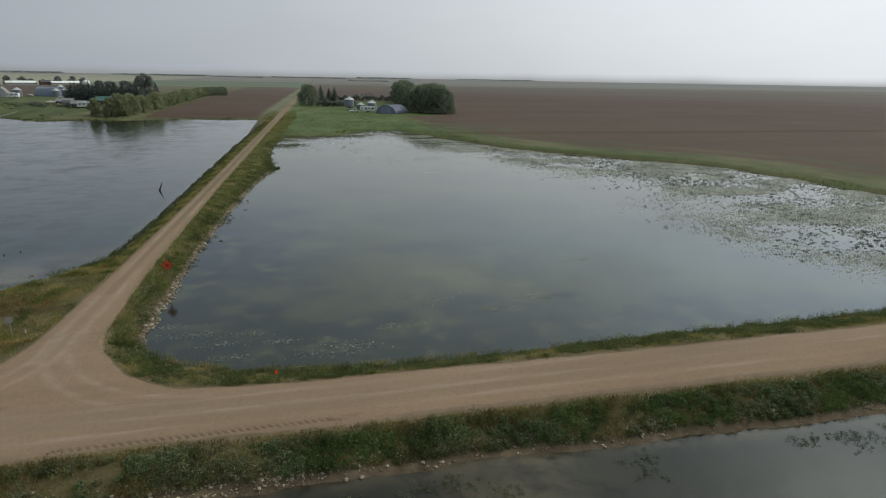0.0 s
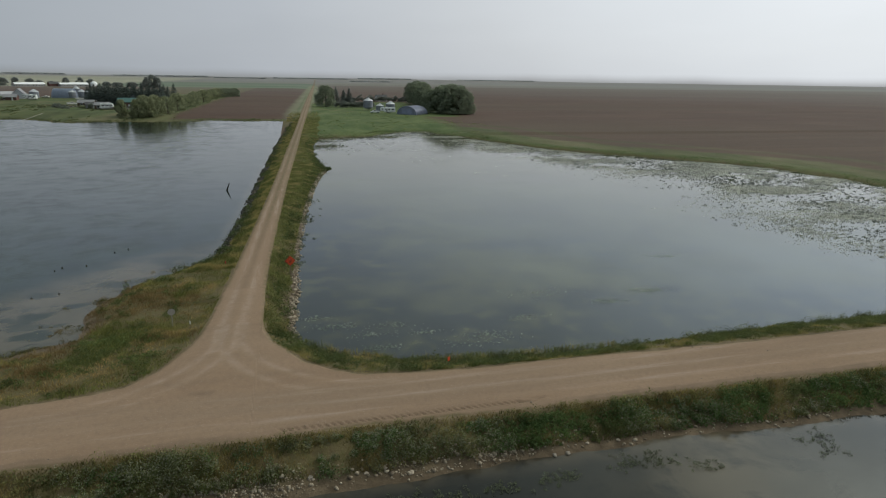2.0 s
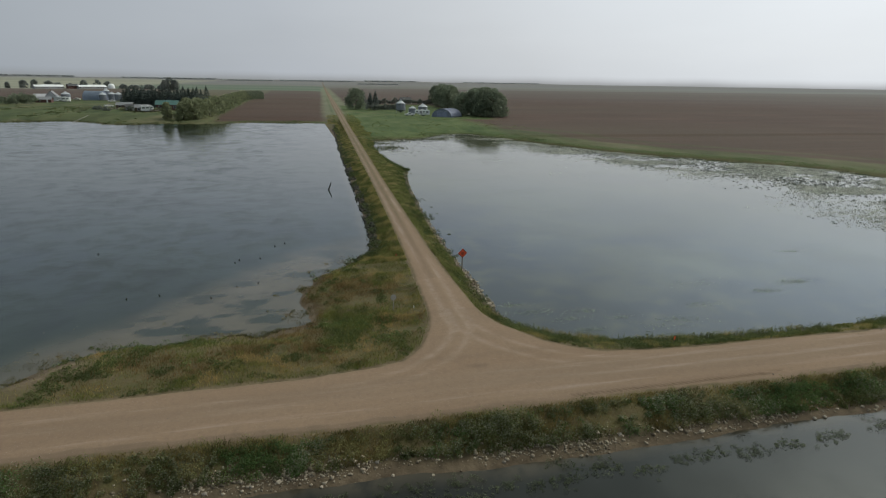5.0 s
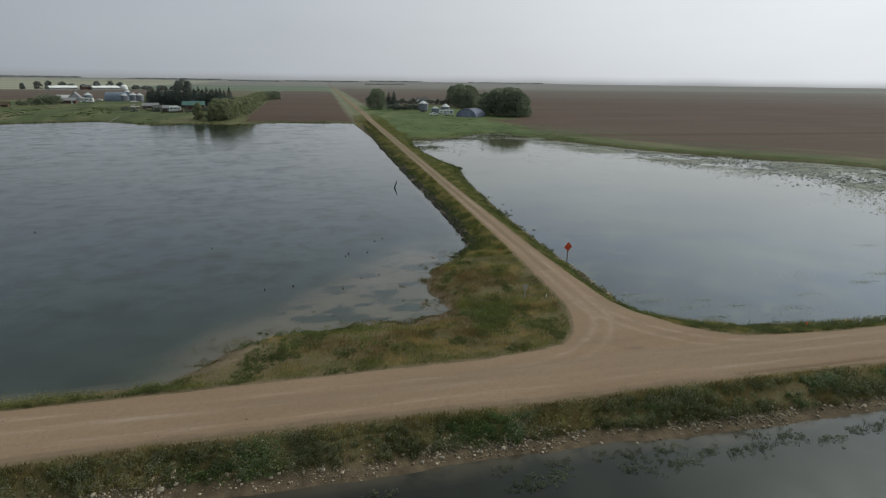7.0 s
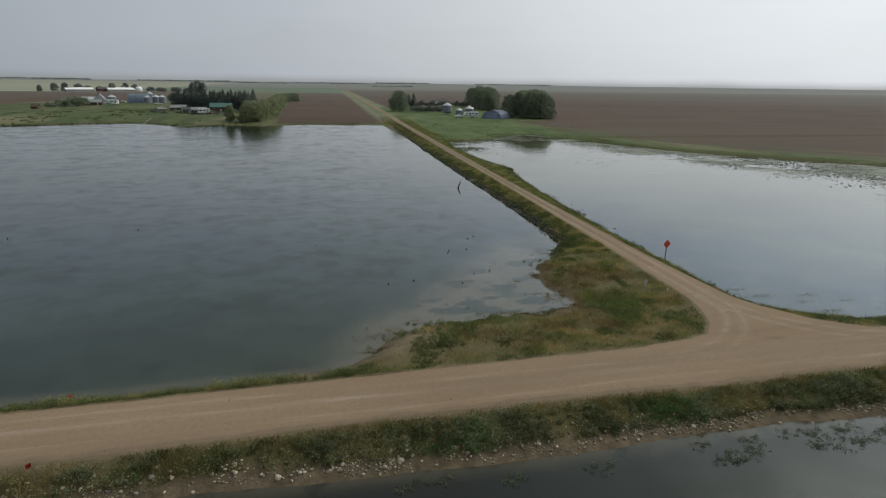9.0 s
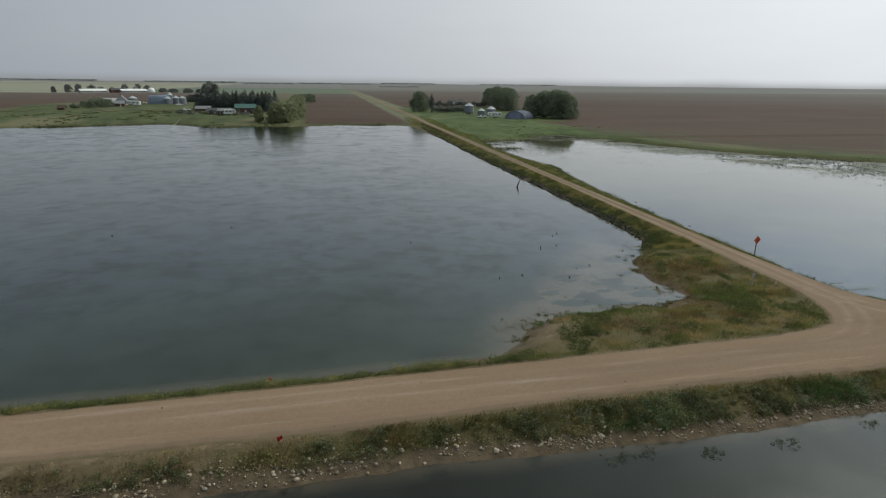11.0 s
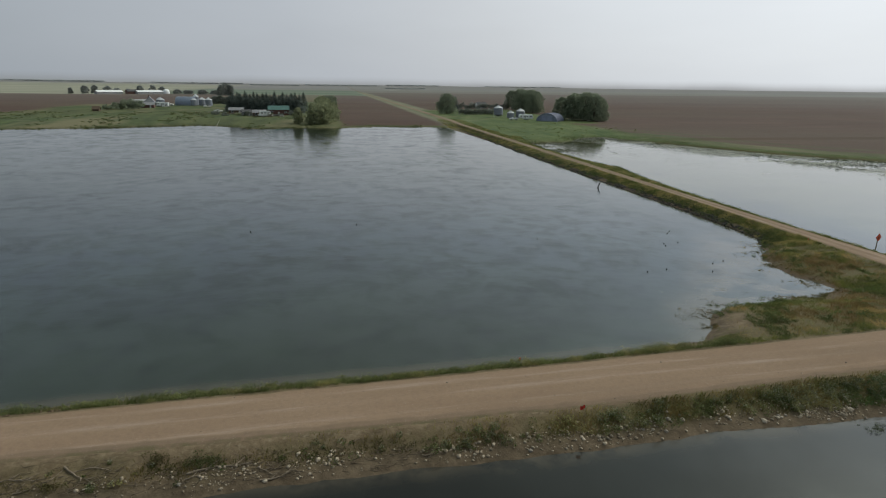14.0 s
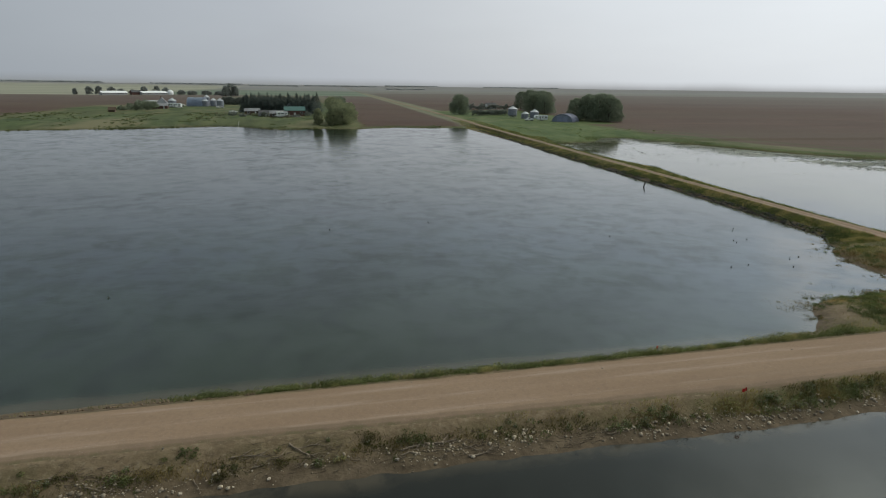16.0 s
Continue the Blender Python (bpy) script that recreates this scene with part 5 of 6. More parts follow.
        rod(bm, (0, -0.04, top + dz), (0, -0.028, top + dz), 0.014, None, 8)
        part("bolt", bm, M_STEEL, pl)


def route_sign():
    x, y = -3.9, 13.1
    z = ground_at(x, y)
    th = thing("road_sign", x, y, z, 12, "grey back of a small octagonal sign on a pale post", "sign")
    bm = bmesh.new()
    box(bm, 0, 0.03, 0.6, 0.07, 0.05, 1.5, None, 0.006)
    part("post", bm, M_GREY, th)
    bm = bmesh.new()
    rod(bm, (0, -0.01, 1.25), (0, 0.005, 1.25), 0.3, None, 8)
    part("sign_board", bm, M_GREY, th, "dull grey board with eight sides")
    for zz in (1.1, 1.4):
        bm = bmesh.new()
        rod(bm, (0, 0.0, zz), (0, 0.02, zz), 0.018, None, 8)
        part("bolt", bm, M_STEEL, th)


def marker(x, y, height, lean, colour, label, width=0.16):
    z = ground_at(x, y)
    th = thing("road_marker", x, y, z, 20, label, "marker", "markers along the road")
    bm = bmesh.new()
    tip = (math.sin(radians(lean)) * height, 0, math.cos(radians(lean)) * height)
    rod(bm, (0, 0, -0.2), tip, 0.018, 0.015, 8)
    part("stake", bm, M_POST, th)
    bm = bmesh.new()
    m = Matrix.Translation(tip) @ Matrix.Rotation(radians(lean), 4, "Y")
    box(bm, 0, -0.02, -0.12, width, 0.02, 0.3, m, 0.006)
    part("plate", bm, colour, th, "small bright plate")
    return th


def flag():
    x, y = -51.55, -7.15
    z = ground_at(x, y)
    th = thing("marker_flag", x, y, z, 0, "small red flag on a leaning stake by the road", "flag", "markers along the road")
    tip = Vector((-0.05, 0.05, 1.25))
    bm = bmesh.new()
    rod(bm, (0, 0, -0.2), tip, 0.02, 0.014, 8)
    part("stake", bm, M_POST, th)
    bm = bmesh.new()
    vs = []
    for i in range(7):
        for j in range(2):
            vs.append(bm.verts.new((tip.x - 0.02 - 0.3 * i / 6, tip.y + 0.05 * math.sin(i * 1.3), tip.z + 0.04 - 0.26 * j - 0.03 * i * 0.5)))
    for i in range(6):
        bm.faces.new((vs[2 * i], vs[2 * i + 1], vs[2 * i + 3], vs[2 * i + 2]))
    bmesh.ops.solidify(bm, geom=bm.faces[:], thickness=0.006)
    part("cloth", bm, M_RED, th, "crumpled red cloth")


def shore_plants():
    # rank growth along the far shores
    def keep(x, y, d, c):
        return (d > -0.4) * (d < 9) * (c > 1) * np.clip(0.5 + 1.0 * vnoise(x, y, 9, 121), 0.0, 1) * smooth(9, 1, d)
    x, y, z = scatter(-210, 2, 258, 305, 5, keep)
    blade_mesh("shore_grass", x, y, np.maximum(z, WATER - 0.05), RNG.uniform(0.15, 0.45, len(x)), 0.16, 0.5, M_MEADOW, "rank grass along the lake's far shore", "grass")
    x, y, z = scatter(14, 135, 45, 214, 5, keep)
    blade_mesh("shore_grass", x, y, np.maximum(z, WATER - 0.05), RNG.uniform(0.1, 0.35, len(x)), 0.14, 0.5, leaf_material("pond_shore_grass", (0.055, 0.10, 0.028), (0.13, 0.19, 0.055)), "fresh green grass along the pond's far shore", "grass")


def dyke_bushes():
    """Leafy clumps and drowned weeds along both feet of the field road's bank."""
    green = leaf_material("dyke_bush_leaf", (0.05, 0.075, 0.024), (0.15, 0.19, 0.066))
    def keep(x, y, d, c):
        return (d > 0.1) * (d < 2.2) * (c > 0.25) * np.clip(0.35 + 1.2 * vnoise(x, y, 3.2, 131), 0, 1) * np.interp(y, (20, 34, 200), (0.6, 1, 0.55))
    x, y, z = scatter(3.6, 17, 8, 210, 5.0, keep)
    ht = RNG.uniform(0.25, 0.75, len(x)) * (1 + 0.5 * vnoise(x, y, 5.0, 132))
    leaf_mesh("dyke_weeds", np.stack([x, y, z - 0.05], -1), ht * 0.7 + 0.12, ht, 30, 0.085, green, "leafy green weed clumps on the pond side of the bank", "weeds")
    x, y, z = scatter(-7, 6, 30, 262, 6.5, keep)
    ht = RNG.uniform(0.25, 0.75, len(x)) * (1 + 0.5 * vnoise(x, y, 5.0, 133))
    leaf_mesh("dyke_weeds", np.stack([x, y, z - 0.05], -1), ht * 0.7 + 0.12, ht, 30, 0.085, green, "leafy dark green weed clumps on the lake side of the bank", "weeds")
    # weeds that stand in the pond below the bank
    n = 1300
    y = RNG.uniform(30, 185, n)
    d = RNG.exponential(0.5, n) - 0.2
    x = np.interp(y, SHORE_E[:14, 1], SHORE_E[:14, 0]) + d
    ok = RNG.random(n) < np.clip(0.2 + 1.1 * vnoise(x, y, 4.0, 134), 0, 1)
    x, y = x[ok], y[ok]
    ht = RNG.uniform(0.08, 0.32, len(x))
    leaf_mesh("pond_weeds", np.stack([x, y, np.full(len(x), WATER - 0.03)], -1), ht * 0.8 + 0.12, ht, 22, 0.075, M_WATERWEED, "dark weeds standing in the pond below the bank", "weeds")
    # the weedy spit that runs out into the pond
    n = 170
    u = RNG.random(n)
    x, y = 11.8 + u * 2.6 + RNG.normal(0, 0.4, n), 106.5 + RNG.normal(0, 4.0, n) * (1.1 - u)
    ht = RNG.uniform(0.2, 0.75, n) * (1.2 - 0.7 * u)
    leaf_mesh("spit_weeds", np.stack([x, y, np.maximum(land_height(x, y), WATER) - 0.03], -1), ht * 0.7 + 0.15, ht, 30, 0.09, green, "dark green weeds on the spit in the pond", "weeds")


def meadow_tufts():
    """Rank clumps that roughen the meadow round the lake farm and the yard's edge."""
    olive = leaf_material("meadow_tuft_leaf", (0.088, 0.113, 0.046), (0.19, 0.215, 0.092), (0.22, 0.20, 0.105), 0.15)
    def keep(x, y, d, c):
        return (d > 0.3) * (c > 3) * np.clip(0.1 + 1.4 * vnoise(x, y * 0.35, 11.0, 141, 4), 0, 1) * smooth(430, 330, y) * (1 - ((x > -50) & (y > 283)))
    x, y, z = scatter(-330, -4, 250, 420, 0.16, keep)
    ht = RNG.uniform(0.15, 0.6, len(x)) * (1 + 0.6 * vnoise(x, y, 20.0, 142))
    leaf_mesh("meadow_tufts", np.stack([x, y, z - 0.05], -1), ht * 1.3 + 0.3, ht, 26, 0.26, olive, "rank olive tufts on the lake farm's meadow", "grass")
    def keep(x, y, d, c):
        return (d > 1.0) * (c > 2) * np.clip(0.0 + 1.5 * vnoise(x, y * 0.35, 9.0, 144, 4), 0, 1)
    x, y, z = scatter(10, 92, 188, 330, 0.13, keep)
    ht = RNG.uniform(0.06, 0.22, len(x))
    leaf_mesh("yard_tufts", np.stack([x, y, z - 0.05], -1), ht * 1.6 + 0.3, ht, 24, 0.2, leaf_material("yard_tuft_leaf", (0.14, 0.175, 0.06), (0.27, 0.30, 0.115)), "rough green tufts in the farmyard grass", "grass")
    # dark sedge at the lake's edge below the farm
    def keep(x, y, d, c):
        return (d > -0.8) * (d < 2.5) * np.clip(0.15 + 1.5 * vnoise(x, y, 12.0, 143, 3), 0, 1)
    x, y, z = scatter(-330, -50, 245, 300, 0.8, keep)
    ht = RNG.uniform(0.2, 0.7, len(x))
    leaf_mesh("shore_sedge", np.stack([x, y, np.maximum(z, WATER) - 0.05], -1), ht * 0.9 + 0.2, ht, 20, 0.2, M_MEADOW, "dark sedge at the lake's far edge", "sedge")


def yard_clutter():
    """Planks and boxes left lying between the old sheds of the lake farm."""
    pale = plain("weathered_board", (0.36, 0.34, 0.31), 0.8, 0, 0.4, 0.3)
    for k in range(15):
        x, y = -121 + 2.5 * k + float(RNG.uniform(-1, 1)), 371 - 1.9 * k + float(RNG.uniform(-6, 3))
        th = thing("board_stack", x, y, ground_at(x, y), float(RNG.uniform(-40, 40)), "stack of weathered boards lying by the sheds", "boards", "board stacks by the old sheds")
        ln, wd, n = float(RNG.uniform(2.0, 4.5)), float(RNG.uniform(1.0, 2.0)), int(RNG.integers(3, 7))
        for i in range(n):
            bm = bmesh.new()
            box(bm, 0.06 * math.sin(i * 2.3 + k), 0.05 * math.sin(i * 1.7), 0.1 + i * 0.2, ln, wd, 0.17, None, 0.015)
            part("board", bm, pale if (k + i) % 3 else M_BROWN, th)


def lake_clods():
    """Dark stubs of earth and stalks that break the surface of the bay."""
    for k, (x, y) in enumerate(((-18.7, 24.7), (-16.6, 25.5), (-20.9, 21.7), (-26.0, 23.5), (-28.9, 23.0), (-14.1, 41.4), (-15.3, 40.1), (-16.9, 34.9), (-19.7, 33.6), (-19.3, 34.7), (-36.3, 40.3), (-61.5, 53.6), (-77.3, 51.2), (-100.5, 25.1))):
        bm = bmesh.new()
        bmesh.ops.create_icosphere(bm, subdivisions=2, radius=1.0)
        for v in bm.verts:
            v.co *= 1 + 0.4 * noise.noise(v.co * 1.1 + Vector((k * 3.3, k, 0)))
            v.co = Vector((v.co.x * 0.075, v.co.y * 0.07, v.co.z * 0.10))
        me = bpy.data.meshes.new("earth_clod")
        bm.to_mesh(me)
        bm.free()
        me.materials.append(M_SNAG)
        ob = new("earth_clod", me)
        ob.matrix_world = pose(x, y, WATER + 0.04, 0, 0, k * 61)
        tagged(ob, "dark wet clod standing out of the shallow lake", "clod", "clods in the lake")


bank_plants()
dyke_bushes()
meadow_tufts()
lake_clods()
shore_plants()
water_plants()
shore_stones()
drift()
warning_sign()
route_sign()
flag()
marker(16.8, 0.55, 0.75, 3, M_ORANGE, "small orange marker plate on a stake at the road edge", 0.2)
marker(-52.8, 1.6, 0.75, -4, M_RED, "dull red marker plate on a stake on the lake bank", 0.2)
marker(-1.2, 28.4, 0.55, 5, M_RED, "low dark red marker stake beside the field road", 0.12)
marker(-6.4, 29.3, 0.5, -6, M_POST, "short weathered stake on the lake bank", 0.07)
marker(-2.3, 11.7, 0.7, 2, M_PALE, "short white marker stake by the junction", 0.09)

# ---- trees ----
M_BARK = plain("bark", (0.09, 0.07, 0.05), 0.9, 0, 0.3, 0.4)
# poplar tones stand above real foliage: distance haze is in the colour
M_LEAF_DARK = leaf_material("poplar_leaf", (0.20, 0.235, 0.165), (0.35, 0.39, 0.275))
M_LEAF_WILLOW = leaf_material("willow_leaf", (0.25, 0.275, 0.16), (0.43, 0.45, 0.27))
# cottonwood grey is painted haze, not the leaf's own colour
M_LEAF_HAZED = leaf_material("hazed_cottonwood_leaf", (0.26, 0.28, 0.26), (0.40, 0.42, 0.39))
# paled leaves paint the haze in front of the barn windbreak
M_LEAF_FAR = leaf_material("hazed_far_hedge_leaf", (0.27, 0.285, 0.27), (0.38, 0.395, 0.37))
# hedge and needle tones are lifted for haze as well
M_LEAF_GREY = leaf_material("hedge_leaf", (0.17, 0.19, 0.165), (0.29, 0.31, 0.27))
M_NEEDLE = leaf_material("spruce_needle", (0.095, 0.12, 0.11), (0.18, 0.21, 0.19))


def leaf_cloud(name, centres, radii, per, size, material, parent, flat=0.85):
    """A crown: small leaves set in and around many uneven clumps."""
    k = np.repeat(np.arange(len(centres)), per)
    m = len(k)
    u = RNG.normal(size=(m, 3))
    u /= np.linalg.norm(u, axis=1)[:, None]
    r = radii[k] * (RNG.uniform(0.3, 1.1, m) + 0.25 * RNG.random(m) ** 4)
    p = centres[k] + u * r[:, None] * [1, 1, flat]
    a = RNG.normal(size=(m, 3))
    a /= np.linalg.norm(a, axis=1)[:, None]
    b = np.cross(a, u + RNG.normal(size=(m, 3)) * 0.4)
    b /= np.linalg.norm(b, axis=1)[:, None] + 1e-9
    s = (size * RNG.uniform(0.6, 1.3, m))[:, None]
    v = np.stack([p - a * s, p + b * s * 0.6, p + a * s, p - b * s * 0.6], 1).reshape(-1, 3)
    me = mesh_of(name, v, np.arange(m * 4).reshape(-1, 4), material)
    ob = new(name, me)
    ob.parent = parent
    return ob


def broad_tree(x, y, h, r, label, material, group="", seed=0, clumps=95, per=62, leaf=0.36, low=0.16):
    th = thing("tree", x, y, ground_at(x, y) - 0.1, seed * 53, label, "tree", group)
    bm = bmesh.new()
    tr = 0.028 * h
    rod(bm, (0, 0, -0.2), (0.02 * h, 0, 0.3 * h), tr, tr * 0.75, 9)
    rod(bm, (0.02 * h, 0, 0.3 * h), (0, 0.02 * h, 0.72 * h), tr * 0.75, tr * 0.25, 8)
    part("trunk", bm, M_BARK, th)
    rg = np.random.default_rng(100 + seed)
    for i in range(7):
        a, z0 = i * 2.4 + seed, h * (0.2 + 0.06 * i)
        bm = bmesh.new()
        mid = (math.cos(a) * r * 0.35, math.sin(a) * r * 0.35, z0 + h * 0.12)
        rod(bm, (0, 0, z0), mid, tr * 0.4, tr * 0.25, 6)
        rod(bm, mid, (math.cos(a + 0.3) * r * 0.75, math.sin(a + 0.3) * r * 0.75, z0 + h * 0.24), tr * 0.25, tr * 0.08, 6)
        part("limb", bm, M_BARK, th)
    n = int(clumps * 2.2)
    per = int(per * 0.62)
    base = 0.06 + 0.1 * max(low, 0)
    v = (np.arange(n) + rg.random(n)) / n
    prof = np.interp(v, (0, 0.2, 0.45, 0.7, 0.88, 1), (0.92, 1.0, 0.97, 0.85, 0.62, 0.3))
    q, a = np.sqrt(rg.uniform(0.2, 1.0, n)), rg.uniform(0, 2 * math.pi, n)
    q *= 1 + 0.2 * np.sin(a * 3 + seed) * np.sin(v * 9 + seed)
    c = np.stack([np.cos(a) * q * r * 0.82 * prof, np.sin(a) * q * r * 0.82 * prof, h * (base + (0.9 - base) * v)], -1)
    rad = rg.uniform(0.11, 0.23, n) * r
    leaf_cloud("crown", c, rad, per, leaf * 0.9, material, th)
    return th


def spruce(x, y, h, label, group, seed=0):
    th = thing("spruce", x, y, ground_at(x, y) - 0.1, seed * 71, label, "tree", group)
    bm = bmesh.new()
    rod(bm, (0, 0, -0.2), (0, 0, h * 0.96), 0.02 * h, 0.02, 8)
    part("trunk", bm, M_BARK, th)
    n = 2000
    t = RNG.random(n) ** 0.7
    zz = h * (0.04 + 0.9 * (1 - t) ** 0.9)
    tier = 0.75 + 0.25 * np.cos(zz * 5.0 + seed)
    rr = h * 0.42 * np.minimum(t * 1.15, 1) * tier * RNG.uniform(0.45, 1.05, n) + 0.06
    a = RNG.uniform(0, 2 * math.pi, n)
    p = np.stack([np.cos(a) * rr, np.sin(a) * rr, zz - rr * 0.3], -1)
    out = np.stack([np.cos(a), np.sin(a), np.full(n, -0.5)], -1)
    side = np.stack([-np.sin(a), np.cos(a), RNG.normal(0, 0.3, n)], -1)
    s = (0.46 * RNG.uniform(0.6, 1.2, n))[:, None] * (0.5 + 0.6 * t)[:, None]
    v = np.stack([p - out * s, p + side * s * 0.6, p + out * s, p - side * s * 0.6], 1).reshape(-1, 3)
    ob = new("crown", mesh_of("crown", v, np.arange(n * 4).reshape(-1, 4), M_NEEDLE))
    ob.parent = th
    return th


def shrub(x, y, h, r, label, material, group, seed=0, per=55, leaf=0.26):
    th = thing("shrub", x, y, ground_at(x, y) - 0.05, seed * 37, label, "shrub", group)
    for i in range(4):
        a = i * 1.7 + seed
        bm = bmesh.new()
        rod(bm, (0, 0, -0.1), (math.cos(a) * r * 0.5, math.sin(a) * r * 0.5, h * 0.6), 0.06, 0.02, 6)
        part("stem", bm, M_BARK, th)
    rg = np.random.default_rng(500 + seed)
    n = 22
    a, q = rg.uniform(0, 6.28, n), np.sqrt(rg.random(n))
    z = h * (0.2 + 0.62 * rg.random(n)) * np.sqrt(np.clip(1.1 - q * q * 0.7, 0, 1))
    c = np.stack([np.cos(a) * q * r * 0.85, np.sin(a) * q * r * 0.85, z], -1)
    leaf_cloud("crown", c, rg.uniform(0.16, 0.3, n) * (r + h) * 0.5, per, leaf, material, th)
    return th


def farm_trees():
    g = "tall poplars by the farmyard"
    for k, (x, y, h, r) in enumerate(((88, 319, 14.5, 7.2), (91.5, 311, 16.6, 8.2), (95, 316, 17.4, 8.0), (96.5, 304, 18.2, 8.6), (100, 298, 16.6, 8.0), (102, 306, 17.6, 8.0), (105, 301, 14.0, 6.5))):
        broad_tree(x, y, h, r, "tall dense dark green poplar beside the farmyard", M_LEAF_DARK, g, k, low=0.02)
    for k, (x, y, h, r) in enumerate(((98, 396, 15.5, 7.4), (103, 404, 17.5, 8.0), (104, 416, 18.5, 8.2), (99, 424, 17.0, 7.6), (106, 432, 18, 7.8), (106, 450, 19, 8.0), (105, 468, 17, 7.4))):
        broad_tree(x, y, h, r, "tall dense dark green poplar behind the farmyard", M_LEAF_DARK, g, 10 + k, low=0.04)
    broad_tree(29.5, 392, 15.3, 8.8, "round dark green tree near the field road", M_LEAF_DARK, "", 20, 110, low=0.0)
    for k, (x, y, h) in enumerate(((41, 452, 14), (47.5, 456, 11.5), (52, 458, 12.5))):
        spruce(x, y, h, "narrow dark spruce behind the yard", "spruces behind the yard", k)
    for k in range(9):
        shrub(37.5 + k * 2.7, 375.5 + 0.5 * math.sin(k * 2.2), 5.0 + 0.5 * math.sin(k * 1.9), 3.1, "clipped dark hedge shrub in the farmyard", M_LEAF_GREY, "yard hedge", k)
    for k in range(13):
        shrub(50 + k * 4.2, 478 - k * 0.8, 5.2 + 1.3 * math.sin(k * 2.7), 3.2, "dark windbreak shrub behind the yard", M_LEAF_GREY, "far windbreak", 20 + k)
    # the farther farm across the lake
    g = "willows on the lake shore"
    for k, (x, y, h, r) in enumerate(((-74.5, 287, 9.0, 3.2), (-66.5, 283, 9.5, 4.4), (-62, 285, 10.5, 5.2), (-59.5, 292, 10.5, 5.0), (-66, 296, 10.5, 4.8), (-62.5, 303, 10.0, 5.0))):
        broad_tree(x, y, h, r, "light green willow on the lake shore", M_LEAF_WILLOW, g, 40 + k, 55, 60, 0.34, low=-0.25)
    for k in range(13):
        y = 306 + k * 21
        broad_tree(-57 - 0.1 * k + 2 * math.sin(k * 2.3), y, 9.3 - 0.1 * k + 1.0 * math.sin(k * 1.3), 6.0, "light green willow along the ploughed field", M_LEAF_WILLOW, "willow windbreak", 50 + k, 30, 55, 0.42, low=-0.2)
    for k in range(5):
        broad_tree(-56 + k * 2.6, 556 + k * 6, 8.5, 5.5, "dark round tree at the end of the windbreak", M_LEAF_DARK, "willow windbreak", 70 + k, 30, 50, 0.45, low=-0.1)
    for k in range(31):
        x = -123 + k * 1.6
        spruce(x, 405 - k * 0.6 + 3 * math.sin(k * 2.1), 12.6 + 1.3 * math.sin(k * 1.7), "dark spruce in the farm windbreak", "spruce windbreak", 10 + k)
    for k in range(18):
        spruce(-122 + k * 2.9, 416 + 3 * math.sin(k * 1.9), 13.6 + 1.4 * math.sin(k * 2.7), "dark spruce in the farm windbreak", "spruce windbreak", 50 + k)
    for k, (x, y, h, r) in enumerate(((-203, 955, 17, 7), (-197, 962, 21, 8), (-189, 958, 17, 7))):
        broad_tree(x, y, h, r, "very tall cottonwood behind the farm, greyed for haze", M_LEAF_HAZED, "cottonwoods behind the farm", 80 + k, 70, 60, 0.55, low=0.0)
    for k in range(7):
        broad_tree(-156 + k * 5, 566 - 3 * k, 7.0 + 1.0 * math.sin(k * 2.1), 5.5, "low dark tree behind the grain bins", M_LEAF_GREY, "low trees behind the bins", 120 + k, 40, 45, 0.5, low=0.0)
    for k, (x, y, h, r) in enumerate(((-207, 424, 3.8, 4.5), (-202, 428, 5.4, 4.8), (-196, 430, 8.0, 5.2), (-192.5, 433, 8.4, 5.4), (-189, 434, 7.0, 4.6))):
        shrub(x, y, h, r, "rounded green shrub clump by the lake farm", M_LEAF_DARK, "shrubs by the lake farm", 60 + k, 80, 0.34)
    for k in range(9):
        shrub(-132 + k * 6.5, 352 + 5 * math.sin(k * 2.4), 2.6 + math.sin(k * 1.7), 2.6, "low scrub shrub by the old sheds", M_LEAF_WILLOW if k % 3 == 0 else M_LEAF_GREY, "scrub by the old sheds", 70 + k, 45)
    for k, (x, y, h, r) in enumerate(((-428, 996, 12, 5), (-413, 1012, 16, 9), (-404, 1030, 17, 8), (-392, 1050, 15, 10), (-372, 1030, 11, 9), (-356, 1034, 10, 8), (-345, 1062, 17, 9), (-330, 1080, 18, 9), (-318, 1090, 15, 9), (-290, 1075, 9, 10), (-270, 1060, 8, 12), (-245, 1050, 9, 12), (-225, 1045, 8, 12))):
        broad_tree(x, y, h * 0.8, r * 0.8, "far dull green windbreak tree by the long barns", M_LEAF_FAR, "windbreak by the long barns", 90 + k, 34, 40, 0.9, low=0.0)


# ---- buildings and yard things ----
M_BIN = plain("bin_steel", (0.22, 0.235, 0.275), 0.55, 0.2, 0.8, 0.2)
M_BIN_ROOF = plain("bin_roof_steel", (0.52, 0.54, 0.57), 0.5, 0.2, 0.8, 0.15)
M_QUONSET = plain("blue_steel", (0.27, 0.30, 0.42), 0.55, 0.2, 1.2, 0.2)
M_QUONSET_END = plain("dull_blue_paint", (0.20, 0.225, 0.30), 0.6, 0, 1.0, 0.25)
M_WHITE = plain("white_paint", (0.74, 0.75, 0.75), 0.5, 0, 0.8, 0.1)
M_DULL_WHITE = plain("dull_white_siding", (0.5, 0.5, 0.53), 0.6, 0, 0.8, 0.2)
M_WHITE_ROOF = plain("white_sheet_roof", (0.78, 0.79, 0.80), 0.45, 0.0, 3.0, 0.08)
M_OLD_ROOF = plain("old_sheet_roof", (0.25, 0.25, 0.265), 0.7, 0, 1.0, 0.3)
M_SHINGLE = plain("grey_shingle", (0.085, 0.085, 0.09), 0.9, 0, 0.6, 0.3)
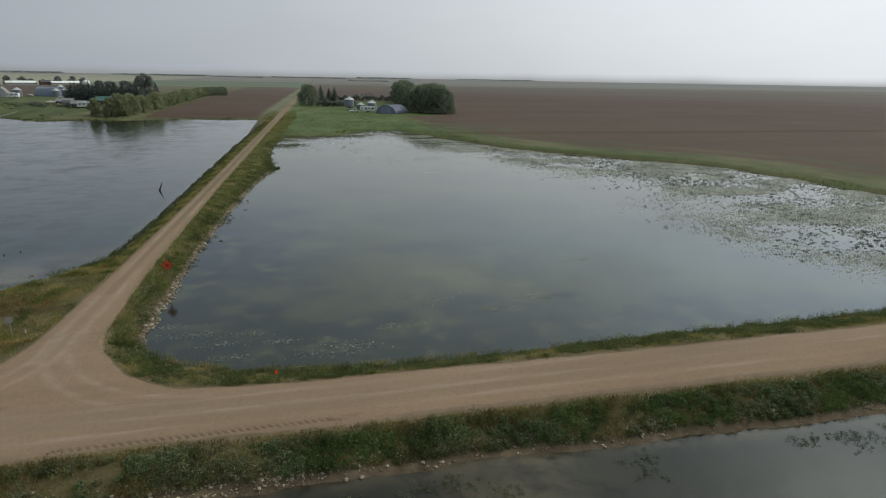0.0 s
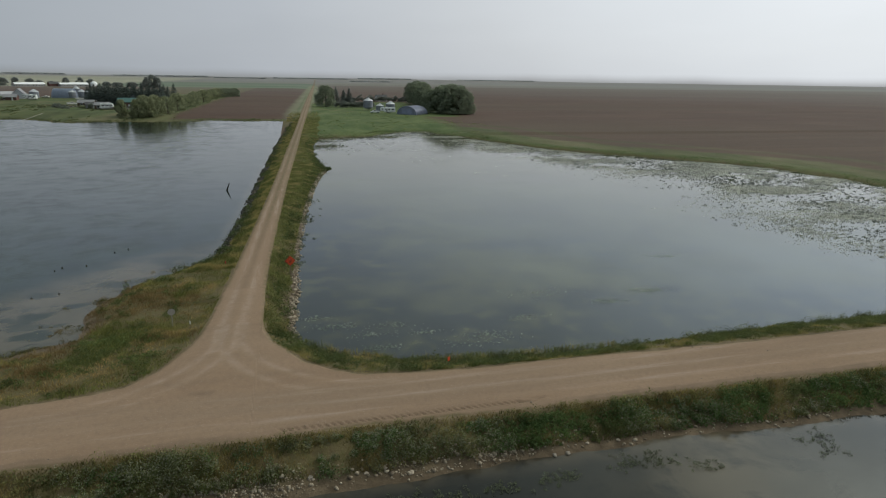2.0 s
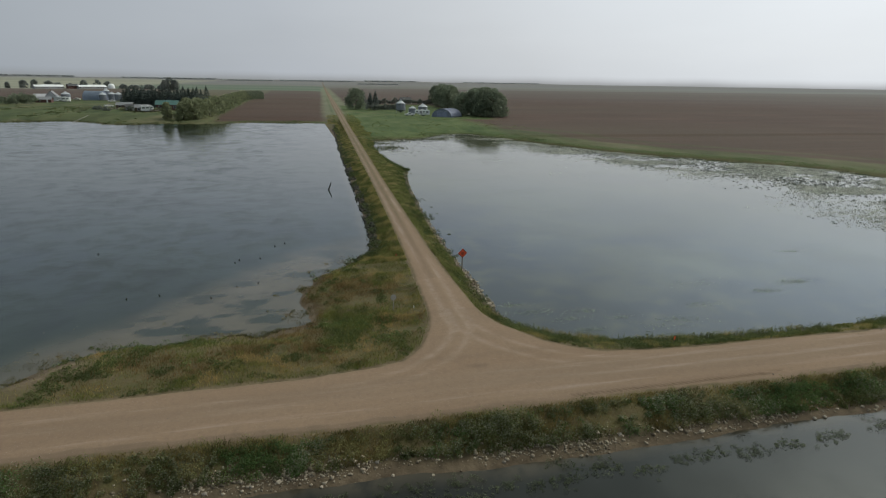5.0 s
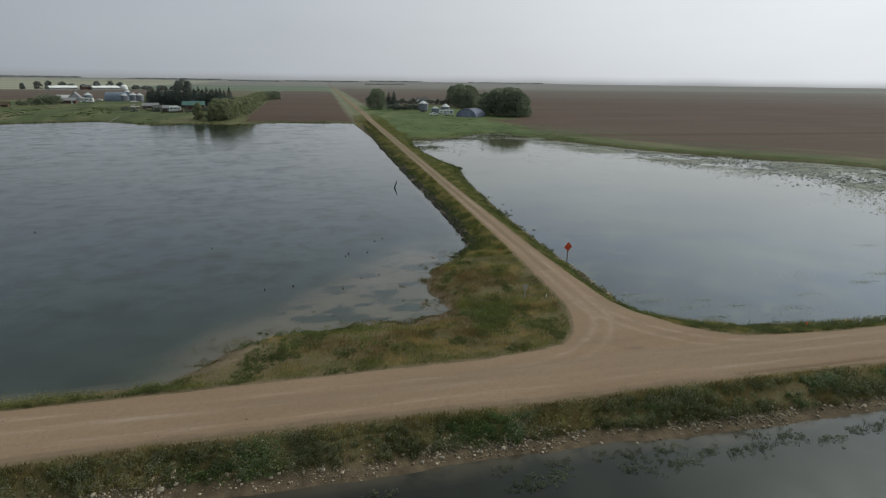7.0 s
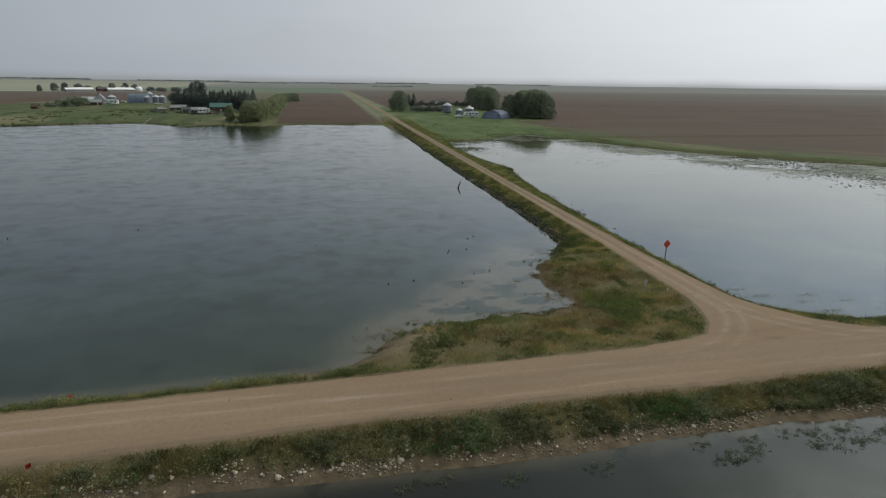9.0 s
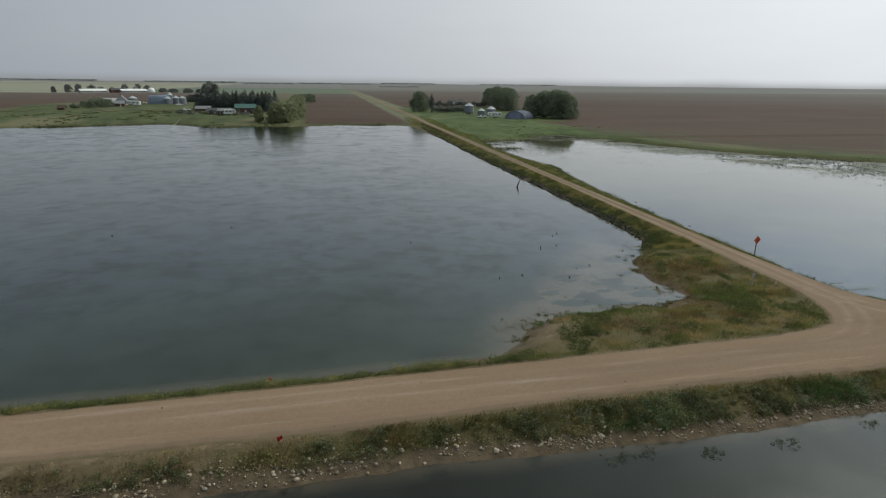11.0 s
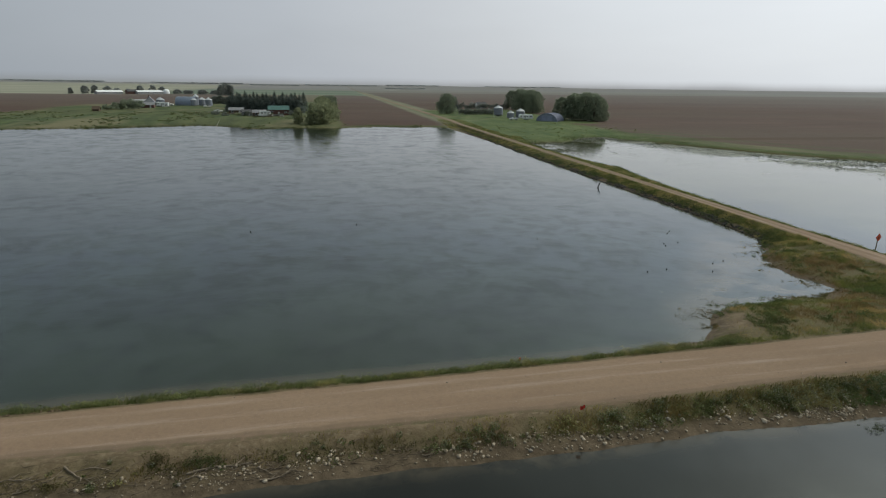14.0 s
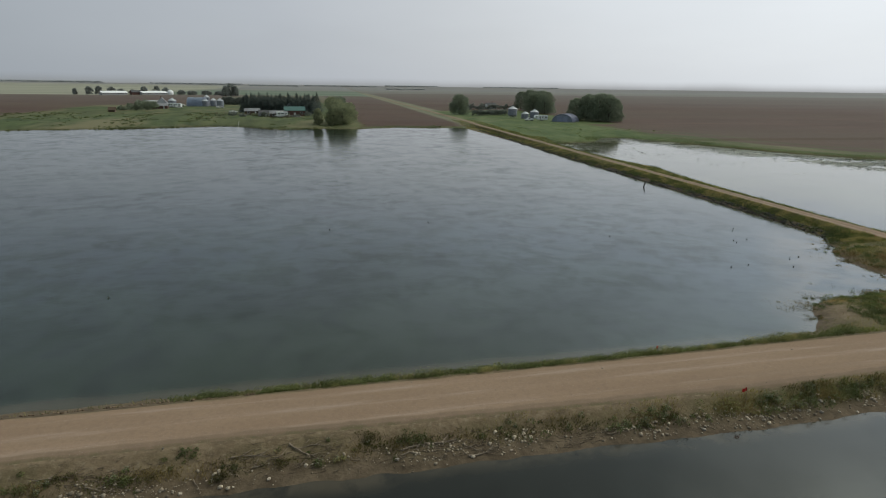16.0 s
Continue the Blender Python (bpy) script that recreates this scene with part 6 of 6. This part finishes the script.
M_GREY_SIDING = plain("grey_siding", (0.36, 0.36, 0.36), 0.7, 0, 0.8, 0.2)
M_BARN_RED = plain("barn_red", (0.13, 0.065, 0.055), 0.8, 0, 0.8, 0.35)
M_BROWN = plain("old_brown_wood", (0.11, 0.075, 0.05), 0.85, 0, 0.6, 0.4)
M_GREEN_ROOF = plain("green_sheet_roof", (0.05, 0.13, 0.12), 0.5, 0.1, 1.0, 0.25)
M_GLASS = plain("window_glass", (0.02, 0.025, 0.03), 0.08, 0, 0.5, 0.2)
M_TYRE = plain("tyre_rubber", (0.018, 0.018, 0.018), 0.85, 0, 0.2, 0.3)


def ring(bm, r, z, n=24):
    return [bm.verts.new((math.cos(2 * math.pi * i / n) * r, math.sin(2 * math.pi * i / n) * r, z)) for i in range(n)]


def lathe(bm, rows, n=24):
    """A turned shape from rows of (radius, height)."""
    rs = [ring(bm, r, z, n) for r, z in rows]
    for a, b in zip(rs, rs[1:]):
        for i in range(n):
            bm.faces.new((a[i], a[(i + 1) % n], b[(i + 1) % n], b[i]))
    bm.faces.new(rs[-1])
    bm.faces.new(rs[0][::-1])


def grain_bin(x, y, r, eave, peak, label, group, turn=200):
    th = thing("grain_bin", x, y, ground_at(x, y), turn, label, "grain bin", group)
    bm = bmesh.new()
    rows, k = [], int(eave / 0.42)
    for i in range(k + 1):
        rows.append((r + (0.03 if i % 2 else 0.0), eave * i / k))
    lathe(bm, rows, 28)
    part("wall", bm, M_BIN, th)
    bm = bmesh.new()
    lathe(bm, [(r + 0.12, eave - 0.03), (r * 0.16, peak - 0.25), (r * 0.15, peak), (0.05, peak + 0.1)], 28)
    for i in range(14):
        a = 2 * math.pi * i / 14
        rod(bm, (math.cos(a) * r, math.sin(a) * r, eave + 0.04), (math.cos(a) * r * 0.18, math.sin(a) * r * 0.18, peak - 0.2), 0.035, None, 5)
    part("roof", bm, M_BIN_ROOF, th, "ribbed conical steel roof")
    bm = bmesh.new()
    box(bm, r + 0.05, 0, 1.15, 0.12, 0.9, 1.7, None, 0.02)
    part("door", bm, M_BIN_ROOF, th)
    bm = bmesh.new()
    for s in (-0.22, 0.22):
        rod(bm, (0.35, r + 0.14, 0.3), (0.35, r + 0.14, eave), 0.025, None, 5) if s > 0 else rod(bm, (-0.05, r + 0.14, 0.3), (-0.05, r + 0.14, eave), 0.025, None, 5)
    for i in range(int(eave / 0.45)):
        rod(bm, (-0.05, r + 0.14, 0.5 + i * 0.45), (0.35, r + 0.14, 0.5 + i * 0.45), 0.02, None, 5)
    part("ladder", bm, M_STEEL, th)
    bm = bmesh.new()
    lathe(bm, [(r + 0.22, -0.3), (r + 0.22, 0.06)], 28)
    part("footing", bm, M_STONE_DARK, th, "low concrete footing")
    return th


def hopper_bin(x, y, r, foot, eave, peak, label, group):
    """A grain bin whose floor is a funnel, standing on legs."""
    th = thing("grain_bin", x, y, ground_at(x, y), 0, label, "grain bin", group)
    bm = bmesh.new()
    k = int((eave - foot) / 0.42)
    lathe(bm, [(r + (0.03 if i % 2 else 0.0), foot + (eave - foot) * i / k) for i in range(k + 1)], 28)
    part("wall", bm, M_BIN, th)
    bm = bmesh.new()
    lathe(bm, [(0.3, foot * 0.3), (r - 0.02, foot - 0.02)], 28)
    part("hopper", bm, M_BIN, th, "steel funnel under the bin")
    bm = bmesh.new()
    lathe(bm, [(r + 0.12, eave - 0.03), (r * 0.16, peak - 0.25), (r * 0.15, peak), (0.05, peak + 0.1)], 28)
    for i in range(14):
        a = 2 * math.pi * i / 14
        rod(bm, (math.cos(a) * r, math.sin(a) * r, eave + 0.04), (math.cos(a) * r * 0.18, math.sin(a) * r * 0.18, peak - 0.2), 0.035, None, 5)
    part("roof", bm, M_BIN_ROOF, th, "ribbed conical steel roof")
    for i in range(8):
        a = 2 * math.pi * (i + 0.5) / 8
        bm = bmesh.new()
        rod(bm, (math.cos(a) * (r - 0.05), math.sin(a) * (r - 0.05), -0.2), (math.cos(a) * (r - 0.05), math.sin(a) * (r - 0.05), foot + 0.3), 0.09, None, 6)
        part("leg", bm, M_STEEL, th)
    bm = bmesh.new()
    for px in (-0.2, 0.2):
        rod(bm, (px, -r - 0.14, 0.3), (px, -r - 0.14, eave), 0.025, None, 5)
    for i in range(int(eave / 0.45)):
        rod(bm, (-0.2, -r - 0.14, 0.5 + i * 0.45), (0.2, -r - 0.14, 0.5 + i * 0.45), 0.02, None, 5)
    part("ladder", bm, M_STEEL, th)
    return th


def quonset(x, y, width, length, height, turn, label, skin, end, windows=True):
    th = thing("quonset_shed", x, y, ground_at(x, y), turn, label, "shed")
    n = 18
    arc = [(math.cos(math.pi * i / n) * width / 2, math.sin(math.pi * i / n) * height) for i in range(n + 1)]
    bm = bmesh.new()
    steps = max(8, int(length / 0.5))
    rows = []
    for j in range(steps + 1):
        f = 1.0 + (0.008 if j % 2 else 0.0)
        rows.append([bm.verts.new((px * f, -length / 2 + length * j / steps, pz * f)) for px, pz in arc])
    for a, b in zip(rows, rows[1:]):
        for i in range(n):
            bm.faces.new((a[i], a[i + 1], b[i + 1], b[i]))
    bmesh.ops.solidify(bm, geom=bm.faces[:], thickness=0.06)
    part("arched_roof", bm, skin, th)
    for s in (-1, 1):
        bm = bmesh.new()
        prism(bm, [(px * 0.985, pz * 0.985) for px, pz in arc], s * (length / 2 - 0.25) - 0.05, s * (length / 2 - 0.25) + 0.05)
        e = part("end_wall", bm, end, th)
        if s < 0 and windows:
            bm = bmesh.new()
            for k in (-1, 1):
                box(bm, k * width * 0.125, -length / 2 + 0.17, height * 0.34, width * 0.245, 0.06, height * 0.66, None, 0.01)
            d = part("door", bm, skin, e, "pair of sliding doors")
            bm = bmesh.new()
            rod(bm, (-width * 0.27, -length / 2 + 0.14, height * 0.69), (width * 0.27, -length / 2 + 0.14, height * 0.69), 0.05, None, 6)
            part("door_rail", bm, M_STEEL, e)
    return th


def gable_house(name, x, y, length, depth, wall, ridge, turn, label, category, siding, roofing, group="", openings=True, chimney=False, trim=None):
    """A gabled building, its ridge along its own x."""
    th = thing(name, x, y, ground_at(x, y), turn, label, category, group)
    t = 0.16
    for s in (-1, 1):
        bm = bmesh.new()
        box(bm, 0, s * (depth / 2 - t / 2), wall / 2 - 0.15, length, t, wall + 0.3)
        part("wall", bm, siding, th)
        bm = bmesh.new()
        prism(bm, [(-depth / 2 + t, -0.3), (depth / 2 - t, -0.3), (depth / 2 - t, wall), (0, ridge - 0.1), (-depth / 2 + t, wall)], s * (length / 2 - t / 2) - t / 2, s * (length / 2 - t / 2) + t / 2)
        bm.transform(Matrix.Rotation(radians(90), 4, "Z"))
        part("gable_wall", bm, siding, th)
    over = 0.4
    for s in (-1, 1):
        a, b = Vector((0, 0, ridge + 0.02)), Vector((0, s * (depth / 2 + over), wall - (ridge - wall) * over / (depth / 2)))
        d = (b - a).normalized()
        up = Vector((1, 0, 0)).cross(d) * (-1 if s < 0 else 1)
        up = up if up.z > 0 else -up
        bm = bmesh.new()
        vs = []
        for px in (-length / 2 - over, length / 2 + over):
            for q in (a, b):
                for w in (0.0, 0.14):
                    vs.append(bm.verts.new(q + Vector((px, 0, 0)) + up * w))
        bmesh.ops.convex_hull(bm, input=vs)
        r = part("roof", bm, roofing, th)
        if s > 0 and chimney:
            bm = bmesh.new()
            box(bm, length * 0.2, depth * 0.08, ridge + 0.3, 0.6, 0.6, 1.6, None, 0.02)
            part("chimney", bm, M_BARN_RED, r)
    if openings:
        k = max(2, int(length / 3.5))
        for i in range(k):
            px = -length / 2 + length * (i + 0.5) / k
            if i == k // 2:
                bm = bmesh.new()
                box(bm, px, -depth / 2 - 0.02, 1.0, 0.95, 0.08, 2.05, None, 0.01)
                part("door", bm, trim or M_WHITE, th)
                continue
            bm = bmesh.new()
            for dx, dz, sx, sz in ((0, 0.62, 1.3, 0.1), (0, -0.62, 1.3, 0.1), (-0.6, 0, 0.1, 1.14), (0.6, 0, 0.1, 1.14)):
                box(bm, px + dx, -depth / 2 - 0.03, wall * 0.55 + dz, sx, 0.08, sz)
            fr = part("window_frame", bm, trim or M_WHITE, th)
            bm = bmesh.new()
            box(bm, px, -depth / 2 - 0.015, wall * 0.55, 1.1, 0.04, 1.14)
            part("pane", bm, M_GLASS, fr)
    return th


def wheel(th, x, y, r=0.36, w=0.22):
    bm = bmesh.new()
    rod(bm, (x, y - w / 2, r), (x, y + w / 2, r), r, None, 18)
    t = part("wheel", bm, M_TYRE, th)
    bm = bmesh.new()
    rod(bm, (x, y - w / 2 - 0.01, r), (x, y + w / 2 + 0.01, r), r * 0.55, None, 14)
    part("rim", bm, M_STEEL, t)


def side_plates(name, material, parent, x, y, z, sx, sz, label=""):
    """One thin plate on each long side of a body."""
    for s in (-1, 1):
        bm = bmesh.new()
        box(bm, x, s * y, z, sx, 0.03, sz, None, 0.01)
        part(name, bm, material, parent, label)


def travel_trailer(x, y, turn, length, label):
    th = thing("travel_trailer", x, y, ground_at(x, y), turn, label, "trailer")
    bm = bmesh.new()
    h, w = length / 2, 1.25
    prism(bm, [(-h, 0.75), (h - 2.2, 0.75), (h - 2.0, 1.35), (h, 1.55), (h + 0.1, 2.4), (h - 0.35, 3.45), (-h + 0.15, 3.45), (-h, 3.25)], -w, w)
    bmesh.ops.bevel(bm, geom=bm.edges[:], offset=0.06, segments=2, affect="EDGES")
    body = part("body", bm, M_WHITE, th)
    for px, sx, pz, sz in ((-h + 1.4, 1.3, 2.3, 0.7), (-h + 3.6, 1.0, 2.35, 0.55), (h - 3.2, 1.2, 2.3, 0.6), (h - 0.9, 0.9, 2.5, 0.5)):
        side_plates("window", M_GLASS, body, px, w + 0.01, pz, sx, sz)
    side_plates("door", M_GREY_SIDING, body, -h + 5.0, w + 0.012, 1.85, 0.7, 1.9)
    side_plates("stripe", M_GREY_SIDING, body, 0, w + 0.008, 1.25, length * 0.7, 0.16, "grey side stripe")
    bm = bmesh.new()
    box(bm, 0.4, 0, 3.58, 1.0, 0.8, 0.28, None, 0.05)
    part("air_conditioner", bm, M_PALE, th)
    for px in (-0.9, 0.0):
        for s in (-1, 1):
            wheel(th, px, s * 1.08)
    for s in (-0.8, 0.8):
        bm = bmesh.new()
        rod(bm, (h - 1.6, s, 0.0), (h - 1.6, s, 1.3), 0.05, None, 6)
        part("jack", bm, M_STEEL, th)
    return th


def pickup(x, y, turn, label, paint, group=""):
    th = thing("pickup_truck", x, y, ground_at(x, y), turn, label, "truck", group)
    bm = bmesh.new()
    box(bm, 0, 0, 0.85, 5.5, 1.9, 0.62, None, 0.1)
    body = part("body", bm, paint, th)
    bm = bmesh.new()
    prism(bm, [(-0.9, 1.15), (1.35, 1.15), (0.75, 1.85), (-0.75, 1.85)], -0.85, 0.85)
    bmesh.ops.bevel(bm, geom=bm.edges[:], offset=0.06, segments=2, affect="EDGES")
    cab = part("cab", bm, paint, th)
    side_plates("window", M_GLASS, cab, 0.1, 0.85, 1.5, 1.4, 0.4)
    for s in (-0.88, 0.88):
        bm = bmesh.new()
        box(bm, -1.85, s, 1.3, 1.75, 0.1, 0.35, None, 0.02)
        part("bed_wall", bm, paint, th)
    bm = bmesh.new()
    box(bm, -2.68, 0, 1.3, 0.1, 1.8, 0.35, None, 0.02)
    part("tailgate", bm, paint, th)
    for s in (-0.65, 0.65):
        bm = bmesh.new()
        box(bm, 2.76, s, 0.95, 0.04, 0.35, 0.2)
        part("headlight", bm, M_PALE, th)
    for px in (-1.7, 1.75):
        for s in (-1, 1):
            wheel(th, px, s * 0.85, 0.4)
    return th


def tank(x, y, turn, label):
    th = thing("propane_tank", x, y, ground_at(x, y), turn, label, "tank")
    bm = bmesh.new()
    lathe(bm, [(0.1, -2.2), (0.45, -2.1), (0.62, -1.75), (0.62, 1.75), (0.45, 2.1), (0.1, 2.2)], 18)
    bm.transform(Matrix.Translation((0, 0, 1.0)) @ Matrix.Rotation(radians(90), 4, "Y"))
    part("vessel", bm, M_WHITE, th)
    for s in (-1.2, 1.2):
        bm = bmesh.new()
        box(bm, s, 0, 0.2, 0.25, 1.0, 0.55, None, 0.02)
        part("saddle", bm, M_GREY_SIDING, th)
    bm = bmesh.new()
    lathe(bm, [(0.22, 1.58), (0.22, 1.8), (0.15, 1.88)], 12)
    part("valve_dome", bm, M_WHITE, th)


def long_barn(x, y, length, depth, turn, label):
    return gable_house("long_barn", x, y, length, depth, 3.2, 5.6, turn, label, "barn", M_GREY_SIDING, M_WHITE_ROOF, "long barns across the fields", True, trim=M_GREY_SIDING)


def white_dome(x, y, r):
    th = thing("storage_dome", x, y, ground_at(x, y), 0, "white round storage dome by the long barns", "tank")
    bm = bmesh.new()
    lathe(bm, [(r, -0.3), (r, r * 0.5)] + [(r * math.cos(a), r * (0.5 + math.sin(a) * 0.9)) for a in (0.3, 0.6, 0.9, 1.2, 1.45)], 28)
    part("shell", bm, M_WHITE_ROOF, th)
    bm = bmesh.new()
    lathe(bm, [(r * 0.12, r * 1.36), (r * 0.12, r * 1.46), (r * 0.05, r * 1.5)], 12)
    part("hatch", bm, M_STEEL, th)


def shore_pipe():
    th = thing("irrigation_pipe", -114.4, 279, 0, 0, "pale pipe laid from the yard into the lake", "pipe")
    pts = [Vector((0.5, -3, WATER + 0.15))] + [Vector((-0.55 * i, 6.4 * i, max(ground_at(-114.4 - 0.55 * i, 279 + 6.4 * i), WATER) + 0.3)) for i in range(6)]
    for i, (a, b) in enumerate(zip(pts, pts[1:])):
        bm = bmesh.new()
        rod(bm, a, b, 0.08, None, 10)
        part("pipe_length", bm, M_GREY, th)
        bm = bmesh.new()
        rod(bm, (b.x, b.y, b.z - 0.9), (b.x, b.y, b.z), 0.06, None, 6)
        part("stand", bm, M_POST, th)


def yard_fence(x0, y0, x1, y1, n, label):
    th = thing("fence", x0, y0, 0, 0, label, "fence")
    for i in range(n + 1):
        px, py = (x1 - x0) * i / n, (y1 - y0) * i / n
        z = ground_at(x0 + px, y0 + py)
        bm = bmesh.new()
        rod(bm, (px, py, z - 0.3), (px, py, z + 1.4), 0.1, None, 6)
        part("post", bm, M_POST, th)
        if i < n:
            qx, qy = (x1 - x0) * (i + 1) / n, (y1 - y0) * (i + 1) / n
            for h in (0.55, 1.15):
                bm = bmesh.new()
                rod(bm, (px, py, z + h), (qx, qy, ground_at(x0 + qx, y0 + qy) + h), 0.07, None, 5)
                part("rail", bm, M_POST, th)


def farms():
    g = "grain bins in the farmyard"
    hopper_bin(53.2, 342, 3.0, 1.8, 6.0, 7.8, "hopper-bottomed steel grain bin on legs in the yard", g)
    grain_bin(59.5, 335, 2.4, 3.2, 4.6, "small round steel grain bin in the yard", g, 150)
    grain_bin(66.3, 336, 2.9, 4.2, 6.0, "middling round steel grain bin in the yard", g, 170)
    quonset(73.8, 303, 13.0, 13.0, 4.7, -42, "blue-grey arched steel shed in the farmyard", M_QUONSET, M_QUONSET_END)
    travel_trailer(60.6, 310, 180, 8.4, "white travel trailer parked on the yard grass")
    pickup(53.2, 311, 185, "white pickup truck parked beside the trailer", M_WHITE)
    gable_house("farmhouse", 82, 485, 9, 8, 3.0, 5.4, 8, "low white farmhouse with a dark shingle roof", "house", M_WHITE, M_SHINGLE, chimney=True)
    tank(88, 340, 15, "white propane tank on saddles by the trees")
    pickup(82, 309, 60, "old dark pickup beside the arched shed", M_QUONSET_END)

    # the farther farm
    gable_house("machine_shed", -88.0, 362, 12.5, 8, 3.4, 5.6, 3, "red wooden shed with a green sheet roof", "shed", M_BARN_RED, M_GREEN_ROOF)
    gable_house("old_shed", -115, 374, 9, 5, 2.4, 3.9, -4, "small weathered shed with a pale roof", "shed", M_BROWN, M_OLD_ROOF, "old sheds by the lake")
    gable_house("old_shed", -98.5, 345, 7.5, 4.5, 2.4, 3.8, 2, "small weathered shed with a pale roof", "shed", M_BROWN, M_OLD_ROOF, "old sheds by the lake")
    gable_house("old_shed", -107, 354, 5.5, 4, 2.2, 3.5, 12, "small grey shed with a dull roof", "shed", M_GREY_SIDING, M_SHINGLE, "old sheds by the lake")
    travel_trailer(-95, 340, 10, 6.5, "old white trailer among the sheds")
    quonset(-171.5, 513, 12, 15, 7.2, 84, "pale blue arched steel shed on the lake farm", plain("pale_blue_steel", (0.36, 0.42, 0.53), 0.5, 0.2, 1.2, 0.15), M_QUONSET_END)
    g = "grain bins on the lake farm"
    grain_bin(-164.5, 508, 2.6, 4.6, 6.4, "round blue-grey steel grain bin on the lake farm", g)
    grain_bin(-165.0, 521, 2.4, 7.2, 9.4, "tall narrow steel grain bin on the lake farm", g)
    grain_bin(-158.3, 511, 2.7, 5.0, 6.8, "round steel grain bin on the lake farm", g)
    grain_bin(-152.0, 505, 2.8, 5.0, 6.8, "round steel grain bin on the lake farm", g)
    grain_bin(-189.7, 503, 3.3, 4.8, 6.8, "round weathered steel grain bin by the house", g)
    gable_house("farmhouse", -194.5, 489, 10, 7, 3.8, 7.4, 100, "white farmhouse with a pale grey roof", "house", M_DULL_WHITE, M_OLD_ROOF, chimney=True)
    gable_house("house_wing", -203, 493, 10, 7, 2.8, 5.0, 10, "low pale wing beside the white farmhouse", "house", M_GREY_SIDING, M_DULL_WHITE)
    gable_house("red_shed", -188.5, 456, 10, 5.5, 2.3, 4.0, 4, "old dark red shed in front of the house", "shed", M_BARN_RED, M_OLD_ROOF)
    travel_trailer(-180.8, 472, 175, 8.0, "white trailer parked beside the farmhouse")
    travel_trailer(-186, 480, 160, 7.0, "old white trailer parked by the farmhouse")
    gable_house("hut", -206, 399, 3.8, 3.6, 1.6, 3.2, 0, "small brown wooden hut on the shore grass", "hut", M_BROWN, M_BROWN, openings=False)
    for k, (x, y, a) in enumerate(((-177.5, 466, 10), (-183, 506, 160), (-129, 392, 30), (-96.5, 343, 14), (-148, 470, 20))):
        pickup(x, y, a, "pale farm truck parked on the lake farm", M_PALE, "farm trucks")
    gable_house("farmhouse", -92, 392, 5.5, 5.0, 4.6, 7.0, 90, "tall pale blue farmhouse in front of the spruces", "house", plain("pale_blue_siding", (0.42, 0.46, 0.52), 0.6, 0, 0.8, 0.15), M_SHINGLE)
    pickup(-100, 347, 20, "dark farm truck parked by the old sheds", M_QUONSET_END, "farm trucks")
    shore_pipe()
    yard_fence(-140, 372, -104, 362, 12, "grey rail fence by the old sheds")

    # long barns across the fields
    long_barn(-371, 984, 36, 13, 36, "long white barn with a white roof far across the fields")
    long_barn(-375, 1014, 29, 13, 36, "long white barn with a white roof far across the fields")
    long_barn(-322, 1020, 40, 14, 36, "long white barn with a white roof far across the fields")
    long_barn(-328, 1062, 26, 13, 36, "long white barn with a white roof far across the fields")
    gable_house("barn", -346, 1012, 15, 10, 4, 7, 36, "dark red barn between the long white barns", "barn", M_BARN_RED, M_SHINGLE, "", False)
    white_dome(-305, 1062, 5.5)


# leaf colour lifted close to sky grey, so the belts look hazy
M_FAR_LEAF = leaf_material("hazed_far_leaf", (0.42, 0.44, 0.445), (0.50, 0.515, 0.52))


def far_belts():
    """Low windbreaks that line the far roads."""
    for k, (x, y, ln, h) in enumerate(((330, 2500, 170, 5), (120, 3600, 420, 9), (3600, 2850, 170, 17), (-1600, 3900, 700, 12), (-700, 3700, 500, 10), (-250, 3300, 260, 8), (650, 4200, 380, 10), (-2400, 3300, 400, 10), (1500, 4300, 600, 8))):
        n = int(ln / 1.6)
        c = np.stack([RNG.uniform(-ln / 2, ln / 2, n), RNG.normal(0, 6, n), RNG.uniform(0.1, 0.55, n) * h], -1)
        th = thing("windbreak", x, y, ground_at(x, y), 0, "distant low windbreak on the horizon, paled for haze", "windbreak", "distant windbreaks", "stuff")
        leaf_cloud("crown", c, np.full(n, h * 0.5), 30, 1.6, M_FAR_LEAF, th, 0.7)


farm_trees()
farms()
yard_clutter()
far_belts()
